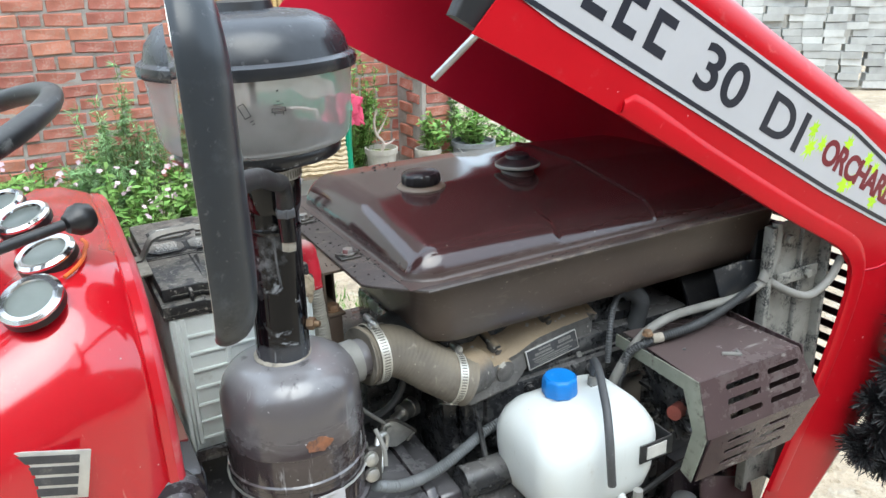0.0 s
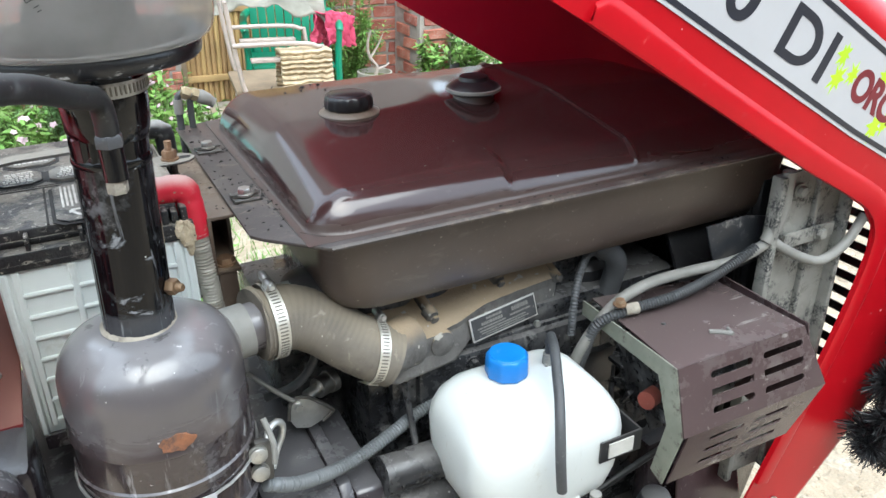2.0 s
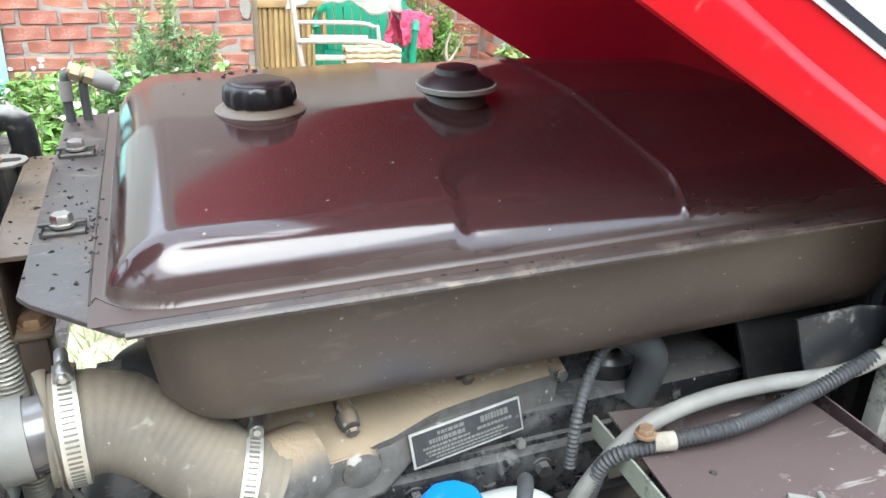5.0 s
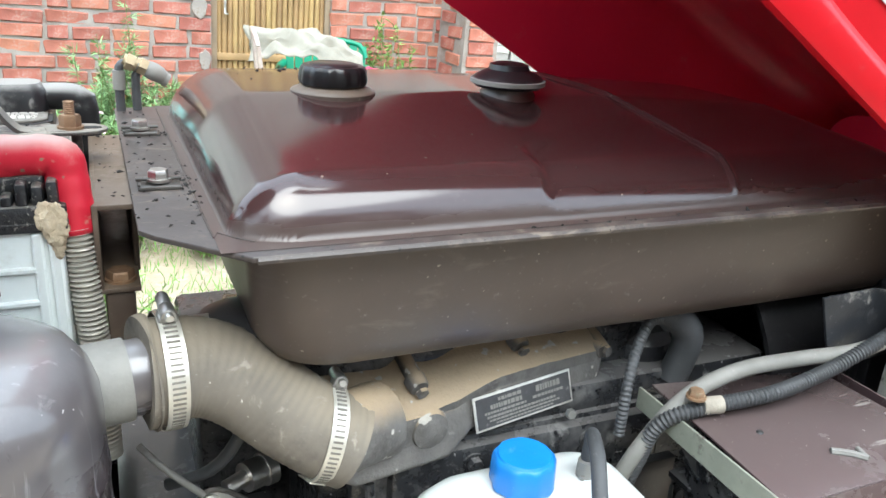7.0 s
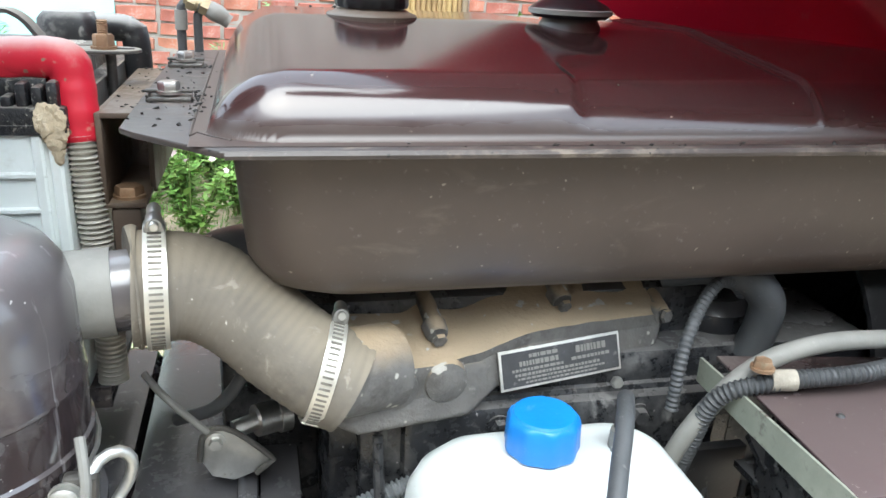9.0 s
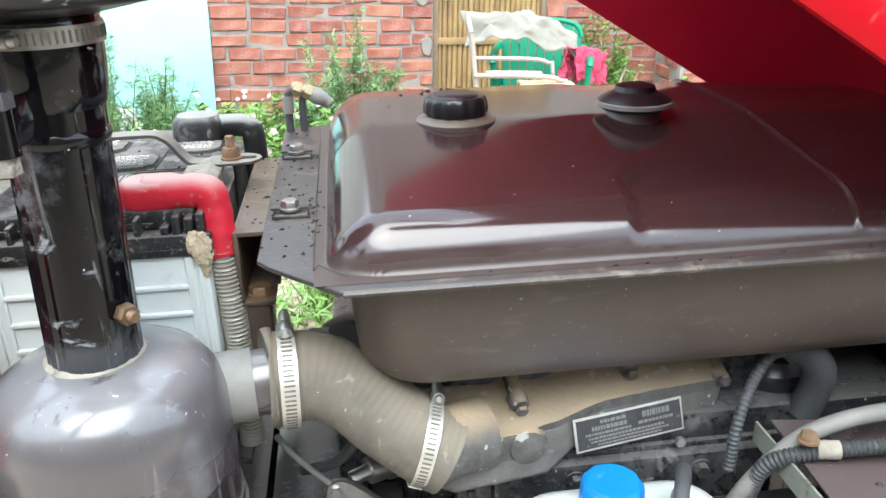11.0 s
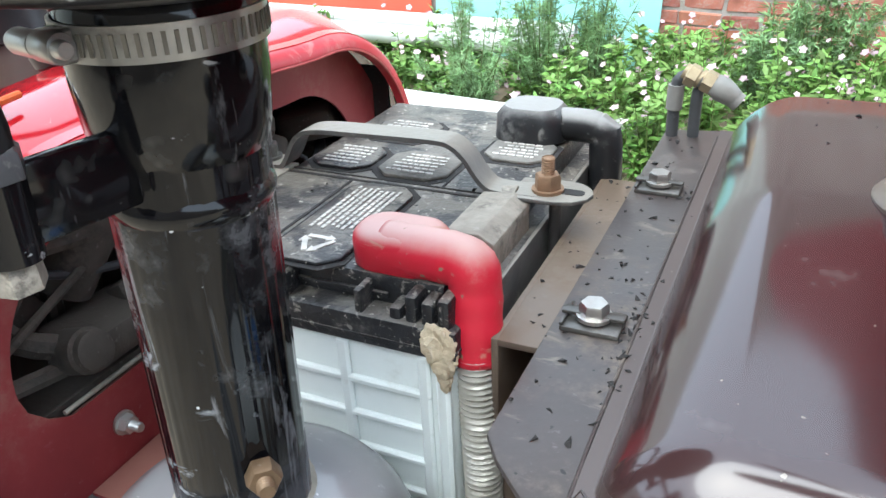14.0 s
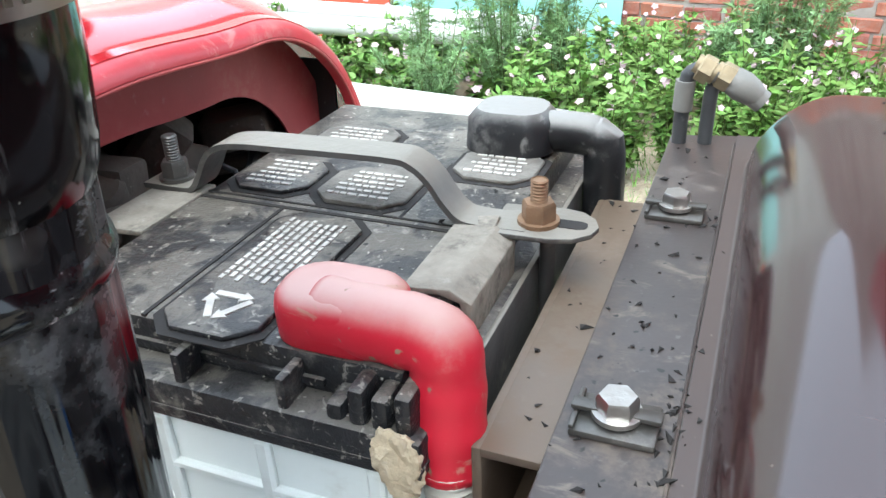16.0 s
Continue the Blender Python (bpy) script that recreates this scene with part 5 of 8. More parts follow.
def slotted(a, b, x0, x1, ends, rows, cols):
    """A sheet panel between two heights with rounded slots cut through it."""
    up = (b - a)
    length = up.length
    up.normalize()
    out = Vector((0, -1, 0)) - up * Vector((0, -1, 0)).dot(up)
    out.normalize()
    us, vs = [x0], [0.0]
    gaps_u, gaps_v = [], []
    w = (x1 - x0)
    for c in range(cols):
        s = x0 + w * (0.2 + 0.68 * (c / cols)) + (0.004 if c else 0)
        e = s + w * 0.68 / cols - 0.012
        gaps_u.append((s, e))
    for r in range(rows):
        c = length * (0.24 + 0.52 * r / max(1, rows - 1))
        gaps_v.append((c - 0.0042, c + 0.0042))
    us = sorted({x0, x1, *[q for g in gaps_u for q in g]})
    vs = sorted({0.0, length, *[q for g in gaps_v for q in g]})
    bm = bmesh.new()
    grid = {}
    for i, u in enumerate(us):
        for j, v in enumerate(vs):
            lean = ends * v / length if i == len(us) - 1 else 0.0
            grid[i, j] = bm.verts.new((u + lean, *(a + up * v)[1:]))
    for i in range(len(us) - 1):
        for j in range(len(vs) - 1):
            mu, mv = (us[i] + us[i + 1]) / 2, (vs[j] + vs[j + 1]) / 2
            if any(g[0] < mu < g[1] for g in gaps_u) and any(g[0] < mv < g[1] for g in gaps_v):
                # rounded ends: two small corner fillets each side
                q = [grid[i, j].co, grid[i + 1, j].co, grid[i + 1, j + 1].co, grid[i, j + 1].co]
                for c in range(4):
                    p0, p1, p3 = q[c], q[(c + 1) % 4], q[c - 1]
                    d1, d3 = (p1 - p0).normalized() * 0.0026, (p3 - p0).normalized() * 0.0026
                    bm.faces.new((bm.verts.new(p0), bm.verts.new(p0 + d1), bm.verts.new(p0 + d3)))
                continue
            bm.faces.new((grid[i, j], grid[i + 1, j], grid[i + 1, j + 1], grid[i, j + 1]))
    return bm


def thick(ob, t=0.002, flat=False):
    if flat:
        for face in ob.data.polygons:
            face.use_smooth = False
    s = ob.modifiers.new("thickness", "SOLIDIFY")
    s.thickness, s.offset = t, -1
    return ob


thick(part("upper_face", slotted(FRONT_B, FRONT_A, GX0, GX1 + 0.03, -0.03, 3, 2), GUARD, guard, "slotted upper face"), 0.002, True)
thick(part("lower_face", slotted(FRONT_C, FRONT_B, GX0 + 0.006, GX1 + 0.008, 0.022, 3, 2), GUARD, guard, "slotted lower face"), 0.002, True)
thick(part("end_face", prism([(0.604, 0.934), (0.742, 0.934), (0.742, 0.80), (0.602, 0.778), (0.582, 0.858)], "x", GX1 + 0.008, GX1 + 0.010), GUARD, guard), 0.001)
part("open_edge", join(prism([(0.604, 0.934), (0.768, 0.934), (0.768, 0.915), (0.625, 0.912)], "x", GX0 - 0.001, GX0 + 0.001), prism([(0.604, 0.934), (0.629, 0.912), (0.607, 0.858), (0.622, 0.786), (0.602, 0.778), (0.582, 0.858)], "x", GX0 - 0.001, GX0 + 0.001)), CHIPPED, guard, "edge where paint has chipped to grey-green primer")
part("guard_spot", moved(lathe([(0, 0), (0.003, 0), (0.002, 0.0015), (0, 0.002)], 10, False), pose(0.805, 0.68, 0.9345)), BLACK_PLASTIC, guard)
part("weld_mark", join(tube([(0.838, 0.642, 0.9355), (0.85, 0.634, 0.9358), (0.858, 0.626, 0.9355)], 0.003, 8, 0.004), tube([(0.862, 0.638, 0.9353), (0.858, 0.626, 0.9355)], 0.0022, 8, 0.004)), CABLE_GREY, guard, "pale weld mark")
alt = part("alternator", moved(join(lathe([(0, -0.06), (0.035, -0.06), (0.052, -0.05), (0.056, -0.03), (0.056, 0.03), (0.05, 0.045), (0.03, 0.05), (0, 0.05)], 28, False), lathe([(0.0, 0.05), (0.014, 0.05), (0.04, 0.058), (0.03, 0.066), (0.04, 0.074), (0, 0.074)], 24, False)), aim((0.835, 0.69, 0.855), (1, 0, 0))), ENGINE, tractor, "grimy alternator under the guard")
for a in range(0, 360, 30):
    part("cooling_fin", moved(box(0.03, 0.058, -0.003, 0.003, -0.062, -0.028, 0.001), aim((0.835, 0.69, 0.855), (1, 0, 0)) @ Matrix.Rotation(radians(a), 4, "Z")), ENGINE, alt)
part("terminal_boot", tube([(0.755, 0.655, 0.857), (0.782, 0.665, 0.853)], 0.011, 14), material("faded_red_boot", (0.2, 0.05, 0.035), 0.6, vary=0.2), alt, "faded brick-red terminal boot")

# ---- engine ----
engine = part("engine_block", box(0.478, 0.93, 0.82, 1.10, 0.50, 0.90, 0.01), ENGINE, tractor, "oily dark cast engine block")
part("block_end", box(0.40, 0.482, 0.91, 1.10, 0.50, 0.92, 0.008), ENGINE, engine)
part("tappet_cover", box(0.49, 0.90, 0.805, 0.83, 0.56, 0.80, 0.006), ENGINE, engine)
part("crankcase", box(0.44, 0.92, 0.78, 1.12, 0.40, 0.52, 0.012), ENGINE, engine)
part("block_deck", box(0.478, 0.92, 0.80, 1.10, 0.895, 0.925, 0.004), ENGINE, engine)
for k in range(4):
    part("block_rib", box(0.50 + 0.09 * k, 0.545 + 0.09 * k, 0.79, 0.82, 0.60, 0.74, 0.008), ENGINE, engine)
part("cylinder_head", join(box(0.46, 0.80, 0.83, 1.08, 0.90, 0.965, 0.01), *[moved(bolt_mesh(0.016, 0.01, 0.011), pose(0.50 + 0.085 * k, 0.86, 0.966)) for k in range(4)]), ENGINE, engine)
part("rocker_cover", join(box(0.50, 0.78, 0.90, 1.05, 0.962, 0.983, 0.008)), ENGINE, engine)
def shoulder():
    """Cast shoulder of the cover: sloping up and back, swelling round each stud boss."""
    bm = bmesh.new()
    rows = []
    for i in range(53):
        x = 0.482 + 0.252 * i / 52
        step = 1 / (1 + math.exp(-(x - 0.60) / 0.014))
        front, back = 0.938 + 0.015 * step, 0.970 + 0.018 * step
        swell = sum(math.exp(-((x - c) / 0.011) ** 2) for c in (0.557, 0.657, 0.728))
        row = []
        for k in range(15):
            v = k / 14
            z = front + (back - front) * math.sin(v * math.pi / 2) ** 0.85 + 0.007 * swell * math.sin(math.pi * min(1, v * 1.15)) + 0.0035 * math.exp(-((v - 0.62) / 0.07) ** 2) + 0.0012 * noise.noise((x * 60, v * 5, 3))
            row.append(bm.verts.new((x, 0.784 + 0.115 * v, z)))
        row.append(bm.verts.new((x, 0.90, 0.93)))
        row.insert(0, bm.verts.new((x, 0.790, 0.925)))
        rows.append(row)
    for a, b in zip(rows, rows[1:]):
        for k in range(len(a) - 1):
            bm.faces.new((a[k], a[k + 1], b[k + 1], b[k]))
    for end in (rows[0], rows[-1]):
        bm.faces.new(end)
    return bm


cover = part("intake_manifold", join(prism([(0.478, 0.905), (0.495, 0.896), (0.575, 0.897), (0.60, 0.915), (0.715, 0.913), (0.735, 0.93), (0.742, 0.948), (0.735, 0.957), (0.60, 0.949), (0.585, 0.939), (0.50, 0.937), (0.482, 0.936)], "y", 0.786, 0.84, 0.006, 3), shoulder()), MANIFOLD, tractor, "cast intake cover under thick ochre dust")
COVER = Matrix.Translation((0.53, 0.777, -0.004)) @ Matrix.Rotation(radians(7.5), 4, "Z") @ Matrix.Translation((-0.53, -0.783, 0))
for v in cover.data.vertices:
    v.co.y += 0.3 * (v.co.z - 0.926)
cover.matrix_local = COVER
PLATE_AT = COVER.inverted() @ pose(0.6465, 0.7925, 0.9255, -17, -2.5, 8.2)
part("manifold_boss", join(*[moved(lathe([(0, 0), (0.017, 0), (0.015, 0.005), (0.009, 0.007), (0, 0.007)], 24, False), aim((x, 0.786, 0.926), (0, -1, 0))) for x in (0.522, 0.558)], moved(box(-0.02, 0.02, 0, 0.004, -0.014, 0.014, 0.003), pose(0.54, 0.783, 0.926))), MANIFOLD, cover)
part("spigot", tube([(0.474, 0.785, 0.942), (0.522, 0.80, 0.936)], 0.0295, 28), MANIFOLD, cover)
for x, y, z, d in ((0.557, 0.798, 0.956, (0, -0.93, -0.36)), (0.657, 0.804, 0.968, (0, -0.93, -0.36)), (0.738, 0.79, 0.955, (0.2, -1, 0.1))):
    part("manifold_stud", moved(join(lathe([(0, -0.012), (0.009, -0.012), (0.0082, -0.003), (0.0072, -0.001), (0, -0.001)], 16, False), bolt_mesh(0.0098, 0.003, 0.0)), aim((x, y + 0.001, z - 0.003), d)), MANIFOLD, cover)
for x, y, z in ((0.557, 0.80, 0.957), (0.657, 0.806, 0.969), (0.738, 0.79, 0.955)):
    part("manifold_rib", tube([(x, y + 0.002, z - 0.0035), (x + 0.002, y + 0.03, z + 0.0065), (x + 0.003, y + 0.06, z + 0.0085)], 0.0068, 16), MANIFOLD, cover)
nameplate = part("name_plate", moved(box(-0.0495, 0.0495, -0.0008, 0.0008, -0.0145, 0.0145, 0.0005), PLATE_AT), PLATE, cover, "riveted aluminium data plate with a dark field")
part("plate_field", moved(box(-0.0475, 0.0475, -0.0012, 0.0, -0.0125, 0.0125, 0), PLATE_AT), PLATE_DARK, nameplate)
rng = random.Random(71)
for v, h, u0, u1 in ((0.0085, 0.0026, -0.026, -0.004), (0.0035, 0.0034, -0.034, -0.002), (-0.001, 0.0018, -0.040, 0.0), (-0.0045, 0.0018, -0.038, 0.030), (-0.0075, 0.0014, -0.036, 0.034), (-0.0103, 0.0012, -0.03, 0.028), (0.007, 0.005, 0.012, 0.036), (0.0005, 0.0022, 0.008, 0.04)):
    line = bmesh.new()
    u = u0
    while u < u1:
        w = rng.uniform(0.0012, 0.0042)
        line = join(line, moved(box(u, min(u + w, u1 + 0.001), -0.0017, -0.001, v - h / 2, v + h / 2, 0), PLATE_AT))
        u += w + 0.0009
    tagged(part("plate_line", line, CABLE_GREY, nameplate), "worn unreadable stamped line", kind="stuff")
part("plate_rivet", moved(bolt_mesh(0.008, 0.005, 0.0), COVER.inverted() @ aim((0.690, 0.790, 0.907), (0, -1, 0.2))), ZINC, cover)
part("water_outlet", tube([(0.742, 0.835, 0.975), (0.768, 0.815, 0.985), (0.792, 0.80, 0.982), (0.809, 0.795, 0.966), (0.812, 0.797, 0.945), (0.806, 0.80, 0.915)], 0.0135, 20, 0.005), CABLE_DARK, engine, "dusty bent water hose")
part("thermostat", join(moved(lathe([(0, 0), (0.034, 0), (0.034, 0.06), (0.026, 0.07), (0, 0.07)], 24, False), pose(0.80, 0.85, 0.88)), box(0.77, 0.85, 0.80, 0.9, 0.86, 0.90, 0.006)), ENGINE, engine)
pump = part("injection_pump", join(box(0.53, 0.70, 0.72, 0.79, 0.60, 0.70, 0.008), moved(lathe([(0, 0), (0.04, 0), (0.044, 0.01), (0.044, 0.05), (0.03, 0.06), (0, 0.06)], 24, False), aim((0.53, 0.75, 0.65), (-1, 0, 0))), *[moved(lathe([(0, 0), (0.011, 0), (0.011, 0.03), (0.006, 0.034), (0.006, 0.05), (0, 0.05)], 12, False), pose(0.565 + 0.04 * k, 0.755, 0.70)) for k in range(3)]), ENGINE, engine, "oily injection pump")
for k in range(3):
    part("injector_pipe", tube([(0.565 + 0.04 * k, 0.755, 0.745), (0.56 + 0.045 * k, 0.76, 0.78), (0.54 + 0.07 * k, 0.79, 0.82), (0.53 + 0.08 * k, 0.82, 0.88)], 0.0035, 8), ENGINE, pump)
part("side_cover", join(box(0.53, 0.78, 0.785, 0.81, 0.80, 0.895, 0.006), box(0.5, 0.8, 0.795, 0.815, 0.79, 0.90, 0.004)), ENGINE, engine)
for k in range(5):
    part("cover_bolt", moved(bolt_mesh(0.012, 0.006, 0.009), aim((0.545 + 0.055 * k, 0.785, 0.81 + 0.07 * (k % 2)), (0, -1, 0))), ENGINE, engine)
flywheel = part("flywheel_housing", join(box(0.33, 0.415, 0.735, 1.17, 0.36, 0.80, 0.012), prism([(0.70, 0.36), (0.70, 0.70), (0.712, 0.755), (0.75, 0.80), (1.12, 0.82), (1.19, 0.78), (1.19, 0.36)], "x", 0.412, 0.428, 0.003)), GEARBOX, tractor, "brown flywheel housing with a bolted flange")
dome = lathe([(0, 0.058), (0.012, 0.056), (0.024, 0.050), (0.034, 0.040), (0.040, 0.028), (0.042, 0.015), (0.042, -0.02)], 32, False)
part("starter_dome", moved(dome, Matrix.Translation((0.385, 0.742, 0.748)) @ Matrix.Rotation(radians(-90), 4, "Y") @ Matrix.Diagonal((1.3, 1.0, 1.15, 1))), GEARBOX, flywheel, "rounded starter nose casting")
for k in range(6):
    part("flange_bolt", moved(bolt_mesh(0.015, 0.009, 0.011), aim((0.410, 0.718, 0.43 + 0.062 * k), (-1, -0.2, 0))), GEARBOX, flywheel)
part("flange_step", prism([(0.705, 0.36), (0.705, 0.72), (0.74, 0.79), (1.0, 0.80), (1.0, 0.36)], "x", 0.428, 0.462, 0.005), GEARBOX, flywheel, "stepped flange")
starter = part("starter_motor", join(tube([(0.46, 0.748, 0.735), (0.60, 0.748, 0.728)], 0.040, 26), tube([(0.475, 0.748, 0.735), (0.485, 0.748, 0.7345)], 0.0425, 26), tube([(0.575, 0.748, 0.7295), (0.585, 0.748, 0.729)], 0.0425, 26)), ENGINE, tractor, "dark oily starter motor")
part("solenoid", join(tube([(0.462, 0.742, 0.798), (0.545, 0.742, 0.795)], 0.023, 20), tube([(0.545, 0.742, 0.795), (0.556, 0.742, 0.795)], 0.018, 16)), ENGINE, starter)
part("solenoid_terminal", moved(bolt_mesh(0.011, 0.007, 0.009, 0.016, 0.003), aim((0.555, 0.735, 0.80), (1, -0.2, 0.1))), RUSTY, starter)
part("starter_cap", tube([(0.60, 0.748, 0.728), (0.625, 0.748, 0.727)], 0.034, 24), ENGINE, starter)
rng = random.Random(19)
for k in range(9):
    x, z = 0.48 + 0.035 * k, rng.uniform(0.60, 0.66)
    part("block_pipe", tube([(x, 0.79, z), (x + rng.uniform(-0.02, 0.04), 0.755, z + 0.05), (x + rng.uniform(0.0, 0.06), 0.75, z + rng.uniform(0.10, 0.16)), (x + rng.uniform(0.0, 0.08), 0.785, z + rng.uniform(0.18, 0.24))], rng.uniform(0.003, 0.0065), 8), rng.choice((ENGINE, ENGINE, CABLE_DARK)), engine)
for k in range(8):
    x, z = rng.uniform(0.64, 0.88), rng.uniform(0.62, 0.86)
    part("block_boss", moved(join(lathe([(0, 0), (0.02, 0), (0.018, 0.012), (0.01, 0.015), (0, 0.015)], 16, False), moved(bolt_mesh(0.013, 0.008, 0.0), pose(0, 0, 0.012))), aim((x, 0.805, z), (rng.uniform(-0.2, 0.2), -1, rng.uniform(-0.1, 0.3)))), ENGINE, engine)
gearbox = part("clutch_housing", join(prism([(0.76, 0.36), (0.74, 0.50), (0.74, 0.70), (0.80, 0.80), (1.11, 0.80), (1.17, 0.70), (1.17, 0.50), (1.15, 0.36)], "x", -0.40, 0.33, 0.012), box(-0.35, 0.30, 0.728, 0.745, 0.56, 0.60, 0.004), *[moved(bolt_mesh(0.018, 0.012, 0.013), aim((0.24, 0.738, 0.42 + 0.09 * k), (0, -1, 0))) for k in range(4)],
                                       moved(lathe([(0, 0), (0.055, 0), (0.05, 0.02), (0.03, 0.026), (0, 0.026)], 28, False), aim((0.20, 0.742, 0.55), (0, -1, 0)))), GEARBOX, tractor, "dusty brown clutch housing")
part("top_cover", join(box(-0.38, 0.20, 0.78, 1.13, 0.795, 0.82, 0.008), *[moved(bolt_mesh(0.014, 0.008, 0.011), pose(-0.3 + 0.11 * k, 0.80, 0.82)) for k in range(5)]), GEARBOX, gearbox)
sump = part("oil_sump", join(prism([(0.42, 0.34), (0.42, 0.41), (0.98, 0.41), (0.98, 0.38), (0.86, 0.34)], "y", 0.87, 1.10, 0.012), *[moved(bolt_mesh(0.012, 0.007, 0.009), pose(0.46 + 0.06 * k, 0.865, 0.408)) for k in range(8)]), ENGINE, tractor, "black engine sump")
ofilter = part("oil_filter", moved(lathe([(0, -0.125), (0.028, -0.123), (0.036, -0.113), (0.038, -0.095), (0.038, 0), (0.042, 0.004), (0.042, 0.01), (0.03, 0.016), (0.03, 0.03), (0.012, 0.034), (0.012, 0.046), (0, 0.048)], 28, False), pose(0.600, 0.735, 0.562) @ Matrix.Diagonal((1.17, 1.17, 1.0, 1))), GEARBOX, tractor, "brown spin-on filter canister")
part("filter_bracket", join(box(0.55, 0.63, 0.725, 0.80, 0.600, 0.618, 0.005), moved(bolt_mesh(0.014, 0.008, 0.01), pose(0.588, 0.735, 0.62))), ENGINE, ofilter)
part("front_support", join(prism([(0.88, 0.42), (0.88, 0.66), (1.10, 0.68), (1.14, 0.60), (1.10, 0.45)], "y", 0.765, 0.79, 0.006), prism([(0.88, 0.42), (0.88, 0.66), (1.10, 0.68), (1.14, 0.60), (1.10, 0.45)], "y", 1.12, 1.145, 0.006), box(0.88, 1.12, 0.785, 1.125, 0.60, 0.64, 0.005), box(0.93, 1.07, 0.785, 1.125, 0.44, 0.50, 0.008)), GEARBOX, tractor, "brown front axle support casting")
axle = part("front_axle", join(box(0.99, 1.05, 0.62, 1.29, 0.33, 0.39, 0.012), tube([(0.865, 1.35, 0.28), (0.865, 1.34, 0.54)], 0.026, 20)), GEARBOX, tractor, "front axle beam with kingpins")

# ---- steering linkage ----
DL, DR = Vector((0.028, 0.635, 0.820)), Vector((0.785, 0.668, 0.664))
drag = part("drag_link", tube([DL.lerp(DR, 0.11), DR.lerp(DL, 0.08)], 0.0118, 18, 0.1), GEARBOX, tractor, "long brown steering drag link")
part("rod_thread", tube([DL.lerp(DR, 0.03), DL.lerp(DR, 0.10)], 0.008, 14, 0.05, ribs=0.0005, pitch=0.003), RUSTY, drag, "rusty thread")
part("rod_clamp", join(tube([DL.lerp(DR, 0.092), DL.lerp(DR, 0.128)], 0.015, 18), moved(box(-0.010, 0.010, -0.008, 0.008, -0.026, -0.010, 0.002), aim(DL.lerp(DR, 0.11), (0, 0, 1))), moved(bolt_mesh(0.011, 0.007, 0.0), aim(DL.lerp(DR, 0.11) + Vector((0, -0.007, -0.019)), (0, -1, 0)))), JOINT, drag, "worn clamp")
ball = part("ball_joint", join(moved(lathe([(0, -0.026), (0.020, -0.024), (0.029, -0.014), (0.033, 0), (0.032, 0.006), (0.029, 0.008), (0.029, 0.014), (0.023, 0.02), (0.021, 0.026), (0.012, 0.03), (0, 0.031)], 28, False), aim(DL, (0.25, -1, 0.15))), tube([DL, DL.lerp(DR, 0.07)], lambda t: 0.02 - 0.009 * t, 14)), GEARBOX, drag)
part("end_joint", join(moved(lathe([(0, -0.024), (0.016, -0.024), (0.022, -0.012), (0.024, 0.004), (0.018, 0.02), (0.008, 0.026), (0, 0.026)], 22, False), aim(DR + Vector((0.02, 0, 0)), (0, 0, 1))), tube([DR.lerp(DL, 0.09), DR.lerp(DL, 0.0)], 0.0145, 16), tube([DR.lerp(DL, 0.075), DR.lerp(DL, 0.05)], 0.018, 16)), JOINT, drag, "dusty grey ball joint")
arm = part("pitman_arm", join(tube([(0.098, 0.705, 0.934), (0.078, 0.70, 0.905), (0.070, 0.692, 0.88), (0.060, 0.68, 0.85), (0.032, 0.662, 0.825)], lambda t: 0.021 - 0.006 * t, 14), moved(lathe([(0, -0.02), (0.036, -0.02), (0.038, 0.0), (0.034, 0.008), (0.024, 0.012), (0.022, 0.02), (0.014, 0.022), (0.014, 0.03), (0, 0.03)], 24, False), aim((0.098, 0.705, 0.934), (0.1, -1, 0.05)))), GEARBOX, tractor, "brown drop arm with a big nut")
part("steering_box", join(box(-0.02, 0.14, 0.73, 0.83, 0.80, 0.95, 0.012), moved(lathe([(0, 0), (0.055, 0), (0.055, 0.02), (0.04, 0.03), (0, 0.03)], 28, False), aim((0.06, 0.732, 0.895), (0, -1, 0)))), GEARBOX, tractor, "brown steering box")
knuckle = part("steering_arm", join(tube([(0.806, 0.666, 0.652), (0.822, 0.658, 0.625), (0.858, 0.648, 0.57), (0.895, 0.640, 0.515), (0.912, 0.637, 0.488)], lambda t: 0.0145 + 0.006 * t, 8), moved(lathe([(0, -0.02), (0.026, -0.02), (0.03, -0.01), (0.03, 0.012), (0.024, 0.02), (0, 0.02)], 20, False), aim((0.915, 0.637, 0.478), (0.1, -0.5, 0.8)))), GEARBOX, tractor, "dark oily forged steering arm")
part("kingpin", join(tube([(0.872, 0.652, 0.462), (0.985, 0.615, 0.446)], 0.0185, 18), tube([(0.90, 0.643, 0.458), (0.912, 0.639, 0.456)], 0.0225, 18), moved(hexagon(0.016, 0, 0.012), aim((0.985, 0.615, 0.446), (0.94, -0.31, -0.13)))), GEARBOX, knuckle, "greasy pin and nut")
part("kingpin_boot", tube([(0.872, 0.645, 0.455), (0.876, 0.642, 0.40), (0.885, 0.635, 0.30)], lambda t: 0.03 - 0.004 * math.sin(t * 40), 16, 0.006), BLACK_GLOSS, tractor, "greasy black boot")
part("guard_plate", prism([(0.912, 0.622), (0.925, 0.632), (1.025, 0.592), (1.038, 0.575), (1.105, 0.35), (0.985, 0.20), (0.945, 0.33)], "y", 0.735, 0.739, 0.001), GUARD, tractor, "brown splash plate")
part("fan_belt", tube([(0.887, 0.72, 0.709), (0.741, 0.72, 0.665)], 0.0045, 8, 0.1), BLACK_RUBBER, tractor, "black drive belt")
part("engine_strut", tube([(0.239, 0.7, 0.821), (0.102, 0.62, 0.778)], 0.0034, 10), CABLE_GREY, tractor, "thin grey rod")

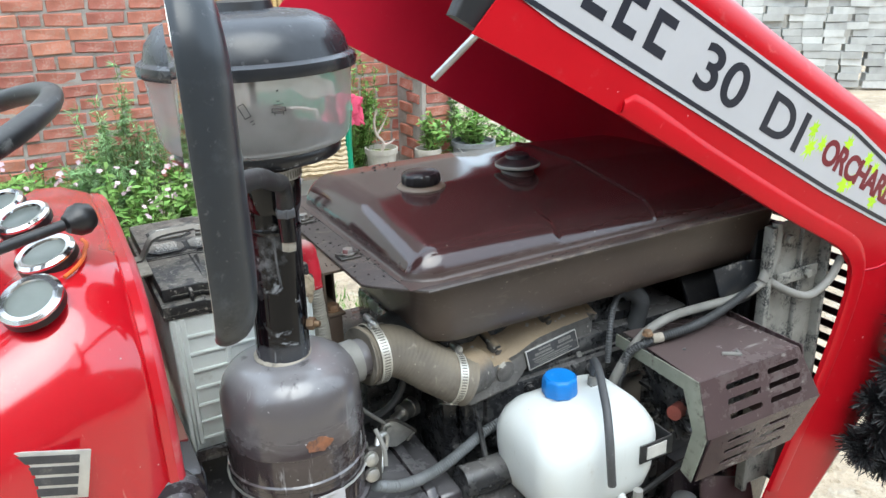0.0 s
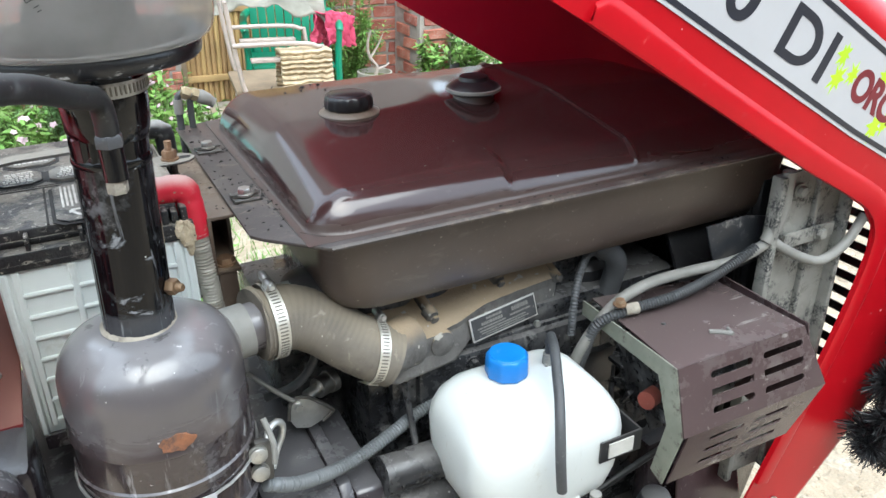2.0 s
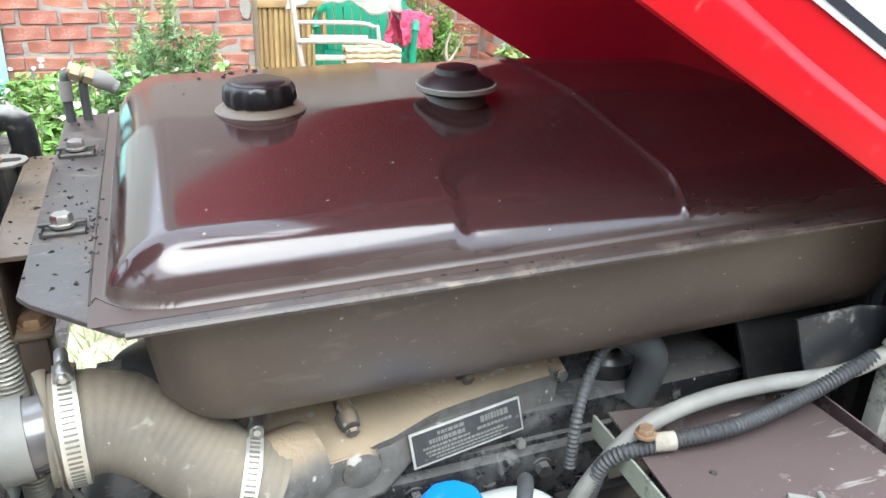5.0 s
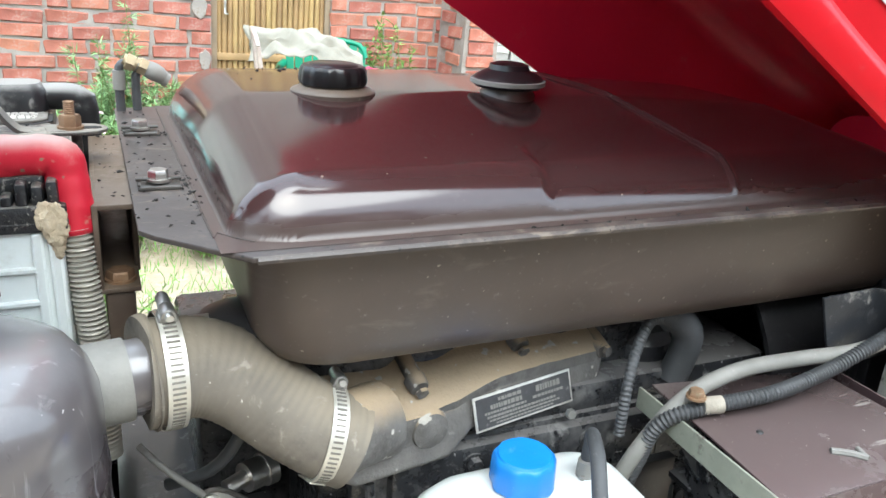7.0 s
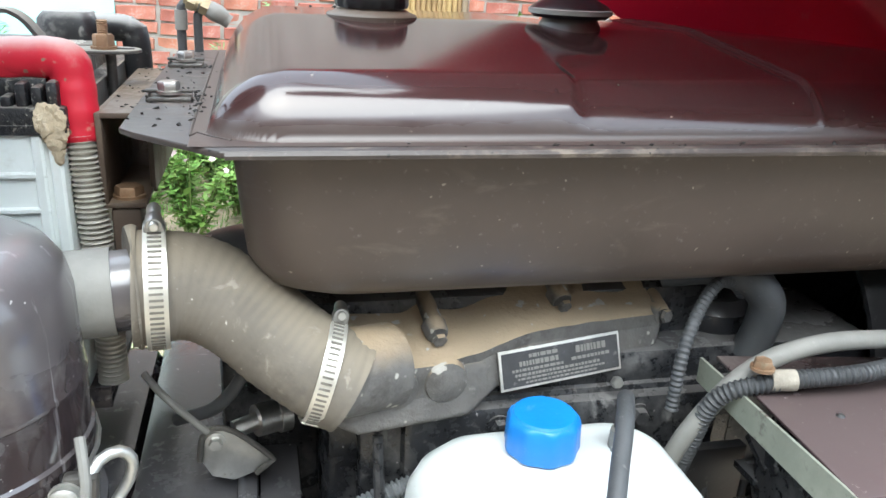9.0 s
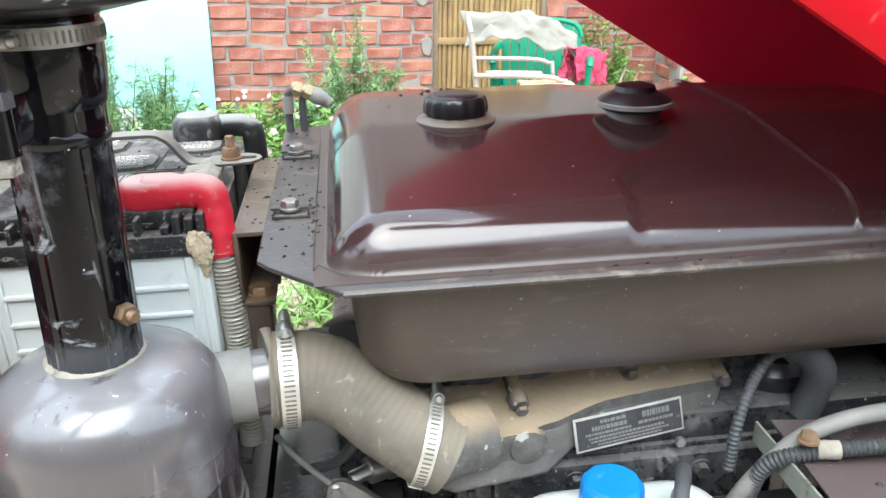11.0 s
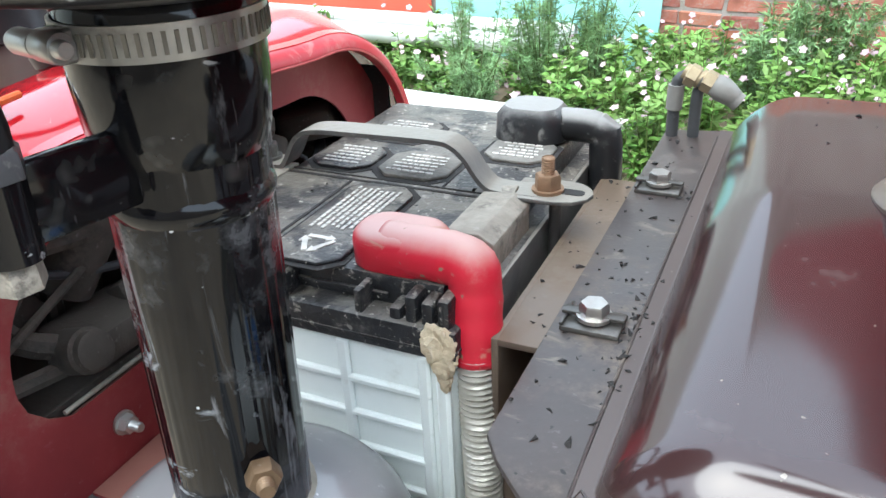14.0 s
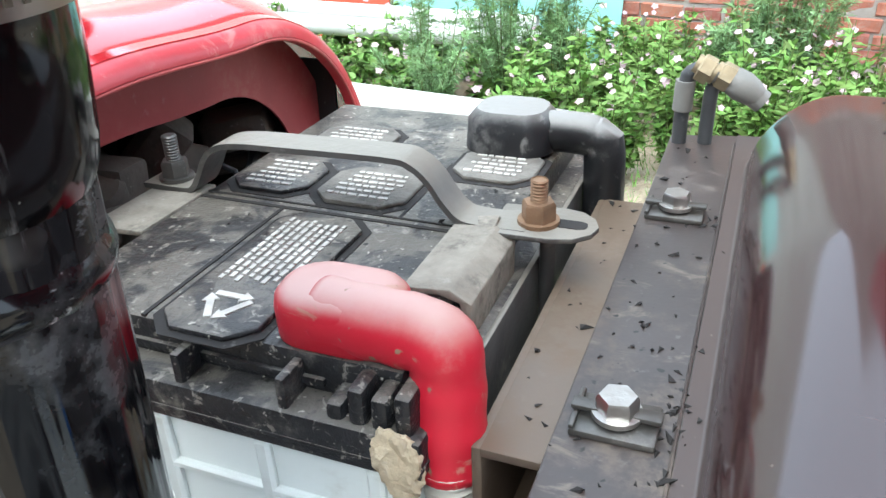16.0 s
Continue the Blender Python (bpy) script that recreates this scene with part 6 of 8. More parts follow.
# ---- control lever, fuel tap and wiring round the canister ----
levers = part("stop_lever", prism([(0.373, 0.906), (0.387, 0.902), (0.412, 0.879), (0.413, 0.873), (0.401, 0.864), (0.385, 0.858), (0.369, 0.863), (0.361, 0.879), (0.364, 0.900)], "y", 0.774, 0.7765, 0.0008), ZINC, tractor, "plated engine-stop lever")
levers.location = (0.026, 0.062, -0.040)
part("lever_rim", tube([(0.361, 0.772, 0.879), (0.364, 0.772, 0.900), (0.373, 0.772, 0.906), (0.387, 0.772, 0.902), (0.412, 0.772, 0.878), (0.412, 0.772, 0.873), (0.401, 0.772, 0.864)], 0.0022, 8), TAB, levers)
part("pivot_bolt", moved(bolt_mesh(0.009, 0.005, 0.0075), aim((0.373, 0.774, 0.894), (0, -1, 0))), ZINC, levers)
part("lever_cable", tube([(0.325, 0.79, 0.945), (0.337, 0.778, 0.935), (0.352, 0.773, 0.92), (0.368, 0.771, 0.904)], 0.0028, 10), CABLE_GREY, levers)
part("cable_end", join(tube([(0.386, 0.782, 0.897), (0.404, 0.79, 0.899)], 0.007, 14), tube([(0.402, 0.789, 0.899), (0.419, 0.797, 0.898)], 0.0125, 16), tube([(0.418, 0.797, 0.898), (0.426, 0.80, 0.898)], 0.0145, 18)), STEEL, levers)
tap = part("drain_block", moved(box(-0.0095, 0.0095, -0.005, 0.005, -0.024, 0.024, 0.003), pose(0.332, 0.722, 0.880, 0, 4, 0)), TAB, tractor, "grimy wire clamp block with two bolts")
tap.location.z = 0.011
for z in (0.871, 0.893):
    part("block_bolt", moved(join(bolt_mesh(0.012, 0.005, 0.0095), lathe([(0, 0.004), (0.0085, 0.004), (0.0085, 0.006), (0.006, 0.0075), (0, 0.008)], 20, False)), aim((0.326, 0.717, z), (0, -1, 0.05))), ZINC, tap)
part("pipe_elbow", tube([(0.336, 0.72, 0.898), (0.342, 0.73, 0.906), (0.352, 0.737, 0.907), (0.358, 0.74, 0.899), (0.356, 0.74, 0.886), (0.348, 0.735, 0.874), (0.340, 0.725, 0.862)], 0.0036, 12), ZINC, tap)
part("corrugated_conduit", tube([(0.330, 0.721, 0.861), (0.341, 0.722, 0.854), (0.367, 0.73, 0.839), (0.405, 0.745, 0.8255), (0.438, 0.755, 0.823), (0.48, 0.768, 0.8275), (0.521, 0.782, 0.8335), (0.553, 0.7835, 0.8425), (0.60, 0.784, 0.852)], 0.0068, 14, ribs=0.0012, pitch=0.0038), CONDUIT, tractor, "grey corrugated conduit")
part("wire", tube([(0.336, 0.72, 0.94), (0.34, 0.705, 0.92), (0.338, 0.70, 0.90)], 0.003, 8), CABLE_GREY, tractor)

# ---- harness over the guard ----
harness = part("wiring_harness", tube([(0.985, 0.712, 0.985), (0.94, 0.72, 0.965), (0.88, 0.735, 0.957), (0.81, 0.73, 0.960), (0.76, 0.73, 0.945), (0.728, 0.735, 0.905), (0.715, 0.745, 0.86), (0.71, 0.76, 0.80)], 0.0068, 14), CABLE_GREY, tractor, "thick grey taped wiring harness")
part("harness_branch", tube([(0.975, 0.712, 0.985), (0.995, 0.712, 1.02), (0.995, 0.712, 1.075)], 0.008, 12), CABLE_GREY, harness)
part("harness_branch", tube([(0.985, 0.712, 0.985), (1.02, 0.70, 0.962), (1.06, 0.692, 0.948), (1.10, 0.69, 0.965), (1.125, 0.69, 1.0)], 0.0065, 12), CABLE_GREY, harness)
conduit = part("corrugated_conduit", tube([(0.965, 0.716, 0.978), (0.90, 0.715, 0.955), (0.83, 0.708, 0.948), (0.77, 0.715, 0.942), (0.735, 0.728, 0.925), (0.728, 0.74, 0.88), (0.73, 0.76, 0.82)], 0.0060, 12, ribs=0.0008, pitch=0.0036), CABLE_DARK, tractor, "dark corrugated conduit")
part("tape", tube([(0.764, 0.717, 0.9425), (0.780, 0.713, 0.9435)], 0.0073, 16), CLIP, conduit, "wrap of cream tape")
part("conduit_clip", moved(bolt_mesh(0.011, 0.005, 0.008), pose(0.757, 0.718, 0.951)), RUSTY, conduit)
part("thin_hose", tube([(0.792, 0.80, 0.968), (0.778, 0.797, 0.980), (0.762, 0.791, 0.981), (0.745, 0.780, 0.969), (0.731, 0.768, 0.953), (0.723, 0.760, 0.935), (0.72, 0.757, 0.90)], 0.0046, 12, 0.004, ribs=0.0005, pitch=0.004), CABLE_DARK, tractor, "dusty thin rubber hose")

# ---- radiator and its frame ----
radiator = part("radiator", box(1.00, 1.05, 0.75, 1.16, 0.62, 1.05, 0.004), BLACK_PLASTIC, tractor, "black finned radiator core")
fin = part("radiator_fin", box(0.996, 1.0005, -0.0009, 0.0009, 0.66, 1.02, 0), BLACK_PLASTIC, radiator, "", pose(0, 0.761, 0))
for k in range(1, 50):
    again(fin, pose(0, 0.761 + 0.0078 * k, 0))
part("radiator_frame", join(box(0.985, 1.112, 0.716, 0.722, 0.60, 1.07, 0.002), box(1.104, 1.112, 0.700, 0.76, 0.60, 1.07, 0.002), box(1.052, 1.058, 0.708, 0.718, 0.60, 1.07, 0.002), box(0.978, 0.988, 0.704, 0.722, 0.60, 1.07, 0.002), box(1.0, 1.09, 0.704, 0.7075, 0.972, 0.992, 0.001), moved(bolt_mesh(0.013, 0.006, 0.01), aim((1.062, 0.704, 0.982), (0, -1, 0))), moved(bolt_mesh(0.013, 0.006, 0.01), aim((1.0, 0.712, 0.875), (0, -1, 0))), moved(bolt_mesh(0.013, 0.006, 0.01), aim((1.02, 0.712, 1.045), (0, -1, 0)))), RAD_FRAME, radiator, "dusty radiator side plate with peeling paint")
shroud_m = aim((0.905, MID, 0.85), (1, 0, 0))
shroud = part("fan_shroud", moved(lathe([(0.185, 0), (0.19, 0), (0.19, 0.09), (0.185, 0.09), (0.185, 0)], 48, False), shroud_m), BLACK_PLASTIC, radiator, "black fan shroud")
part("shroud_plate", prism([(0.897, 1.012), (0.96, 1.014), (1.0, 1.006), (1.012, 0.985), (1.014, 0.945), (0.934, 0.938), (0.915, 0.965)], "y", 0.736, 0.739, 0.001), SHROUD, radiator, "dark shroud plate with paint flaked to white")
for a in range(0, 360, 60):
    part("fan_blade", moved(prism([(0.03, -0.025), (0.165, -0.04), (0.165, 0.03), (0.03, 0.02)], "z", -0.001, 0.001), shroud_m @ Matrix.Rotation(radians(a), 4, "Z") @ pose(0, 0, 0.05, 25, 0, 0)), BLACK_PLASTIC, radiator)

# sediment bowl and pipes in the gap behind the canister
bowl2 = part("sediment_bowl", moved(lathe([(0, -0.06), (0.02, -0.058), (0.026, -0.05), (0.027, -0.012), (0.038, -0.008), (0.04, 0.0), (0.036, 0.008), (0.02, 0.014), (0, 0.016)], 28, False), pose(0.432, 0.835, 1.003)), BLACK_PLASTIC, tractor, "black fuel sediment bowl under the tank corner")
part("fuel_pipe", tube([(0.432, 0.835, 0.945), (0.42, 0.83, 0.91), (0.40, 0.84, 0.88), (0.37, 0.86, 0.86)], 0.005, 10), CABLE_DARK, bowl2)
part("bowl_clip", join(box(0.39, 0.432, 0.829, 0.841, 1.008, 1.014, 0.001), box(0.388, 0.394, 0.829, 0.841, 0.95, 1.014, 0.001)), ZINC, bowl2)

# ---- dash cowl, gauges, steering wheel ----
def cowl_outline(y0, y1, z0, z1, r, n=24):
    """An arch: straight sides with round shoulders and a slightly crowned top."""
    pts = [(y0, z0)]
    for k in range(n + 1):
        t = radians(180 - 90 * k / n)
        pts.append((y0 + r + r * math.cos(t), z1 - r + r * math.sin(t)))
    for k in range(1, 16):
        pts.append((y0 + r + (y1 - y0 - 2 * r) * k / 16, z1 + 0.007 * math.sin(math.pi * k / 16) ** 2))
    for k in range(n + 1):
        t = radians(90 - 90 * k / n)
        pts.append((y1 - r + r * math.cos(t), z1 - r + r * math.sin(t)))
    pts.append((y1, z0))
    return pts


def cowl_shell():
    bm = bmesh.new()
    rows = []
    for x, y0, y1, z0, z1, r in ((0.094, 0.704, 1.217, 0.942, 1.1762, 0.141), (0.0945, 0.7005, 1.2205, 0.94, 1.1795, 0.142), (0.086, 0.6995, 1.2215, 0.94, 1.181, 0.142), (0.0845, 0.702, 1.219, 0.94, 1.1795, 0.141), (0.080, 0.698, 1.223, 0.94, 1.183, 0.142),
                                 (0.05, 0.688, 1.232, 0.945, 1.193, 0.14), (0.02, 0.682, 1.24, 0.95, 1.193, 0.14), (0.0, 0.676, 1.246, 0.955, 1.182, 0.135), (-0.04, 0.667, 1.254, 0.96, 1.164, 0.128), (-0.08, 0.66, 1.262, 0.965, 1.148, 0.12), (-0.2, 0.65, 1.275, 0.97, 1.10, 0.1)):
        rows.append([bm.verts.new((x, y, z)) for y, z in cowl_outline(y0, y1, z0, z1, r)])
    for a, b in zip(rows, rows[1:]):
        for i in range(len(a) - 1):
            bm.faces.new((a[i], a[i + 1], b[i + 1], b[i]))
    bm.faces.new(rows[-1])
    return moved(bm, pose(0.014, 0, 0))


cowl = part("dash_cowl", cowl_shell(), RED, tractor, "glossy red rounded dashboard cowl")


def lip_band():
    """Rounded flange that turns in along the open edge of the cowl."""
    bm = bmesh.new()
    rows = []
    for x, d in ((0.1055, 0.0), (0.1125, 0.0022), (0.1165, 0.007), (0.1168, 0.0115), (0.1145, 0.0138), (0.1082, 0.0142)):
        rows.append([bm.verts.new((x, y, z)) for y, z in cowl_outline(0.7005 + d, 1.2205 - d, 0.952, 1.1795 - d, 0.142 - d)])
    for a, b in zip(rows, rows[1:]):
        for i in range(len(a) - 1):
            bm.faces.new((a[i], a[i + 1], b[i + 1], b[i]))
    return bm


part("cowl_lip", lip_band(), FADED_RED, cowl, "sun-faded pink flange")
part("worn_edge", tube([(0.1158, y, z) for y, z in cowl_outline(0.7135, 1.2075, 0.953, 1.1665, 0.129)], 0.0012, 8, rough=True), WORN_EDGE, cowl, "faded pinkish worn edge")


def firewall_sheet():
    """The red sheet behind the battery with a big round-cornered opening."""
    outer = cowl_outline(0.705, 1.216, 0.95, 1.1752, 0.1405)
    hole = [(0.805, 1.010), (0.791, 1.018), (0.780, 1.031), (0.777, 1.043)] + cowl_outline(0.777, 1.158, 1.043, 1.128, 0.085)[2:-2] + [(1.158, 1.05), (1.154, 1.031), (1.145, 1.020), (1.133, 1.016)]
    outer = [(0.805, 0.95), (0.75, 0.95), (0.72, 0.95), (0.705, 0.952)] + outer[2:-2] + [(1.216, 0.952), (1.2, 0.95), (1.17, 0.95), (1.133, 0.95)]
    bm = bmesh.new()
    a = [bm.verts.new((0.082, y, z)) for y, z in outer]
    b = [bm.verts.new((0.082, y, z)) for y, z in hole]
    for i in range(len(a) - 1):
        bm.faces.new((a[i], a[i + 1], b[i + 1], b[i]))
    bm.faces.new((a[-1], a[0], b[0], b[-1]))
    return bm


thick(part("firewall", firewall_sheet(), DUSTY_RED, cowl, "dull red firewall sheet with a large rounded opening"), 0.002, True)
part("firewall_ledge", box(0.083, 0.135, 0.80, 1.18, 0.948, 0.952, 0.001), DUSTY_RED, cowl)
part("ledge_bolt", moved(bolt_mesh(0.012, 0.007, 0.0085, 0.014, 0.0036), pose(0.11, 0.893, 0.952)), ZINC, cowl)
for y, z in ((0.836, 0.981), (0.905, 0.977)):
    part("firewall_bolt", moved(bolt_mesh(0.012, 0.006, 0.0085, 0.016, 0.0036), aim((0.083, y, z), (1, 0, 0))), ZINC, cowl)
# added dark sheets that put the shade behind the opening into colour
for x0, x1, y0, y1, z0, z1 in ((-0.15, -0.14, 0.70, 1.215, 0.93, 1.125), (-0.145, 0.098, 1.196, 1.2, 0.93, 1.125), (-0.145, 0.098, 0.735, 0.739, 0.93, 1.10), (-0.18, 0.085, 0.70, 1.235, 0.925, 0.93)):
    part("dash_lining", box(x0, x1, y0, y1, z0, z1, 0.0), SLOT_DARK, cowl, "dark sheet standing in for the shade inside the dash")
rng = random.Random(8)
for k in range(30):
    y = rng.uniform(0.80, 1.15)
    z = rng.uniform(1.02, 1.13)
    part("dash_wire", tube([(-0.1, y, z), (-0.02, y + rng.uniform(-0.06, 0.06), z + rng.uniform(-0.03, 0.02)), (0.04, y + rng.uniform(-0.1, 0.1), z - rng.uniform(0.0, 0.06)), (0.07, y + rng.uniform(-0.12, 0.12), z - rng.uniform(0.03, 0.09))], rng.uniform(0.002, 0.009), 8), rng.choice((CABLE_DARK, DASH_DUST, DASH_DUST, DASH_DUST)), cowl)
for k in range(9):
    y, z = rng.uniform(0.79, 1.16), rng.uniform(1.03, 1.10)
    part("dash_socket", moved(box(-0.026, 0.026, -0.016, 0.016, -0.014, 0.014, 0.005), pose(rng.uniform(0, 0.05), y, z, rng.uniform(-40, 40), rng.uniform(-50, 20), rng.uniform(-30, 30))), DASH_DUST, cowl)
for x, y, z, r, h, d in ((0.05, 0.93, 1.035, 0.024, 0.05, (0.1, 0, 1)), (0.03, 0.86, 1.06, 0.02, 0.07, (0.4, 0.5, 1)), (0.04, 1.01, 1.05, 0.018, 0.06, (0.3, -0.5, 1)), (0.06, 0.83, 1.035, 0.015, 0.03, (1, 0, 0.3)), (0.0, 0.95, 1.09, 0.02, 0.05, (0.6, 0.2, 0.5))):
    part("dash_canister", moved(lathe([(0, 0), (r, 0), (r, h * 0.7), (r * 0.86, h * 0.76), (r * 0.86, h * 0.94), (r * 0.7, h), (0, h)], 20, False), aim((x, y, z), d)), DASH_DUST, cowl)
part("dash_tray", join(box(-0.06, 0.070, 0.795, 1.14, 1.002, 1.0055, 0.001), box(0.067, 0.070, 0.795, 1.14, 1.002, 1.012, 0.001)), DASH_DUST, cowl, "dusty brown tray under the wiring")
part("switch_relay", box(0.03, 0.08, 0.83, 0.90, 1.0195, 1.045, 0.006), DASH_DUST, cowl)
part("opening_rim", tube([(0.083, 0.80, 1.016), (0.083, 0.97, 1.016), (0.083, 1.133, 1.016)], 0.0016, 8), CLIP, cowl, "paint-worn bare edge")


def gauge(centre, tilt, r=0.034):
    m = aim(centre, tilt)
    g = part("gauge", moved(lathe([(0, -0.004), (r, -0.004), (r + 0.004, 0), (r + 0.004, 0.008), (r, 0.011), (r - 0.004, 0.010), (r - 0.005, 0.006)], 36, False), m), BLACK_PLASTIC, cowl, "round gauge in a chrome bezel")
    part("bezel", moved(lathe([(r - 0.002, 0.0095), (r + 0.0036, 0.006), (r + 0.0042, 0.0110), (r + 0.001, 0.0138), (r - 0.004, 0.0128), (r - 0.005, 0.0105)], 36, False), m), CHROME, g, "chrome ring")
    part("dial", moved(lathe([(0, 0.0065), (r - 0.005, 0.0065)], 32, False), m), SHADE_GLASS, g)
    part("glass", moved(lathe([(r - 0.004, 0.0098), (r * 0.6, 0.0115), (r * 0.3, 0.0122), (0, 0.0124)], 32, False), m), GAUGE_GLASS, g, "domed glass that mirrors the sky")
    part("needle", moved(box(-0.0012, 0.0012, -0.004, r * 0.6, 0.007, 0.008, 0), m @ pose(0, 0, 0, 0, 0, 40)), LABEL_INK, g)
    return g


for c in ((0.016, 0.745, 1.173), (0.036, 0.815, 1.191), (0.02, 0.93, 1.200), (-0.005, 1.02, 1.196)):
    gauge(c, (-0.28, -0.45 if c[1] < 0.8 else -0.2, 1.0), 0.0262)
part("orange_wire", tube([(0.046, 0.770, 1.1865), (0.058, 0.781, 1.1905), (0.066, 0.795, 1.1935), (0.070, 0.812, 1.1965), (0.073, 0.825, 1.1985), (0.070, 0.842, 1.1985)], 0.0022, 8, 0.004), ORANGE_WIRE, cowl, "orange wire looped between the gauges")
lever = part("throttle_lever", tube([(-0.10, 0.705, 1.222), (-0.01, 0.755, 1.229), (0.055, 0.785, 1.234)], 0.0055, 12), BLACK_PLASTIC, tractor, "black hand-throttle lever with a ball knob")
part("knob", moved(lathe([(0, -0.016), (0.009, -0.014), (0.0155, -0.004), (0.0165, 0.004), (0.012, 0.013), (0, 0.017)], 24, False), aim((0.070, 0.792, 1.235), (0.85, 0.4, 0.1))), BLACK_PLASTIC, lever)
badge = part("maker_plate", moved(box(-0.042, 0.042, -0.001, 0.001, -0.022, 0.022, 0.0005), pose(-0.016, 0.6715, 1.041, 0, 13, -7) @ Matrix.Scale(1.15, 4)), PLATE, cowl, "small metal data plate with four lines")
for k in range(4):
    part("plate_line", moved(box(-0.034, 0.034, -0.0016, -0.0008, -0.0035, 0.0035, 0), pose(-0.016, 0.6715, 1.041, 0, 13, -7) @ Matrix.Scale(1.15, 4) @ pose(0, 0, 0.015 - 0.010 * k)), PLATE_DARK, badge)
key = part("ignition_key", join(moved(lathe([(0, -0.004), (0.009, -0.004), (0.009, 0.004), (0, 0.004)], 18, False), aim((-0.083, 0.650, 0.992), (0, -1, 0.1))), moved(box(-0.009, 0.009, -0.0012, 0.0012, -0.012, 0.012, 0.003), pose(-0.083, 0.640, 0.992, 0, 20, 0))), STEEL, cowl, "steel key in its switch")
part("key_ring", tube([(-0.083 + 0.011 * math.cos(a / 16 * 2 * math.pi), 0.640, 0.974 + 0.011 * math.sin(a / 16 * 2 * math.pi)) for a in range(17)], 0.0011, 6, rough=True), STEEL, key)
part("key_fob", moved(box(-0.014, 0.014, -0.003, 0.003, -0.03, 0.0, 0.003), pose(-0.080, 0.640, 0.962, 0, 8, 0)), RED, key, "red plastic fob")
emblem = part("emblem", moved(lathe([(0, 0), (0.028, 0), (0.028, 0.003), (0.02, 0.005), (0, 0.006)], 32, False), aim((-0.075, 0.662, 1.068), (0, -1, 0.05))), STEEL, cowl, "round plain emblem")

wheel_m = pose(-0.105, MID, 1.27, 0, -20, 0)
steer = part("steering_wheel", moved(tube([(0.19 * math.cos(2 * math.pi * k / 60), 0.19 * math.sin(2 * math.pi * k / 60), 0) for k in range(61)], 0.0125, 16, rough=True, close=False), wheel_m), BLACK_RUBBER, tractor, "black steering wheel with flat spokes")
for a in (80, 200, 320):
    part("spoke", moved(tube([(0.02, 0, -0.045), (0.08, 0, -0.03), (0.185, 0, 0)], 0.010, 12), wheel_m @ pose(0, 0, 0, 0, 0, a)), BLACK_RUBBER, steer)
part("hub", moved(lathe([(0, -0.09), (0.035, -0.085), (0.04, -0.05), (0.05, -0.035), (0.045, -0.02), (0, -0.018)], 28, False), wheel_m), BLACK_PLASTIC, steer)
part("steering_column", tube([wheel_m @ Vector((0, 0, -0.08)), wheel_m @ Vector((0, 0, -0.3))], 0.03, 20), BROWN_MATT, steer, "dark column shroud")

# ---- front wheel ----
WM = pose(0.848, 0.392, 0.349, -1, 3, 8) @ Matrix.Diagonal((1.06, 0.92, 1.06, 1))


def tyre_mesh():
    """Worn rib tyre: three rounded ribs with wide shallow grooves and notched shoulder blocks."""
    bm = bmesh.new()
    n = 224
    rings = []
    for i in range(n):
        a = 2 * math.pi * i / n
        phase = (i % 16) / 16
        wear = 0.0022 * noise.noise((3 * math.cos(a), 3 * math.sin(a), 2.0))
        prof = []
        for side in (-1, 1):
            here = phase if side < 0 else (phase + 0.5) % 1
            notch = 0.017 * max(0.0, min(1.0, 4 * here, 8 * (0.36 - here))) if here < 0.36 else 0.0
            half = [(0.195, 0.055), (0.22, 0.078), (0.262, 0.09), (0.285 - notch * 0.4, 0.092), (0.300 - notch, 0.088 - notch * 0.5), (0.3065 - notch * 0.8, 0.076), (0.309 - notch * 0.35, 0.067), (0.3125, 0.061), (0.3150 + wear, 0.054), (0.3152 + wear, 0.046),
                    (0.312, 0.039), (0.3075, 0.034), (0.3062, 0.028), (0.3075, 0.022), (0.3125, 0.017), (0.3165 + wear, 0.011), (0.3175 + wear, 0.005)]
            half = [(r, side * w) for r, w in half]
            prof += half if side < 0 else half[::-1]
        rings.append([bm.verts.new((r * math.cos(a), w, r * math.sin(a))) for r, w in prof])
    for i in range(n):
        a, b = rings[i], rings[(i + 1) % n]
        for j in range(len(a) - 1):
            bm.faces.new((a[j], a[j + 1], b[j + 1], b[j]))
    return bm


wheel = part("front_wheel", moved(join(moved(lathe([(0.05, -0.02), (0.12, -0.03), (0.17, -0.01), (0.175, -0.05), (0.205, -0.055), (0.208, -0.05), (0.19, -0.045), (0.19, 0.045), (0.208, 0.05), (0.205, 0.055), (0.17, 0.045), (0.165, 0.0), (0.05, 0.0), (0.05, -0.02)], 48, False), Matrix.Rotation(radians(90), 4, "X"))), WM), RIM, tractor, "pale steel front wheel rim")
part("tyre", moved(tyre_mesh(), WM), TYRE, wheel, "dusty grey ribbed front tyre")
part("hub_cap", moved(lathe([(0, 0), (0.055, 0), (0.05, 0.03), (0.03, 0.045), (0, 0.05)], 24, False), WM @ aim((0, -0.02, 0), (0, -1, 0))), GEARBOX, wheel)

far_wheel = again(wheel, Matrix.Translation((0, 1.09, 0)))
for ob in [c for c in wheel.children]:
    again(ob, Matrix.Identity(4), far_wheel)

# ---- head lamp and the tinsel tied to it ----
LAMP_BLACK = material("blue_black_lamp_enamel", (0.006, 0.008, 0.014), 0.12, vary=0.1, scale=10, bump=0.01, coat=0.4)
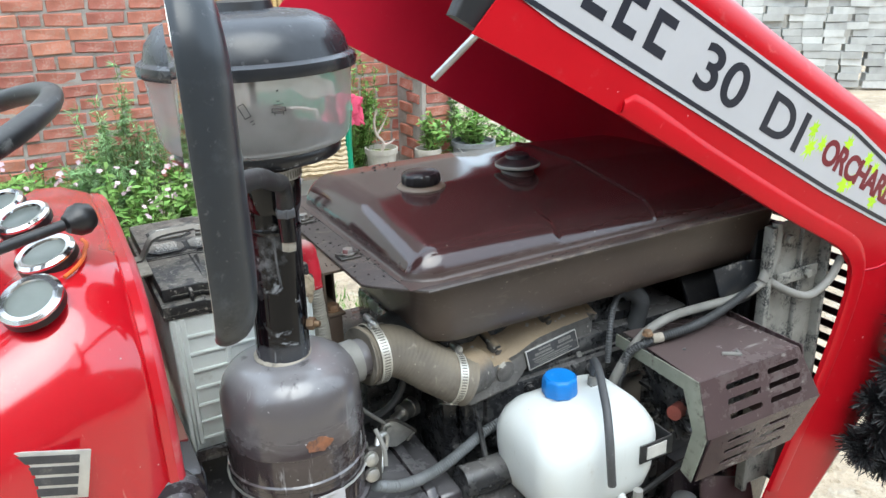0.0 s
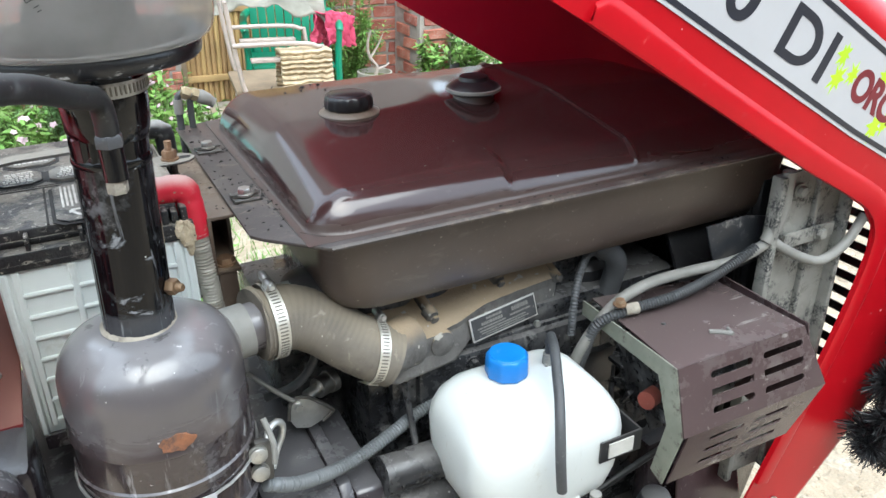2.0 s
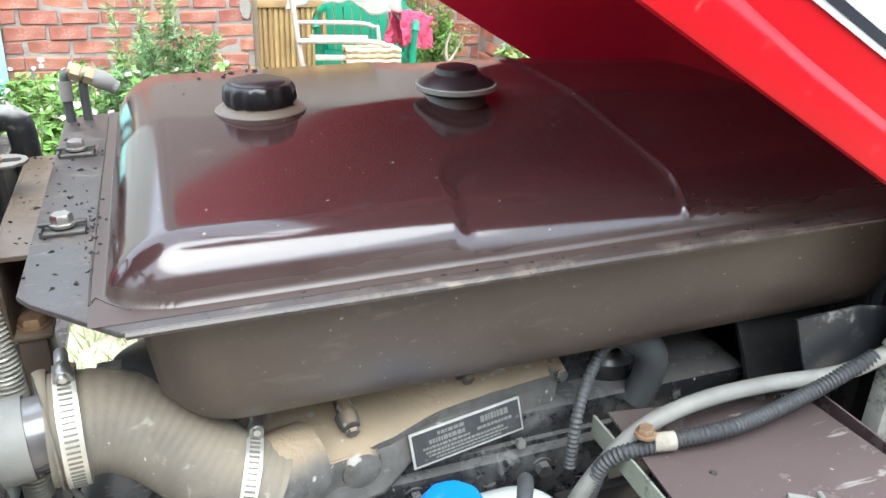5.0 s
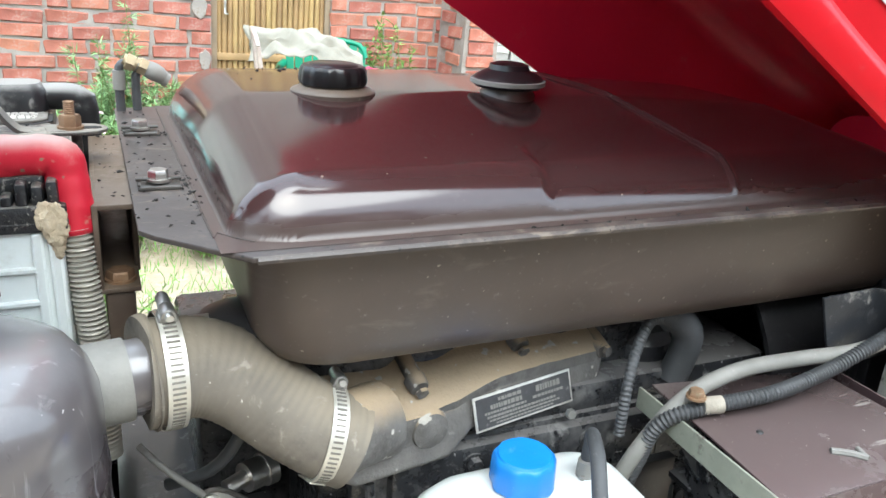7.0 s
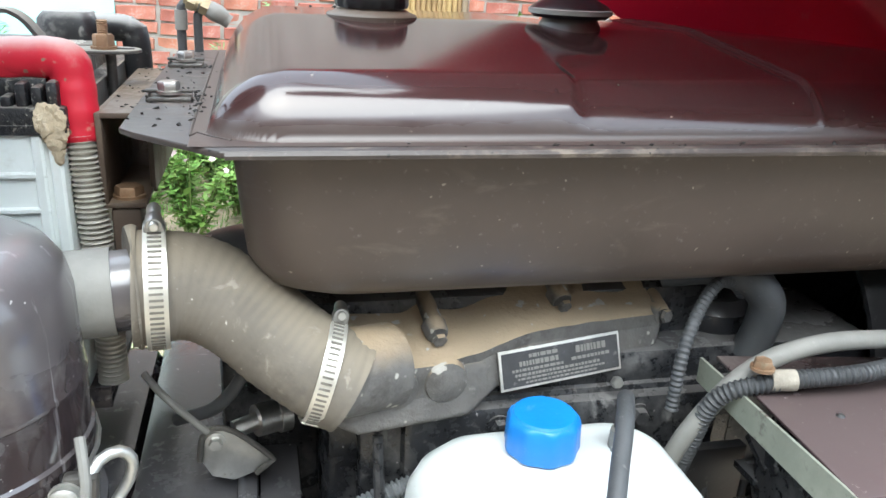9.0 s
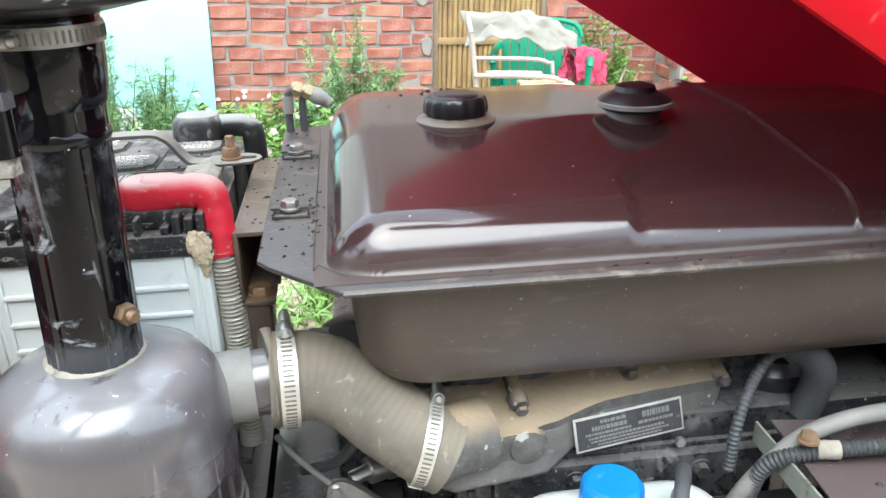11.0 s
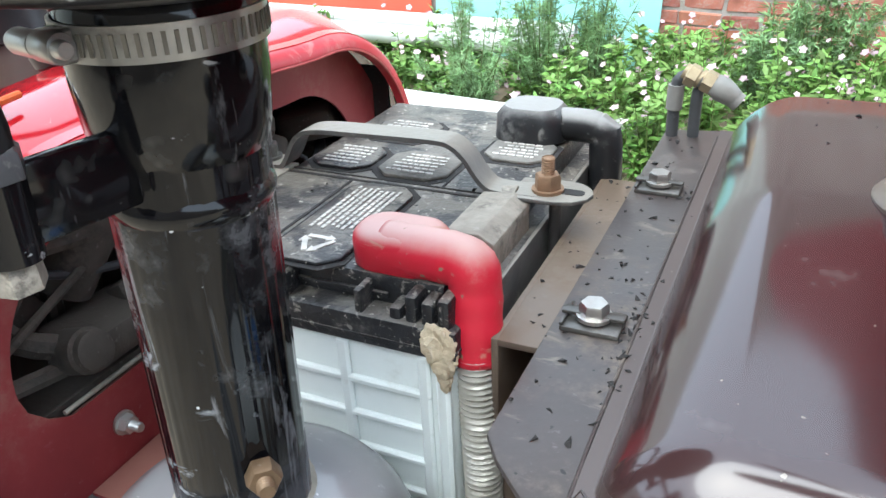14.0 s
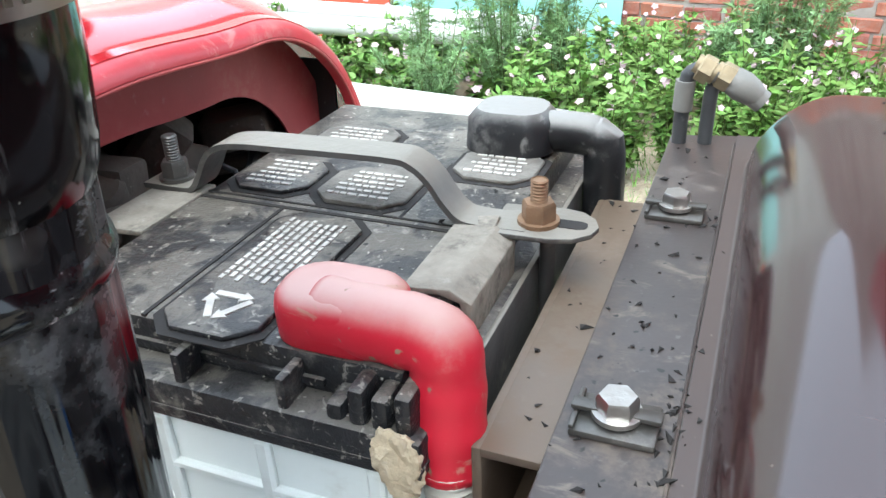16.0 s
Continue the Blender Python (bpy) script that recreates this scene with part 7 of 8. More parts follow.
lamp = part("head_lamp", moved(lathe([(0, -0.09), (0.03, -0.088), (0.06, -0.072), (0.08, -0.045), (0.088, -0.01), (0.09, 0.01), (0.085, 0.016), (0, 0.02)], 40, False), aim((1.385, 0.555, 0.845), (1, -0.1, -0.1)) @ Matrix.Scale(1.06, 4)), LAMP_BLACK, tractor, "glossy black round head lamp")
part("lamp_nut", moved(hexagon(0.012, 0, 0.02), aim((1.345, 0.56, 0.765), (0, 0, -1))), ZINC, lamp)


def tuft_mesh(radius, count, seed):
    """One puff of tinsel: flat bristles that spread from a knot and droop at their tips."""
    rng = random.Random(seed)
    bm = bmesh.new()
    for k in range(count):
        d = Vector((rng.gauss(0, 1), rng.gauss(0, 1), rng.gauss(0, 1))).normalized()
        L = radius * rng.uniform(0.75, 1.05)
        w = d.orthogonal().normalized()
        w = (w * math.cos(k) + d.cross(w) * math.sin(k)) * 0.0008
        sag = Vector((rng.gauss(0, 0.28), rng.gauss(0, 0.28), rng.gauss(-0.15, 0.25))) * L
        row = []
        for t, wide in ((0, 1.0), (0.4, 1.0), (0.75, 1.0), (1.0, 0.8)):
            c = d * L * t + sag * t * t
            row.append((bm.verts.new(c - w * wide), bm.verts.new(c + w * wide)))
        for a, b in zip(row, row[1:]):
            bm.faces.new((a[0], a[1], b[1], b[0]))
    return bm


tin = thing("tinsel_garland", "bushy black tinsel garland hanging from the head lamp", "garland", SLOPE)
rng = random.Random(12)
GARLAND = curve_points([(1.29, 0, 0.94), (1.25, 0, 0.90), (1.25, 0, 0.84), (1.225, 0, 0.79), (1.225, 0, 0.73), (1.185, 0, 0.69)], 0.010) + curve_points([(1.265, 0, 0.83), (1.285, 0, 0.76), (1.31, 0, 0.70), (1.325, 0, 0.655), (1.27, 0, 0.625), (1.215, 0, 0.645), (1.17, 0, 0.67)], 0.010) + curve_points([(1.31, 0, 0.93), (1.295, 0, 0.86), (1.27, 0, 0.80), (1.26, 0, 0.74), (1.27, 0, 0.68)], 0.012)
puffs = [tuft_mesh(0.026, 900, 30 + k) for k in range(4)]
first = []
for k, p in enumerate(GARLAND):
    m = pose(p.x + rng.gauss(0, 0.016), 0.622 + rng.uniform(-0.02, 0.02), p.z + rng.gauss(0, 0.012), rng.uniform(-25, 25), rng.uniform(-25, 25), rng.uniform(0, 360)) @ Matrix.Diagonal((*[rng.uniform(0.8, 1.15)] * 3, 1))
    if k < 4:
        first.append(part("tuft", puffs[k], TINSEL, tin, "", m))
    else:
        again(first[k % 4], m)
part("cord", tube([(1.32, 0.61, 0.93), (1.25, 0.615, 0.90), (1.24, 0.62, 0.82), (1.23, 0.62, 0.74), (1.20, 0.62, 0.68)], 0.004, 8), TINSEL, tin)

# ---- battery ----
battery = thing("battery", "dusty battery with a white ribbed case and black lid", "battery", SLOPE)
BX0, BX1, BY0, BY1 = 0.141, 0.316, 0.853, 1.135
part("case", box(BX0, BX1, BY0, BY1, 0.895, 1.083, 0.006), BATTERY_WHITE, battery, "milky white ribbed plastic case")


def case_ribs():
    out = bmesh.new()
    for k in range(7):
        z = 0.91 + 0.0235 * k
        out = join(out, box(BX0 + 0.012, BX1 - 0.012, BY0 - 0.003, BY0 + 0.002, z, z + 0.0045, 0.0012, 1), box(BX1 - 0.002, BX1 + 0.003, BY0 + 0.012, BY1 - 0.012, z, z + 0.0045, 0.0012, 1))
    for k in range(4):
        x = BX0 + 0.012 + (BX1 - BX0 - 0.031) * k / 3
        out = join(out, box(x, x + 0.007, BY0 - 0.0032, BY0 + 0.002, 0.905, 1.079, 0.0015, 1))
    for x in (BX0 + 0.001, BX1 - 0.009):
        out = join(out, box(x, x + 0.008, BY0 - 0.0035, BY0 + 0.002, 0.897, 1.0795, 0.002, 1))
    return out


part("case_ribs", case_ribs(), BATTERY_WHITE, battery)
lid = part("lid", box(BX0 - 0.004, BX1 + 0.004, BY0 - 0.004, BY1 + 0.004, 1.0795, 1.0975, 0.002), BATTERY_BLACK, battery, "black lid grey with dust")
part("lid_top", box(BX0, BX1 - 0.008, BY0 + 0.012, BY1, 1.092, 1.1137, 0.003), BATTERY_BLACK, lid)
part("lid_bead", box(BX0 - 0.0045, BX1 + 0.0045, BY0 - 0.0045, BY1 + 0.0045, 1.0845, 1.0865, 0.0008), BATTERY_BLACK, lid)
for k in range(3):
    part("lid_rib", box(BX0 + 0.03 + 0.046 * k, BX0 + 0.034 + 0.046 * k, BY0 - 0.002, BY0 + 0.0145, 1.088, 1.1105, 0.001), BATTERY_BLACK, lid)
part("lid_lip", box(BX0 + 0.01, BX1 - 0.04, BY0 + 0.010, BY0 + 0.015, 1.1, 1.104, 0.001), BATTERY_BLACK, lid)
for k, h in enumerate((1.104, 1.112, 1.110, 1.113)):
    part("lid_post", box(BX1 - 0.034 + 0.009 * k, BX1 - 0.027 + 0.009 * k, BY0 - 0.001, BY0 + 0.016, 1.090, h, 0.0025), BATTERY_BLACK, lid)
PANEL = material("pale_dusty_panel", (0.15, 0.14, 0.122), 0.75, vary=0.3, scale=60, bump=0.4, fine=240, dirt=(0.05, 0.047, 0.043), dirt_at=(0.46, 0.6), dirt_scale=30)
EMBOSS = material("dusty_embossing", (0.44, 0.42, 0.385), 0.8, vary=0.3, scale=60, bump=0.2)
for x0, x1, y0, y1, nm in ((0.201, 0.246, 0.860, 0.966, BATTERY_BLACK), (0.148, 0.194, 0.984, 1.028, BATTERY_BLACK), (0.201, 0.252, 0.982, 1.028, LABEL_GREY), (0.16, 0.21, 1.045, 1.09, LABEL_GREY), (0.259, 0.305, 1.03, 1.074, LABEL_GREY)):
    c = 0.010
    pl = part("vent_panel", prism([(x0 + c, y0), (x1 - c, y0), (x1, y0 + c), (x1, y1 - c), (x1 - c, y1), (x0 + c, y1), (x0, y1 - c), (x0, y0 + c)], "z", 1.1136, 1.1165, 0.0012), PANEL if nm is LABEL_GREY else BATTERY_BLACK, battery, "raised octagonal vent panel")
    part("panel_groove", prism([(x0 + c - 0.003, y0 - 0.0035), (x1 - c + 0.003, y0 - 0.0035), (x1 + 0.0035, y0 + c - 0.003), (x1 + 0.0035, y1 - c + 0.003), (x1 - c + 0.003, y1 + 0.0035), (x0 + c - 0.003, y1 + 0.0035), (x0 - 0.0035, y1 - c + 0.003), (x0 - 0.0035, y0 + c - 0.003)], "z", 1.1134, 1.1141), SLOT_DARK, pl)
    rr = random.Random(int(x0 * 1000))
    long = y1 - y0 > 0.08
    # lines of print run along the long panel and across the short ones
    u0, u1 = (y0 + 0.036, y1 - 0.009) if long else (x0 + 0.007, x1 - 0.008)
    v, v1 = (x0 + 0.007, x1 - 0.008) if long else (y0 + 0.007, y1 - 0.008)
    while v < v1:
        u = u0 + rr.uniform(0, 0.006)
        words = bmesh.new()
        while u < u1 - 0.002:
            w = rr.uniform(0.002, 0.006)
            e = min(u + w, u1)
            words = join(words, box(v, v + 0.0020, u, e, 1.1163, 1.1171, 0) if long else box(u, e, v, v + 0.0024, 1.1163, 1.1171, 0))
            u += w + 0.0012
        tagged(part("embossed_line", words, EMBOSS, pl), "unreadable raised line", kind="stuff")
        v += 0.0040 if long else 0.0056
for k in range(3):
    arrow = prism([(-0.0085, 0.0046), (0.004, 0.0046), (0.004, 0.0026), (0.0095, 0.0062), (0.004, 0.0098), (0.004, 0.0078), (-0.0085, 0.0078)], "z", 0, 0.0008)
    part("embossed_arrow", moved(arrow, pose(0.2235, 0.880, 1.1163, 0, 0, 120 * k)), EMBOSS, battery, "embossed recycling arrow")
for gx0, gx1, gy0, gy1 in ((0.143, 0.292, 0.9700, 0.9725), (0.143, 0.305, 0.9765, 0.978), (0.1925, 0.1945, 0.866, 0.970), (0.2545, 0.256, 0.978, 1.05)):
    part("lid_groove", box(gx0, gx1, gy0, gy1, 1.1130, 1.1142, 0.0), SLOT_DARK, battery)
part("terminal_boot", join(moved(loft([(0, 0.250, 0.293, 0.870, 0.897, 0.012), (0.004, 0.2452, 0.2965, 0.8652, 0.9015, 0.016), (0.0160, 0.2445, 0.297, 0.865, 0.902, 0.0165), (0.0197, 0.2452, 0.2963, 0.8657, 0.9013, 0.016), (0.0225, 0.2473, 0.2942, 0.8678, 0.8992, 0.0145), (0.0241, 0.2505, 0.291, 0.871, 0.896, 0.0115), (0.0248, 0.2545, 0.287, 0.875, 0.892, 0.008), (0.0251, 0.262, 0.280, 0.880, 0.887, 0.003)], 7), pose(0.005, 0, 1.1105)),
                                      tube([(0.270, 0.8790, 1.1232), (0.298, 0.8765, 1.1240), (0.3100, 0.8752, 1.1245), (0.3165, 0.8745, 1.1235), (0.3202, 0.874, 1.1190), (0.3212, 0.8732, 1.109), (0.3228, 0.869, 1.090), (0.324, 0.8655, 1.072)], lambda t: 0.0138 - 0.0026 * max(0.0, t - 0.8) / 0.2 + 0.0003 * math.sin(t * 40), 24, 0.003)), RED_RUBBER, battery, "soft red rubber terminal boot", sharp=2.2)
part("armoured_cable", tube([(0.324, 0.865, 1.078), (0.3265, 0.862, 1.03), (0.330, 0.858, 0.96), (0.330, 0.855, 0.90)], 0.0094, 16, ribs=0.0014, pitch=0.0036), ARMOUR, battery, "spring-armoured cable")
rng = random.Random(3)
DRIED = material("dried_mud", MUD, 0.95, vary=0.3, scale=60, bump=1.0)
for x, z, r in ((0.003, 0.0, 0.0095), (0.006, -0.007, 0.0085), (-0.001, 0.005, 0.0075), (0.006, 0.006, 0.0075), (0.007, -0.014, 0.0065), (0.0085, -0.020, 0.005), (0.009, -0.026, 0.004)):
    blob = bmesh.new()
    bmesh.ops.create_icosphere(blob, subdivisions=3, radius=r)
    for v in blob.verts:
        v.co *= 1 + 0.4 * noise.noise(v.co * 160 + Vector((x, z, r)) * 900) + 0.3 * noise.noise(v.co * 420)
        v.co = Vector((v.co.x + x, v.co.y * 0.55, v.co.z * 1.25 + z))
    part("mud_lump", moved(blob, pose(0.3075, 0.850, 1.087, 0, 4, 0) @ Matrix.Scale(0.85, 4)), DRIED, battery, "lump of dried mud")
part("black_boot", join(moved(loft([(0, 0.254, 0.298, 1.066, 1.104, 0.014), (0.003, 0.25, 0.302, 1.062, 1.108, 0.017), (0.020, 0.251, 0.301, 1.063, 1.107, 0.017), (0.026, 0.256, 0.296, 1.068, 1.102, 0.013)]), pose(0.004, 0, 1.1135)),
                        tube([(0.294, 1.085, 1.126), (0.316, 1.085, 1.1265), (0.328, 1.085, 1.1245), (0.3335, 1.085, 1.116), (0.335, 1.085, 1.04)], 0.0118, 18, 0.003)), BOOT, battery, "black rubber terminal boot")
clamp = thing("battery_clamp", "dusty bent steel strap with two studs across the battery lid", "clamp", SLOPE)


def strap_mesh(line, w, t):
    """A flat bar bent along a line in the xz plane."""
    bm = bmesh.new()
    line = [tuple(q) for q in curve_points(line, 0.003)]
    rows = []
    for i, p in enumerate(line):
        p = Vector(p)
        d = (Vector(line[min(i + 1, len(line) - 1)]) - Vector(line[max(i - 1, 0)])).normalized()
        n = Vector((-d.z, 0, d.x))
        rows.append([bm.verts.new(p + q) for q in (Vector((0, -w / 2, 0)), Vector((0, w / 2, 0)), Vector((0, w / 2, 0)) + n * t, Vector((0, -w / 2, 0)) + n * t)])
    for a, b in zip(rows, rows[1:]):
        for k in range(4):
            bm.faces.new((a[k], a[(k + 1) % 4], b[(k + 1) % 4], b[k]))
    bm.faces.new(rows[0])
    bm.faces.new(rows[-1][::-1])
    return soften(bm, 0.0008, 1)


part("handle_bar", strap_mesh([(x, 0.981, z) for x, z in ((0.105, 1.1135), (0.131, 1.1135), (0.138, 1.1155), (0.144, 1.124), (0.149, 1.133), (0.156, 1.1395), (0.170, 1.1425), (0.20, 1.1435), (0.252, 1.1445), (0.264, 1.1425), (0.272, 1.136), (0.279, 1.126), (0.2865, 1.1185), (0.296, 1.1165), (0.320, 1.1165))], 0.0195, 0.003), STRAP, clamp, "bent strap")
EAR = pose(0.003, -0.009, 0.0102)
part("slotted_ear", moved(prism([(0.30, 0.976), (0.328, 0.977), (0.339, 0.980), (0.346, 0.987), (0.348, 0.995), (0.345, 1.003), (0.338, 1.009), (0.328, 1.011), (0.30, 1.008)], "z", 1.1062, 1.109, 0.0008), EAR), STRAP, clamp)
# no hole is cut: a dark plate on the ear paints the slot's shade
part("ear_slot", moved(prism([(0.329, 0.9895), (0.340, 0.9895), (0.3425, 0.991), (0.343, 0.9935), (0.3425, 0.996), (0.340, 0.9975), (0.329, 0.9975)], "z", 1.1086, 1.1094), EAR), SLOT_DARK, clamp, "dark patch standing in for the shade in the ear's slot")
part("hook_rod", tube([(0.327, 0.988, 1.115), (0.327, 0.988, 1.05), (0.326, 0.988, 0.93)], 0.004, 10), STRAP, clamp, "dark tie rod under the ear")
stud = part("stud", moved(bolt_mesh(0.014, 0.009, 0.0098, 0.021, 0.0042), pose(0.3235, 0.983, 1.1192)), RUSTY, clamp, "rusty threaded stud and nut")
part("stud", moved(bolt_mesh(0.013, 0.009, 0.0095, 0.025, 0.0042), pose(0.119, 0.982, 1.1165)), TAB, clamp, "plated threaded stud and nut")
part("edge_clip", moved(prism([(0.284, 1.1045), (0.300, 1.1065), (0.309, 1.104), (0.310, 1.085), (0.3135, 1.084), (0.314, 1.1045), (0.305, 1.1098), (0.284, 1.1078)], "y", 0.912, 0.972, 0.0008), pose(0.002, 0, 0.0105)), CLIP, clamp, "pale dusty folded edge clip")
part("clip_flap", moved(box(-0.010, 0.010, -0.012, 0.012, 0, 0.0022, 0.0009), pose(0.297, 0.969, 1.1168, 4, -9, 3)), CLIP, clamp, "dusty folded flap")
part("edge_clip", prism([(0.108, 1.110), (0.142, 1.1115), (0.142, 1.1145), (0.108, 1.113)], "y", 0.925, 0.985, 0.0008), CLIP, clamp, "pale dusty edge clip")
part("side_plate", box(0.3195, 0.3225, 0.89, 1.12, 0.99, 1.098, 0.001), STRAP, clamp, "dark dusty hold-down plate beside the battery")
part("tray", join(box(0.145, 0.330, 0.845, 1.15, 0.885, 0.893, 0.002), box(0.145, 0.330, 0.842, 0.845, 0.885, 0.902, 0.001)), GEARBOX, tractor, "steel battery tray")

# for the added wall out of view that the glossy paint reflects
SCREEN_BROWN = material("earth_brown_plaster", (0.20, 0.17, 0.14), 0.95, vary=0.2, scale=2.0, bump=0.3, fine=20)

# ---- flower bed, plants ----
def leaf_quad(bm, p, d, n, length, width):
    side = d.cross(n).normalized() * width / 2
    a, b, c, e = p, p + d * length * 0.45 + side + n * 0.06 * length, p + d * length, p + d * length * 0.45 - side + n * 0.06 * length
    vs = [bm.verts.new(q) for q in (a, b, c, e)]
    bm.faces.new(vs[:3])
    bm.faces.new((vs[0], vs[2], vs[3]))


def bush(name, label, centre, spread, height, stems, leaves, seed, leaf=(0.05, 0.02), flowers=0, mat=None, feathery=False, category="flowering plant", group=""):
    """Branching stems with many small leaves, and five-petalled flowers at the tips."""
    rng = random.Random(seed)
    ob = thing(name, label, category, Matrix.Translation(centre), group)
    wood, green, blooms = bmesh.new(), bmesh.new(), bmesh.new()
    tips = []
    for s in range(stems):
        a = rng.uniform(0, 2 * math.pi)
        lean = rng.uniform(0.1, 1.0)
        top = Vector((spread * lean * math.cos(a), spread * lean * math.sin(a), height * rng.uniform(0.6, 1.0) * (1.1 - 0.45 * lean)))
        base = Vector((top.x * 0.25, top.y * 0.25, 0))
        line = curve_points([base, base.lerp(top, 0.5) + Vector((rng.gauss(0, 0.02), rng.gauss(0, 0.02), 0.05 * height)), top], 0.05)
        wood = join(wood, tube(line, lambda t: 0.005 * (1.1 - 0.8 * t), 5, rough=True, close=False))
        per = leaves // stems
        for k in range(per):
            t = 0.15 + 0.85 * (k + rng.random()) / per
            p = line[min(len(line) - 1, int(t * (len(line) - 1)))] + Vector((rng.gauss(0, 0.012), rng.gauss(0, 0.012), rng.gauss(0, 0.012)))
            d = Vector((rng.gauss(0, 1), rng.gauss(0, 1), rng.uniform(-0.3, 0.7))).normalized()
            n = (Vector((0, 0, 1)) + Vector((rng.gauss(0, 0.3), rng.gauss(0, 0.3), 0))).normalized()
            L = leaf[0] * rng.uniform(0.6, 1.25)
            if feathery:
                for q in range(4):
                    dd = (d + Vector((rng.gauss(0, 0.5), rng.gauss(0, 0.5), rng.gauss(0, 0.4)))).normalized()
                    leaf_quad(green, p, dd, n, L, leaf[1])
            else:
                leaf_quad(green, p, d, n, L, leaf[1] * rng.uniform(0.8, 1.2))
        tips.append(top)
    for k in range(flowers):
        p = rng.choice(tips) + Vector((rng.gauss(0, spread * 0.22), rng.gauss(0, spread * 0.22), rng.gauss(0.0, 0.03)))
        n = (Vector((0, -0.5, 0.7)) + Vector((rng.gauss(0, 0.4), rng.gauss(0, 0.3), 0))).normalized()
        u = n.orthogonal().normalized()
        v = n.cross(u)
        r = rng.uniform(0.013, 0.024)
        for q in range(5):
            a = 2 * math.pi * q / 5
            leaf_quad(blooms, p, u * math.cos(a) + v * math.sin(a), n, r, r * 0.95)
    part("stem", wood, STEM, ob)
    part("foliage", green, mat or LEAF, ob)
    if flowers:
        part("blossom", blooms, PETAL, ob, "small pinkish-white five-petalled flowers")
    return ob


rng = random.Random(21)
spots = []
for i in range(15):
    for j in range(4):
        x = -2.2 + 0.24 * i + rng.uniform(-0.08, 0.08) + 0.1 * (j % 2)
        y = 3.75 + 0.42 * j + rng.uniform(-0.1, 0.1)
        if x > 1.08 - 0.1 * j or (x < -0.7 and y < 4.1):
            continue
        spots.append((x, y))
for k, (x, y) in enumerate(spots):
    bush("periwinkle_plant", "leafy green flowering plant with small pinkish-white blooms in the bed", (x, y, 0.0), 0.20, rng.uniform(0.36, 0.54) * (0.8 if x < -0.7 else 1.0 if x < -0.1 or y > 4.7 else 1.18), 13, 560, 100 + k, (0.062, 0.027), rng.randint(4, 7), LEAF, group="flower bed plants")
bush("marigold_plant", "tall feathery green plant against the brick wall", (0.50, 4.75, 0), 0.26, 1.0, 24, 1300, 11, (0.055, 0.0085), 0, LEAF_DARK, True, "plant")
bush("marigold_plant", "feathery green plant beside the tall one", (0.27, 4.55, 0), 0.24, 0.78, 20, 1000, 19, (0.055, 0.008), 0, LEAF_DARK, True, "plant")
bush("marigold_plant", "feathery green plant before the turquoise board", (-0.50, 4.35, 0), 0.26, 0.78, 26, 1500, 18, (0.05, 0.0055), 0, LEAF_DARK, True, "plant")
bush("marigold_plant", "tall feathery green plant among the flowers", (-0.72, 4.3, 0), 0.32, 0.86, 28, 1600, 12, (0.055, 0.0055), 0, LEAF_DARK, True, "plant")
bush("marigold_plant", "feathery blue-green plant beside the white pipes", (-1.0, 3.95, 0), 0.30, 0.72, 24, 1300, 13, (0.05, 0.0055), 0, LEAF_DARK, True, "plant")
bush("shrub", "bushy bright green shrub behind the chairs", (2.0, 5.1, 0), 0.34, 1.0, 26, 1300, 14, (0.05, 0.012), 0, LEAF, True, "shrub")
bush("shrub", "broad-leaved green shrub beside the brick pier", (2.75, 5.0, 0), 0.36, 0.74, 20, 800, 15, (0.075, 0.034), 3, LEAF, False, "shrub")
bush("shrub", "broad-leaved green shrub behind the pots", (3.25, 5.0, 0), 0.36, 0.62, 20, 700, 16, (0.07, 0.03), 0, LEAF, False, "shrub")
bush("weed_clump", "green leafy weeds under the tractor's far side", (0.3, 2.9, 0), 0.5, 0.26, 30, 700, 17, (0.06, 0.012), 0, LEAF, False, "weeds")


def grass_patch():
    rng = random.Random(33)
    bm = bmesh.new()
    for k in range(9000):
        x, y = rng.uniform(-2.6, 1.2), rng.uniform(2.3, 4.6)
        p = Vector((x, y, 0.0))
        d = Vector((rng.gauss(0, 0.4), rng.gauss(0, 0.4), 1)).normalized()
        L = rng.uniform(0.03, 0.09)
        s = Vector((rng.gauss(0, 1), rng.gauss(0, 1), 0)).normalized() * 0.003
        bm.faces.new([bm.verts.new(q) for q in (p - s, p + s, p + d * L)])
    return finish("grass", bm, LEAF)


tagged(grass_patch(), "short bright grass along the flower bed", "grass", kind="stuff")

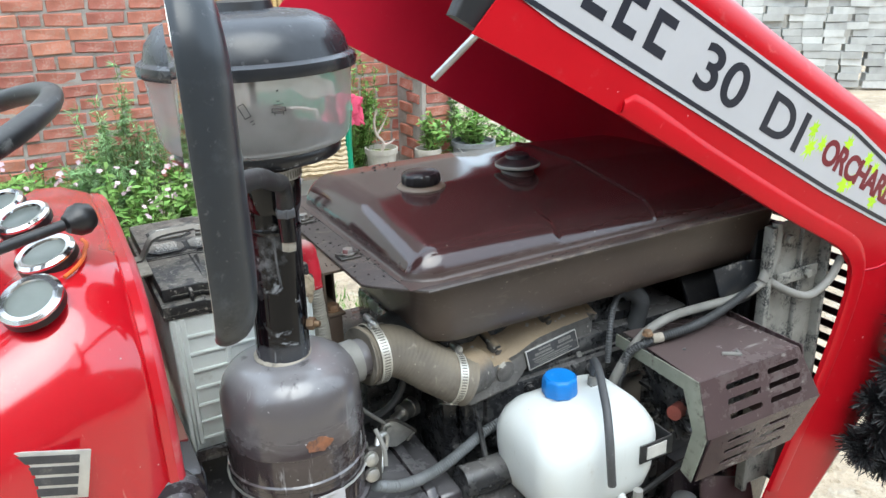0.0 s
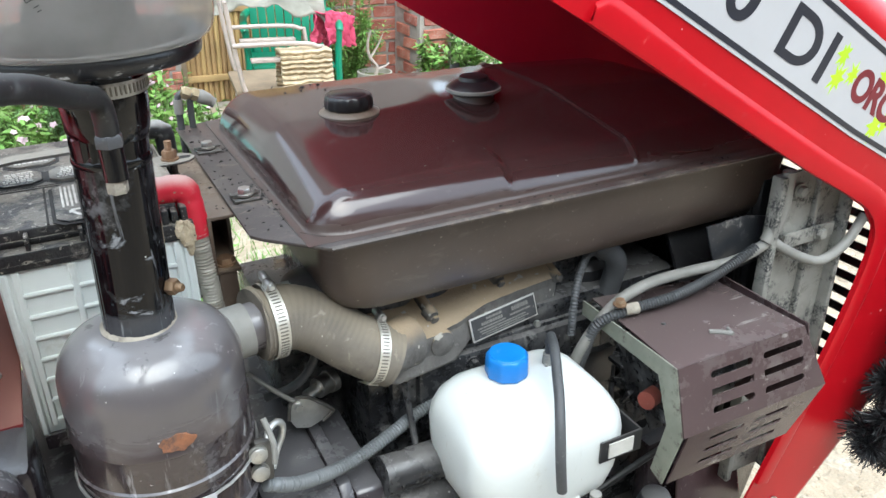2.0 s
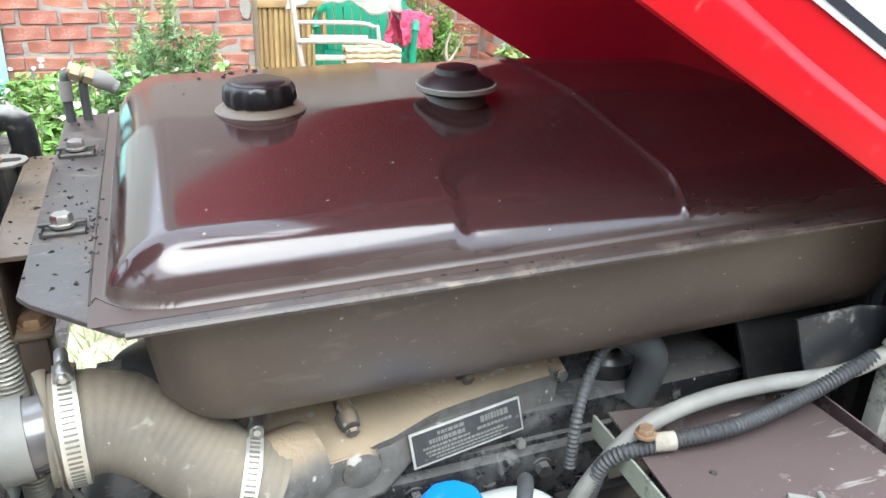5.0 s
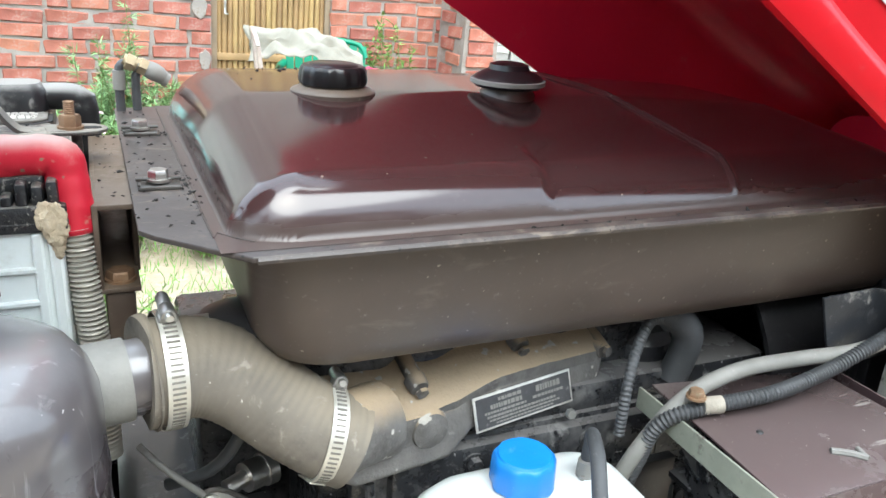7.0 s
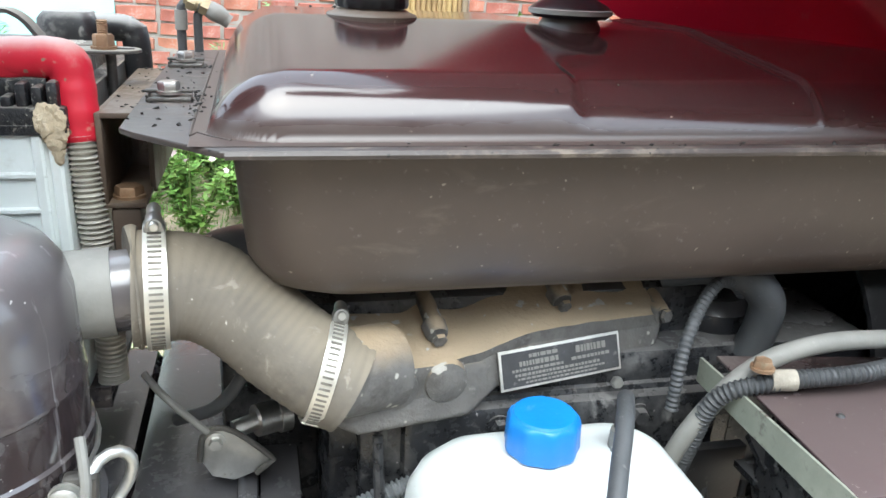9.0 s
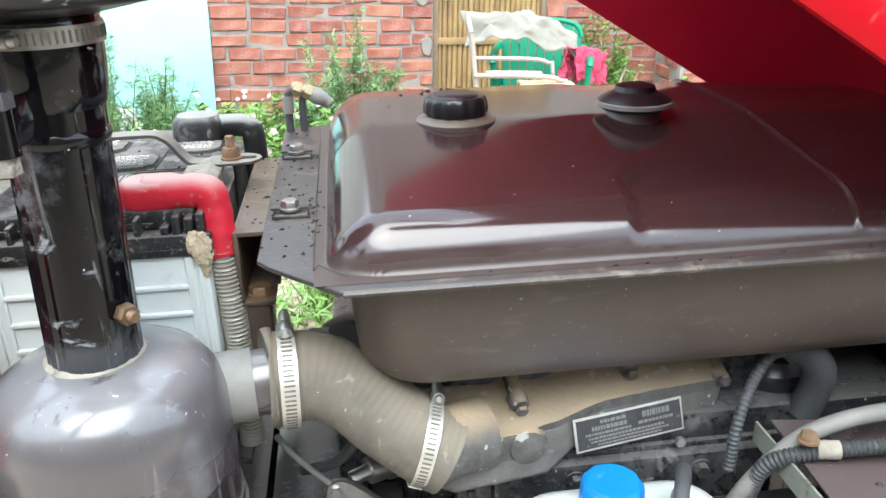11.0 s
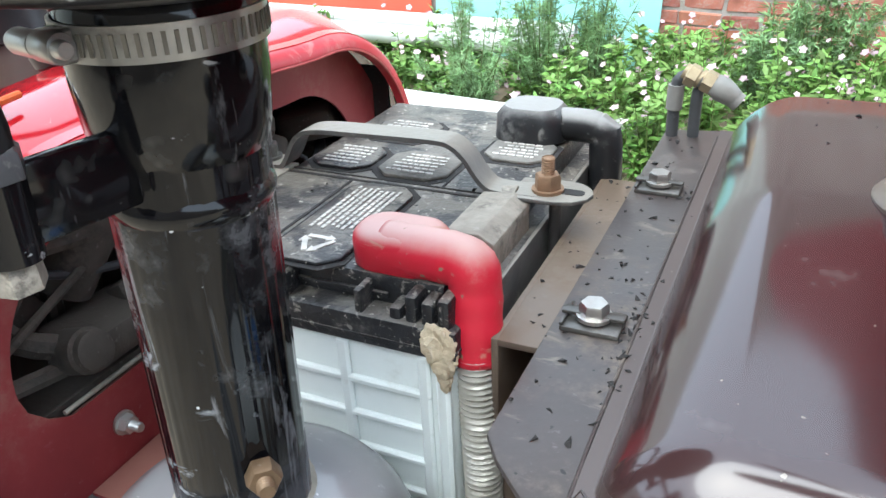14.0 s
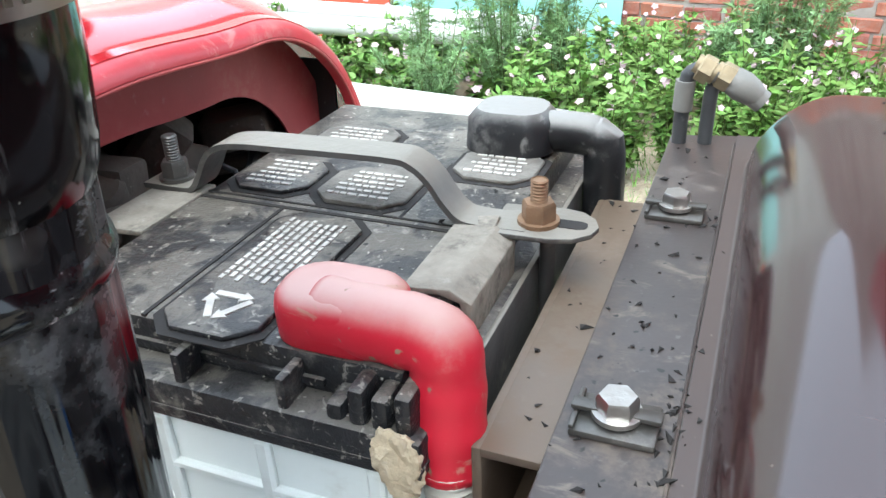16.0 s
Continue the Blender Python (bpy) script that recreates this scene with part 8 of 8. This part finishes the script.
# ---- chairs, pots, pipes ----
def plastic_chair(m):
    ch = thing("plastic_chair", "green moulded plastic armchair with a slatted back by the door", "chair", m)
    part("seat", box(-0.24, 0.24, -0.22, 0.22, 0.40, 0.425, 0.01), GREEN_PLASTIC, ch)
    for k in range(9):
        x = -0.20 + 0.05 * k
        part("back_slat", moved(prism([(x - 0.0215, 0), (x + 0.0215, 0), (x * 1.1 + 0.0245, 0.39 - 0.5 * x * x), (x * 1.1 - 0.0245, 0.39 - 0.5 * x * x)], "y", -0.006, 0.006, 0.002, 1), pose(0, 0.21, 0.425, -14, 0, 0)), GREEN_PLASTIC, ch)
    part("top_rail", moved(tube([(-0.24, 0, 0.30), (-0.2, 0, 0.375), (0, 0, 0.40), (0.2, 0, 0.375), (0.24, 0, 0.30)], 0.016, 10, 0.03), pose(0, 0.21, 0.425, -14, 0, 0)), GREEN_PLASTIC, ch)
    for s in (-1, 1):
        part("armrest", tube([(0.25 * s, 0.26, 0.66), (0.27 * s, 0.1, 0.655), (0.27 * s, -0.18, 0.65), (0.265 * s, -0.23, 0.62)], 0.022, 10, 0.03), GREEN_PLASTIC, ch)
        part("leg", tube([(0.265 * s, -0.22, 0.64), (0.255 * s, -0.22, 0.4), (0.27 * s, -0.25, 0.0)], 0.02, 8, 0.1), GREEN_PLASTIC, ch)
        part("leg", tube([(0.24 * s, 0.22, 0.5), (0.235 * s, 0.24, 0.35), (0.25 * s, 0.28, 0.0)], 0.02, 8, 0.1), GREEN_PLASTIC, ch)
    return ch


plastic_chair(pose(1.56, 4.78, 0, 0, 0, -14))


def tube_chair(m):
    ch = thing("tube_chair", "old cream metal-tube armchair with a wooden seat", "chair", m)
    part("seat", box(-0.24, 0.24, -0.22, 0.22, 0.40, 0.43, 0.008), WOOD, ch, "brown board seat")
    for s in (-1, 1):
        part("side_frame", tube([(0.26 * s, 0.24, 0.86), (0.26 * s, 0.2, 0.55), (0.26 * s, 0.17, 0.42), (0.26 * s, 0.10, 0.38), (0.26 * s, -0.2, 0.36)], 0.012, 10, 0.03), PALE_METAL, ch)
        part("armrest", tube([(0.27 * s, 0.22, 0.66), (0.27 * s, -0.1, 0.66), (0.27 * s, -0.2, 0.64), (0.27 * s, -0.23, 0.58), (0.27 * s, -0.23, 0.0)], 0.012, 10, 0.03), PALE_METAL, ch)
        part("arm_board", box(0.27 * s - 0.025, 0.27 * s + 0.025, -0.17, 0.14, 0.575, 0.595, 0.005), PALE_METAL, ch)
        part("leg", tube([(0.26 * s, 0.16, 0.40), (0.26 * s, 0.22, 0.0)], 0.012, 10, 0.05), PALE_METAL, ch)
    part("back_rail", tube([(-0.26, 0.24, 0.86), (-0.2, 0.25, 0.9), (0.2, 0.25, 0.9), (0.26, 0.24, 0.86)], 0.012, 10, 0.03), PALE_METAL, ch)
    return ch


TC = pose(1.30, 4.28, 0, 0, 0, 82)
tube_chair(TC)


def cloth(name, label, category, centre, size, mat, seed, drop, m):
    """Cloth hung over an edge: rippled, falling on both sides."""
    rng = random.Random(seed)
    bm = bmesh.new()
    nx, ny = 26, 150
    rib, crease = (0.011, 0.012) if name == "towel" else (0.0, 0.04)
    rows = []
    for j in range(ny + 1):
        v = j / ny - 0.5
        row = []
        for i in range(nx + 1):
            u = i / nx - 0.5
            fall = max(0, abs(v) - 0.09)
            x = u * size[0] * (1 + 0.05 * noise.noise((u * 3, v * 3, seed)))
            y = math.copysign(min(abs(v), 0.09) * size[1] + fall * 0.12 * size[1], v) + crease * noise.noise((u * 9, v * 5, seed + 4)) + 0.4 * crease * noise.noise((u * 19, v * 15, seed + 7)) + rib * math.sin(v * 150)
            z = -fall * drop + 0.8 * crease * noise.noise((u * 7, v * 7, seed + 9)) * (1 + u) + 0.18 * rib * math.sin(v * 130)
            row.append(bm.verts.new((x, y, z)))
        rows.append(row)
    for a, b in zip(rows, rows[1:]):
        for i in range(nx):
            bm.faces.new((a[i], a[i + 1], b[i + 1], b[i]))
    ob = finish(name, bm, mat, m=m)
    thick(ob, 0.006)
    return tagged(ob, label, category)


cloth("towel", "folded beige ribbed towel hanging over the chair arm", "towel", None, (0.265, 0.58), TOWEL, 2, 0.58, pose(1.395, 4.02, 0.625, 0, 0, -4))
cloth("cloth", "crumpled crimson cloth hanging over the green chair's arm", "cloth", None, (0.27, 0.40), PINK, 8, 0.42, pose(1.77, 4.60, 0.695, 0, 8, 35))


def sack_mesh():
    """A crumpled sack thrown over two chair backs: a sagging, folded sheet."""
    bm = bmesh.new()
    nx, ny = 44, 36
    rows = []
    for j in range(ny + 1):
        v = j / ny - 0.5
        row = []
        for i in range(nx + 1):
            u = i / nx - 0.5
            fall = max(0, abs(v) - 0.12)
            edge = 0.06 * noise.noise((u * 4, v * 4, 1.0))
            x = u * 0.74 + edge
            y = math.copysign(min(abs(v), 0.12) * 0.5 + fall * 0.16, v) + 0.035 * noise.noise((u * 6, v * 4, 2.0))
            z = -fall * 0.40 * (1 + 0.7 * noise.noise((u * 3.2, 5.0, 3.0))) - 0.32 * max(0, u - 0.1) ** 1.2 - 0.10 * (u + 0.1) ** 2 + 0.045 * noise.noise((u * 5, v * 5, 4.0)) + 0.02 * noise.noise((u * 13, v * 13, 6.0))
            row.append(bm.verts.new((x, y, z)))
        rows.append(row)
    for a, b in zip(rows, rows[1:]):
        for i in range(nx):
            bm.faces.new((a[i], a[i + 1], b[i + 1], b[i]))
    return bm


sack = finish("sack", sack_mesh(), SACK, m=pose(1.42, 4.70, 0.885, 0, 0, -14) @ Matrix.Scale(0.84, 4))
thick(sack, 0.004)
tagged(sack, "dirty white woven plastic sack thrown over the chair backs", "sack")


def pot(x, y, r, h, label, seed):
    p = thing("flower_pot", label, "plant pot", pose(x, y, 0), "pots by the wall")
    part("pot", lathe([(0, 0), (r * 0.74, 0), (r * 0.95, h * 0.86), (r * 1.05, h * 0.87), (r * 1.06, h), (r * 0.96, h), (r * 0.92, h * 0.9), (0, h * 0.9)], 32, False), POT, p)
    part("soil", lathe([(0, h * 0.93), (r * 0.6, h * 0.92), (r * 0.93, h * 0.89)], 24, False), EARTH, p)
    return p


pot(2.12, 4.84, 0.108, 0.285, "stained cream pot holding a bare branching plant", 1)
pot(2.46, 4.8, 0.09, 0.25, "stained grey pot beside a bucket", 2)
twig = thing("potted_plant", "bare pale forked plant with a few leaves in a cream pot", "plant", pose(2.12, 4.84, 0.25))
part("branch", tube([(0.0, 0, 0), (0.02, 0.0, 0.06), (-0.03, 0.01, 0.13), (-0.045, 0.0, 0.22), (-0.02, 0.0, 0.30)], lambda t: 0.013 - 0.007 * t, 8, 0.02), PALE_METAL, twig, "pale bare branch")
part("branch", tube([(0.012, 0, 0.045), (0.06, -0.01, 0.06), (0.10, -0.01, 0.085)], lambda t: 0.011 - 0.006 * t, 8, 0.02), PALE_METAL, twig, "pale bare branch")
part("branch", tube([(-0.025, 0.008, 0.12), (0.03, 0.02, 0.19), (0.07, 0.02, 0.27)], lambda t: 0.008 - 0.005 * t, 8, 0.02), PALE_METAL, twig, "pale bare branch")
sprig = bmesh.new()
rng = random.Random(41)
for k in range(90):
    tip = Vector(rng.choice(((-0.02, 0, 0.30), (0.07, 0.02, 0.27), (0.02, 0.02, 0.2))))
    leaf_quad(sprig, tip + Vector((rng.gauss(0, 0.03), rng.gauss(0, 0.03), rng.gauss(0, 0.03))), Vector((rng.gauss(0, 1), rng.gauss(0, 1), rng.uniform(-0.3, 0.7))).normalized(), Vector((0, 0, 1)), 0.03, 0.013)
part("foliage", sprig, LEAF, twig)
bush("potted_plant", "leafy plant in a grey pot", (2.46, 4.8, 0.24), 0.18, 0.3, 10, 260, 42, (0.06, 0.028), 0, LEAF, False, "plant")
bucket = thing("bucket", "grey plastic bucket with a wire handle used as a planter", "bucket", pose(2.80, 4.75, 0))
part("body", lathe([(0, 0), (0.11, 0), (0.15, 0.24), (0.16, 0.245), (0.16, 0.275), (0.145, 0.28), (0.14, 0.25), (0, 0.24)], 32, False), CONDUIT, bucket)
part("handle", tube([(-0.155, 0, 0.26), (-0.12, -0.1, 0.21), (0, -0.155, 0.17), (0.12, -0.1, 0.21), (0.155, 0, 0.26)], 0.004, 8), ZINC, bucket)
bush("potted_plant", "leafy plant growing in a bucket", (2.80, 4.75, 0.25), 0.22, 0.32, 12, 360, 43, (0.065, 0.03), 0, LEAF, False, "plant")
step = box(0.9, 4.2, 4.35, 5.25, -0.05, 0.012, 0.01)
tagged(finish("pavement", step, CONCRETE), "pale worn concrete apron before the door", "pavement", kind="structure")


def pipe(x0, y0, x1, y1, z, label):
    p = thing("pvc_pipe", label, "pipe", Matrix.Identity(4), "stack of pipes")
    bm = tube([(x0, y0, z), (x1, y1, z)], 0.055, 24, 0.5, close=False)
    ob = part("pipe", bm, PVC, p)
    s = ob.modifiers.new("thickness", "SOLIDIFY")
    s.thickness = 0.004
    return p


pipe(-3.4, 3.60, -0.60, 3.52, 0.24, "white plastic pipe lying beside the flower bed")
pipe(-3.6, 3.78, -0.15, 3.66, 0.20, "white plastic pipe lying beside the flower bed")
pipe(-3.5, 4.55, -0.45, 4.7, 0.26, "white plastic pipe lying along the wall")
pipe(-3.3, 4.72, -0.75, 4.85, 0.30, "white plastic pipe lying along the wall")
rack = thing("timber_block", "squared timber that carries the pipes", "timber", Matrix.Identity(4))
part("beam", box(-2.3, -2.18, 3.45, 4.95, 0.0, 0.15, 0.01), WOOD, rack)
rack2 = thing("timber_block", "squared timber that carries the pipes", "timber", Matrix.Identity(4))
part("beam", box(-0.98, -0.88, 3.45, 4.95, 0.0, 0.15, 0.01), WOOD, rack2)

# ---- boundary wall, door, boards, brick stack ----
WY = 5.4
core = finish("wall_north", join(box(-0.9, 1.0, WY - 0.021, WY + 0.22, 0, 5.6, 0), box(1.74, 2.95, WY - 0.021, WY + 0.22, 0, 5.6, 0), box(1.0, 1.74, WY - 0.021, WY + 0.22, 2.1, 5.6, 0)), MORTAR)
tagged(core, "rough red brick boundary wall with thick grey mortar", "wall", kind="structure")
pier = finish("wall_pier", box(2.50, 2.74, 4.957, 5.37, 0, 1.25, 0), MORTAR)
tagged(pier, "short crumbling brick pier", "wall", kind="structure")
lw = finish("wall_west", join(box(-8.0, -0.9, WY, WY + 0.2, 0, 3.3, 0), box(-8.2, -8.0, -4, WY + 0.2, 0, 3.3, 0)), PALE_PLASTER)
tagged(lw, "plastered wall painted pale grey-green", "wall", kind="structure")
base_course = finish("wall_plinth", box(-8.0, -0.95, WY - 0.06, WY - 0.003, 0, 0.12, 0.01), CONCRETE)
tagged(base_course, "pale rendered plinth", "plinth", kind="structure")
orange = thing("hoarding", "low orange-red painted sheet standing along the pale wall", "hoarding", Matrix.Identity(4))
part("sheet", box(-4.2, -1.86, WY - 0.075, WY - 0.062, 0.0, 0.50, 0.003), RENDER_ORANGE, orange)
part("top_rail", box(-4.2, -1.86, WY - 0.082, WY - 0.0755, 0.46, 0.49, 0.003), RENDER_ORANGE, orange)
board = thing("painted_board", "pale turquoise painted sheet leaning on the wall", "board", pose(-1.1, WY - 0.1, 0, -5, 0, 0))
part("sheet", box(-0.72, 0.72, -0.012, 0.012, 0.0, 0.90, 0.003), CYAN, board)
door = finish("door_1", box(1.03, 1.71, WY + 0.03, WY + 0.05, 0.03, 2.08, 0.002), WOOD)
tagged(door, "rustic door of split bamboo canes in a timber frame", "door", kind="structure")
for k in range(20):
    x = 1.046 + 0.034 * k
    cane = tube([(x, WY + 0.02, 0.04), (x + random.Random(k).gauss(0, 0.002), WY + 0.02, 2.06)], 0.0165, 8, 0.3)
    part("cane", cane, BAMBOO, door)
for z in (0.18, 0.62, 1.05, 1.5, 1.95):
    part("door_rail", box(1.03, 1.71, WY - 0.008, WY + 0.004, z, z + 0.045, 0.004), BAMBOO, door)
part("door_frame", join(box(1.0, 1.035, WY - 0.01, WY + 0.08, 0, 2.1, 0.004), box(1.705, 1.74, WY - 0.01, WY + 0.08, 0, 2.1, 0.004)), WOOD, door)
part("door_hasp", join(box(1.075, 1.09, WY - 0.016, WY - 0.009, 0.9, 1.0, 0.002), tube([(1.08, WY - 0.02, 0.93), (1.08, WY - 0.03, 0.90), (1.10, WY - 0.02, 0.9)], 0.004, 8)), ZINC, door)


def brick_mesh(seed):
    rng = random.Random(seed)
    bm = box(-0.111, 0.111, -0.03, 0.012, -0.0345, 0.0345, 0.006, 1)
    for v in bm.verts:
        v.co += Vector((rng.gauss(0, 0.003), rng.gauss(0, 0.0025), rng.gauss(0, 0.003)))
    data = bpy.data.meshes.new("brick")
    bm.to_mesh(data)
    bm.free()
    data.materials.append(BRICK)
    return data


bricks = [brick_mesh(k) for k in range(6)]


def stretcher(parent, x, y, z, k, rng, turn=0, scale=1.0):
    o = new("brick", bricks[k % 6])
    o.parent = parent
    o.matrix_local = pose(x, y + max(-0.004, min(0.005, rng.gauss(0, 0.003))), z + rng.gauss(0, 0.003), rng.gauss(0, 1.4), rng.gauss(0, 1.3), turn + rng.gauss(0, 0.8)) @ Matrix.Diagonal((scale * rng.uniform(0.95, 1.0), 1, rng.uniform(0.94, 1.12), 1))


rng = random.Random(77)
k = 0
for row in range(19):
    z = 0.15 + 0.085 * row
    for x0, x1 in ((-0.5, 1.0), (1.74, 2.95)):
        x = x0 + (0.0 if row % 2 else -0.1175)
        while x < x1 - 0.02:
            long = rng.choice((0.205, 0.222, 0.226, 0.230, 0.232, 0.115))
            a, b = max(x, x0), min(x + long, x1)
            if b - a > 0.05:
                stretcher(core, (a + b) / 2, WY, z, k, rng, 0, (b - a) / 0.225)
            k += 1
            x += long + rng.uniform(0.006, 0.014)
def cement_smear(seed, w, h):
    """A flat trowelled lump of mortar with a ragged outline."""
    rng = random.Random(seed)
    pts = []
    for q in range(22):
        a = 2 * math.pi * q / 22
        r = 1 + 0.35 * noise.noise((math.cos(a) * 1.6, math.sin(a) * 1.6, seed)) + rng.gauss(0, 0.06)
        pts.append((w * r * math.cos(a), h * r * math.sin(a)))
    return prism(pts, "y", -0.006, 0.004, 0.003, 1)


for seed, x, z, w, h in ((1, 0.93, 0.93, 0.045, 0.065), (2, 0.97, 1.22, 0.03, 0.09), (3, 0.96, 0.62, 0.035, 0.06), (4, 0.90, 1.46, 0.07, 0.04)):
    part("mortar_smear", cement_smear(seed, w, h), MORTAR, core, "smeared grey mortar", pose(x, WY - 0.031, z))
for row in range(14):
    for side in range(2):
        if side == 0:
            stretcher(pier, 2.62, 4.975, 0.05 + 0.085 * row, k, rng, 0, 0.86)
        else:
            stretcher(pier, 2.515, 5.1 + 0.11 * (row % 2), 0.05 + 0.085 * row, k, rng, -90, 0.9)
        k += 1


def paver_stack():
    """Stacked pale bricks with ragged faces, seen from afar."""
    rng = random.Random(9)
    verts, faces = [], []
    base = Matrix.Translation((7.2, 7.6, 0)) @ Matrix.Rotation(radians(-40), 4, "Z")
    for i in range(26):
        for j in range(24):
            x, z = -3.2 + 0.235 * i + (0.1 if (i + j // 5) % 3 == 0 else 0.0) * rng.random() + rng.gauss(0, 0.014), 0.055 + 0.085 * j + rng.gauss(0, 0.004)
            w, d, h = rng.choice((0.112, 0.116, 0.118)), 0.08 + rng.gauss(0, 0.012), 0.041
            if rng.random() < 0.04:
                d -= 0.1
            m = base @ Matrix.Translation((x, rng.gauss(0, 0.008), z)) @ Matrix.Rotation(rng.gauss(0, 0.035), 4, "Z") @ Matrix.Rotation(rng.gauss(0, 0.022), 4, "Y")
            n = len(verts)
            verts += [m @ Vector((sx * w, sy * d, sz * h)) for sx in (-1, 1) for sy in (-1, 1) for sz in (-1, 1)]
            faces += [(n, n + 1, n + 3, n + 2), (n + 4, n + 6, n + 7, n + 5), (n, n + 4, n + 5, n + 1), (n + 2, n + 3, n + 7, n + 6), (n, n + 2, n + 6, n + 4), (n + 1, n + 5, n + 7, n + 3)]
    data = bpy.data.meshes.new("brick_stack")
    data.from_pydata(verts, [], faces)
    data.materials.append(PAVER)
    ob = new("brick_stack", data)
    return tagged(ob, "large stack of pale grey bricks at the edge of the yard", "brick stack", kind="stuff")


paver_stack()
wall_e = finish("wall_east", join(box(2.95, 14.0, 11.5, 11.7, 0, 2.6, 0), box(13.8, 14.0, -4, 11.5, 0, 2.6, 0)), CONCRETE)
tagged(wall_e, "plain grey yard wall far behind the brick stack", "wall", kind="structure")


# added out of view: its two heights set where tank and pipe mirror sky
south_screen = finish("wall_south", join(box(-8.0, 2.6, -4.2, -4.0, 0, 4.5, 0.01), box(2.6, 14.0, -4.2, -4.0, 0, 3.3, 0.01)), SCREEN_BROWN)
tagged(south_screen, "unseen earth-brown wall behind the camera, added to darken reflections", "wall", kind="structure")


def crumbs():
    """Loose crumbs of dry earth on the tank rim, the bracket and the lid."""
    rng = random.Random(51)
    verts, faces = [], []
    for k in range(210):
        zone = rng.random()
        if zone < 0.25:
            x, y, z = rng.uniform(0.36, 0.40), rng.uniform(0.79, 1.17), 1.0975
        elif zone < 0.38:
            x, y, z = rng.uniform(0.34, 0.357), rng.uniform(0.865, 1.07), 1.0925
        elif zone < 0.62:
            x, y, z = rng.gauss(0.398, 0.004), rng.gauss(0.880, 0.025), 1.0975
        elif zone < 0.74:
            x, y, z = rng.uniform(0.45, 0.95), 0.736 + abs(rng.gauss(0, 0.003)), 1.0975
        elif zone < 0.80:
            x, y, z = rng.gauss(0.392, 0.006), rng.gauss(1.045, 0.015), 1.0975
        elif zone < 0.9:
            x, y, z = rng.uniform(0.17, 0.30), rng.uniform(0.875, 1.05), 1.1145
        else:
            x, y, z = rng.uniform(0.46, 0.56), rng.uniform(1.02, 1.14), 1.0
            z = 1.0979 + 0.0545 - 0.014 * (y - 0.949) - 0.09 * max(0, y - 1.08)
        r = min(0.002, abs(rng.gauss(0.0, 0.0007)) + 0.0004)
        n = len(verts)
        m = Matrix.Translation((x, y, z + r * 0.3)) @ Euler((rng.gauss(0, 0.3), rng.gauss(0, 0.3), rng.random() * 6)).to_matrix().to_4x4()
        verts += [SLOPE @ m @ Vector(q) for q in ((r * 2.2, 0, 0), (-r, r * 0.8, 0), (-r * 1.3, -r, 0), (0, 0, r * 0.7), (0, 0, -r))]
        faces += [(n, n + 1, n + 3), (n + 1, n + 2, n + 3), (n + 2, n, n + 3), (n + 1, n, n + 4), (n + 2, n + 1, n + 4), (n, n + 2, n + 4)]
    data = bpy.data.meshes.new("earth_crumbs")
    data.from_pydata(verts, [], faces)
    data.materials.append(SLOT_DARK)
    return tagged(new("earth_crumbs", data), "dark crumbs of dry earth scattered on the tank rim", "dirt", kind="stuff")


crumbs()


def clods():
    """Small clods and stones on the sand beside the front wheel and beyond."""
    rng = random.Random(61)
    verts, faces = [], []
    for k in range(2600):
        d = rng.random() ** 2
        x, y = 0.7 + 7.0 * d + rng.gauss(0, 0.2), 0.6 + 4.2 * rng.random() * (0.3 + d)
        if y > 3.9 and x < 4.4:
            continue
        h = 0.035 * (noise.noise((x * 0.9, y * 0.9, 3.1)) + 0.5 * noise.noise((x * 2.7, y * 2.7, 7.7))) - 0.012
        r = 0.004 + abs(rng.gauss(0, 0.008))
        n = len(verts)
        m = Matrix.Translation((x, y, h)) @ Matrix.Rotation(rng.random() * 6, 4, "Z")
        verts += [m @ Vector(q) for q in ((r * 1.4, 0, 0), (0, r, 0), (-r * 1.2, 0, 0), (0, -r, 0), (0.2 * r, 0.1 * r, r * 0.7), (0, 0, -r * 0.4))]
        faces += [(n + a, n + (a + 1) % 4, n + 4) for a in range(4)]
    data = bpy.data.meshes.new("clods")
    data.from_pydata(verts, [], faces)
    data.materials.append(SAND)
    return tagged(new("clods", data), "small clods and stones on the sandy ground", "stones", kind="stuff")


clods()
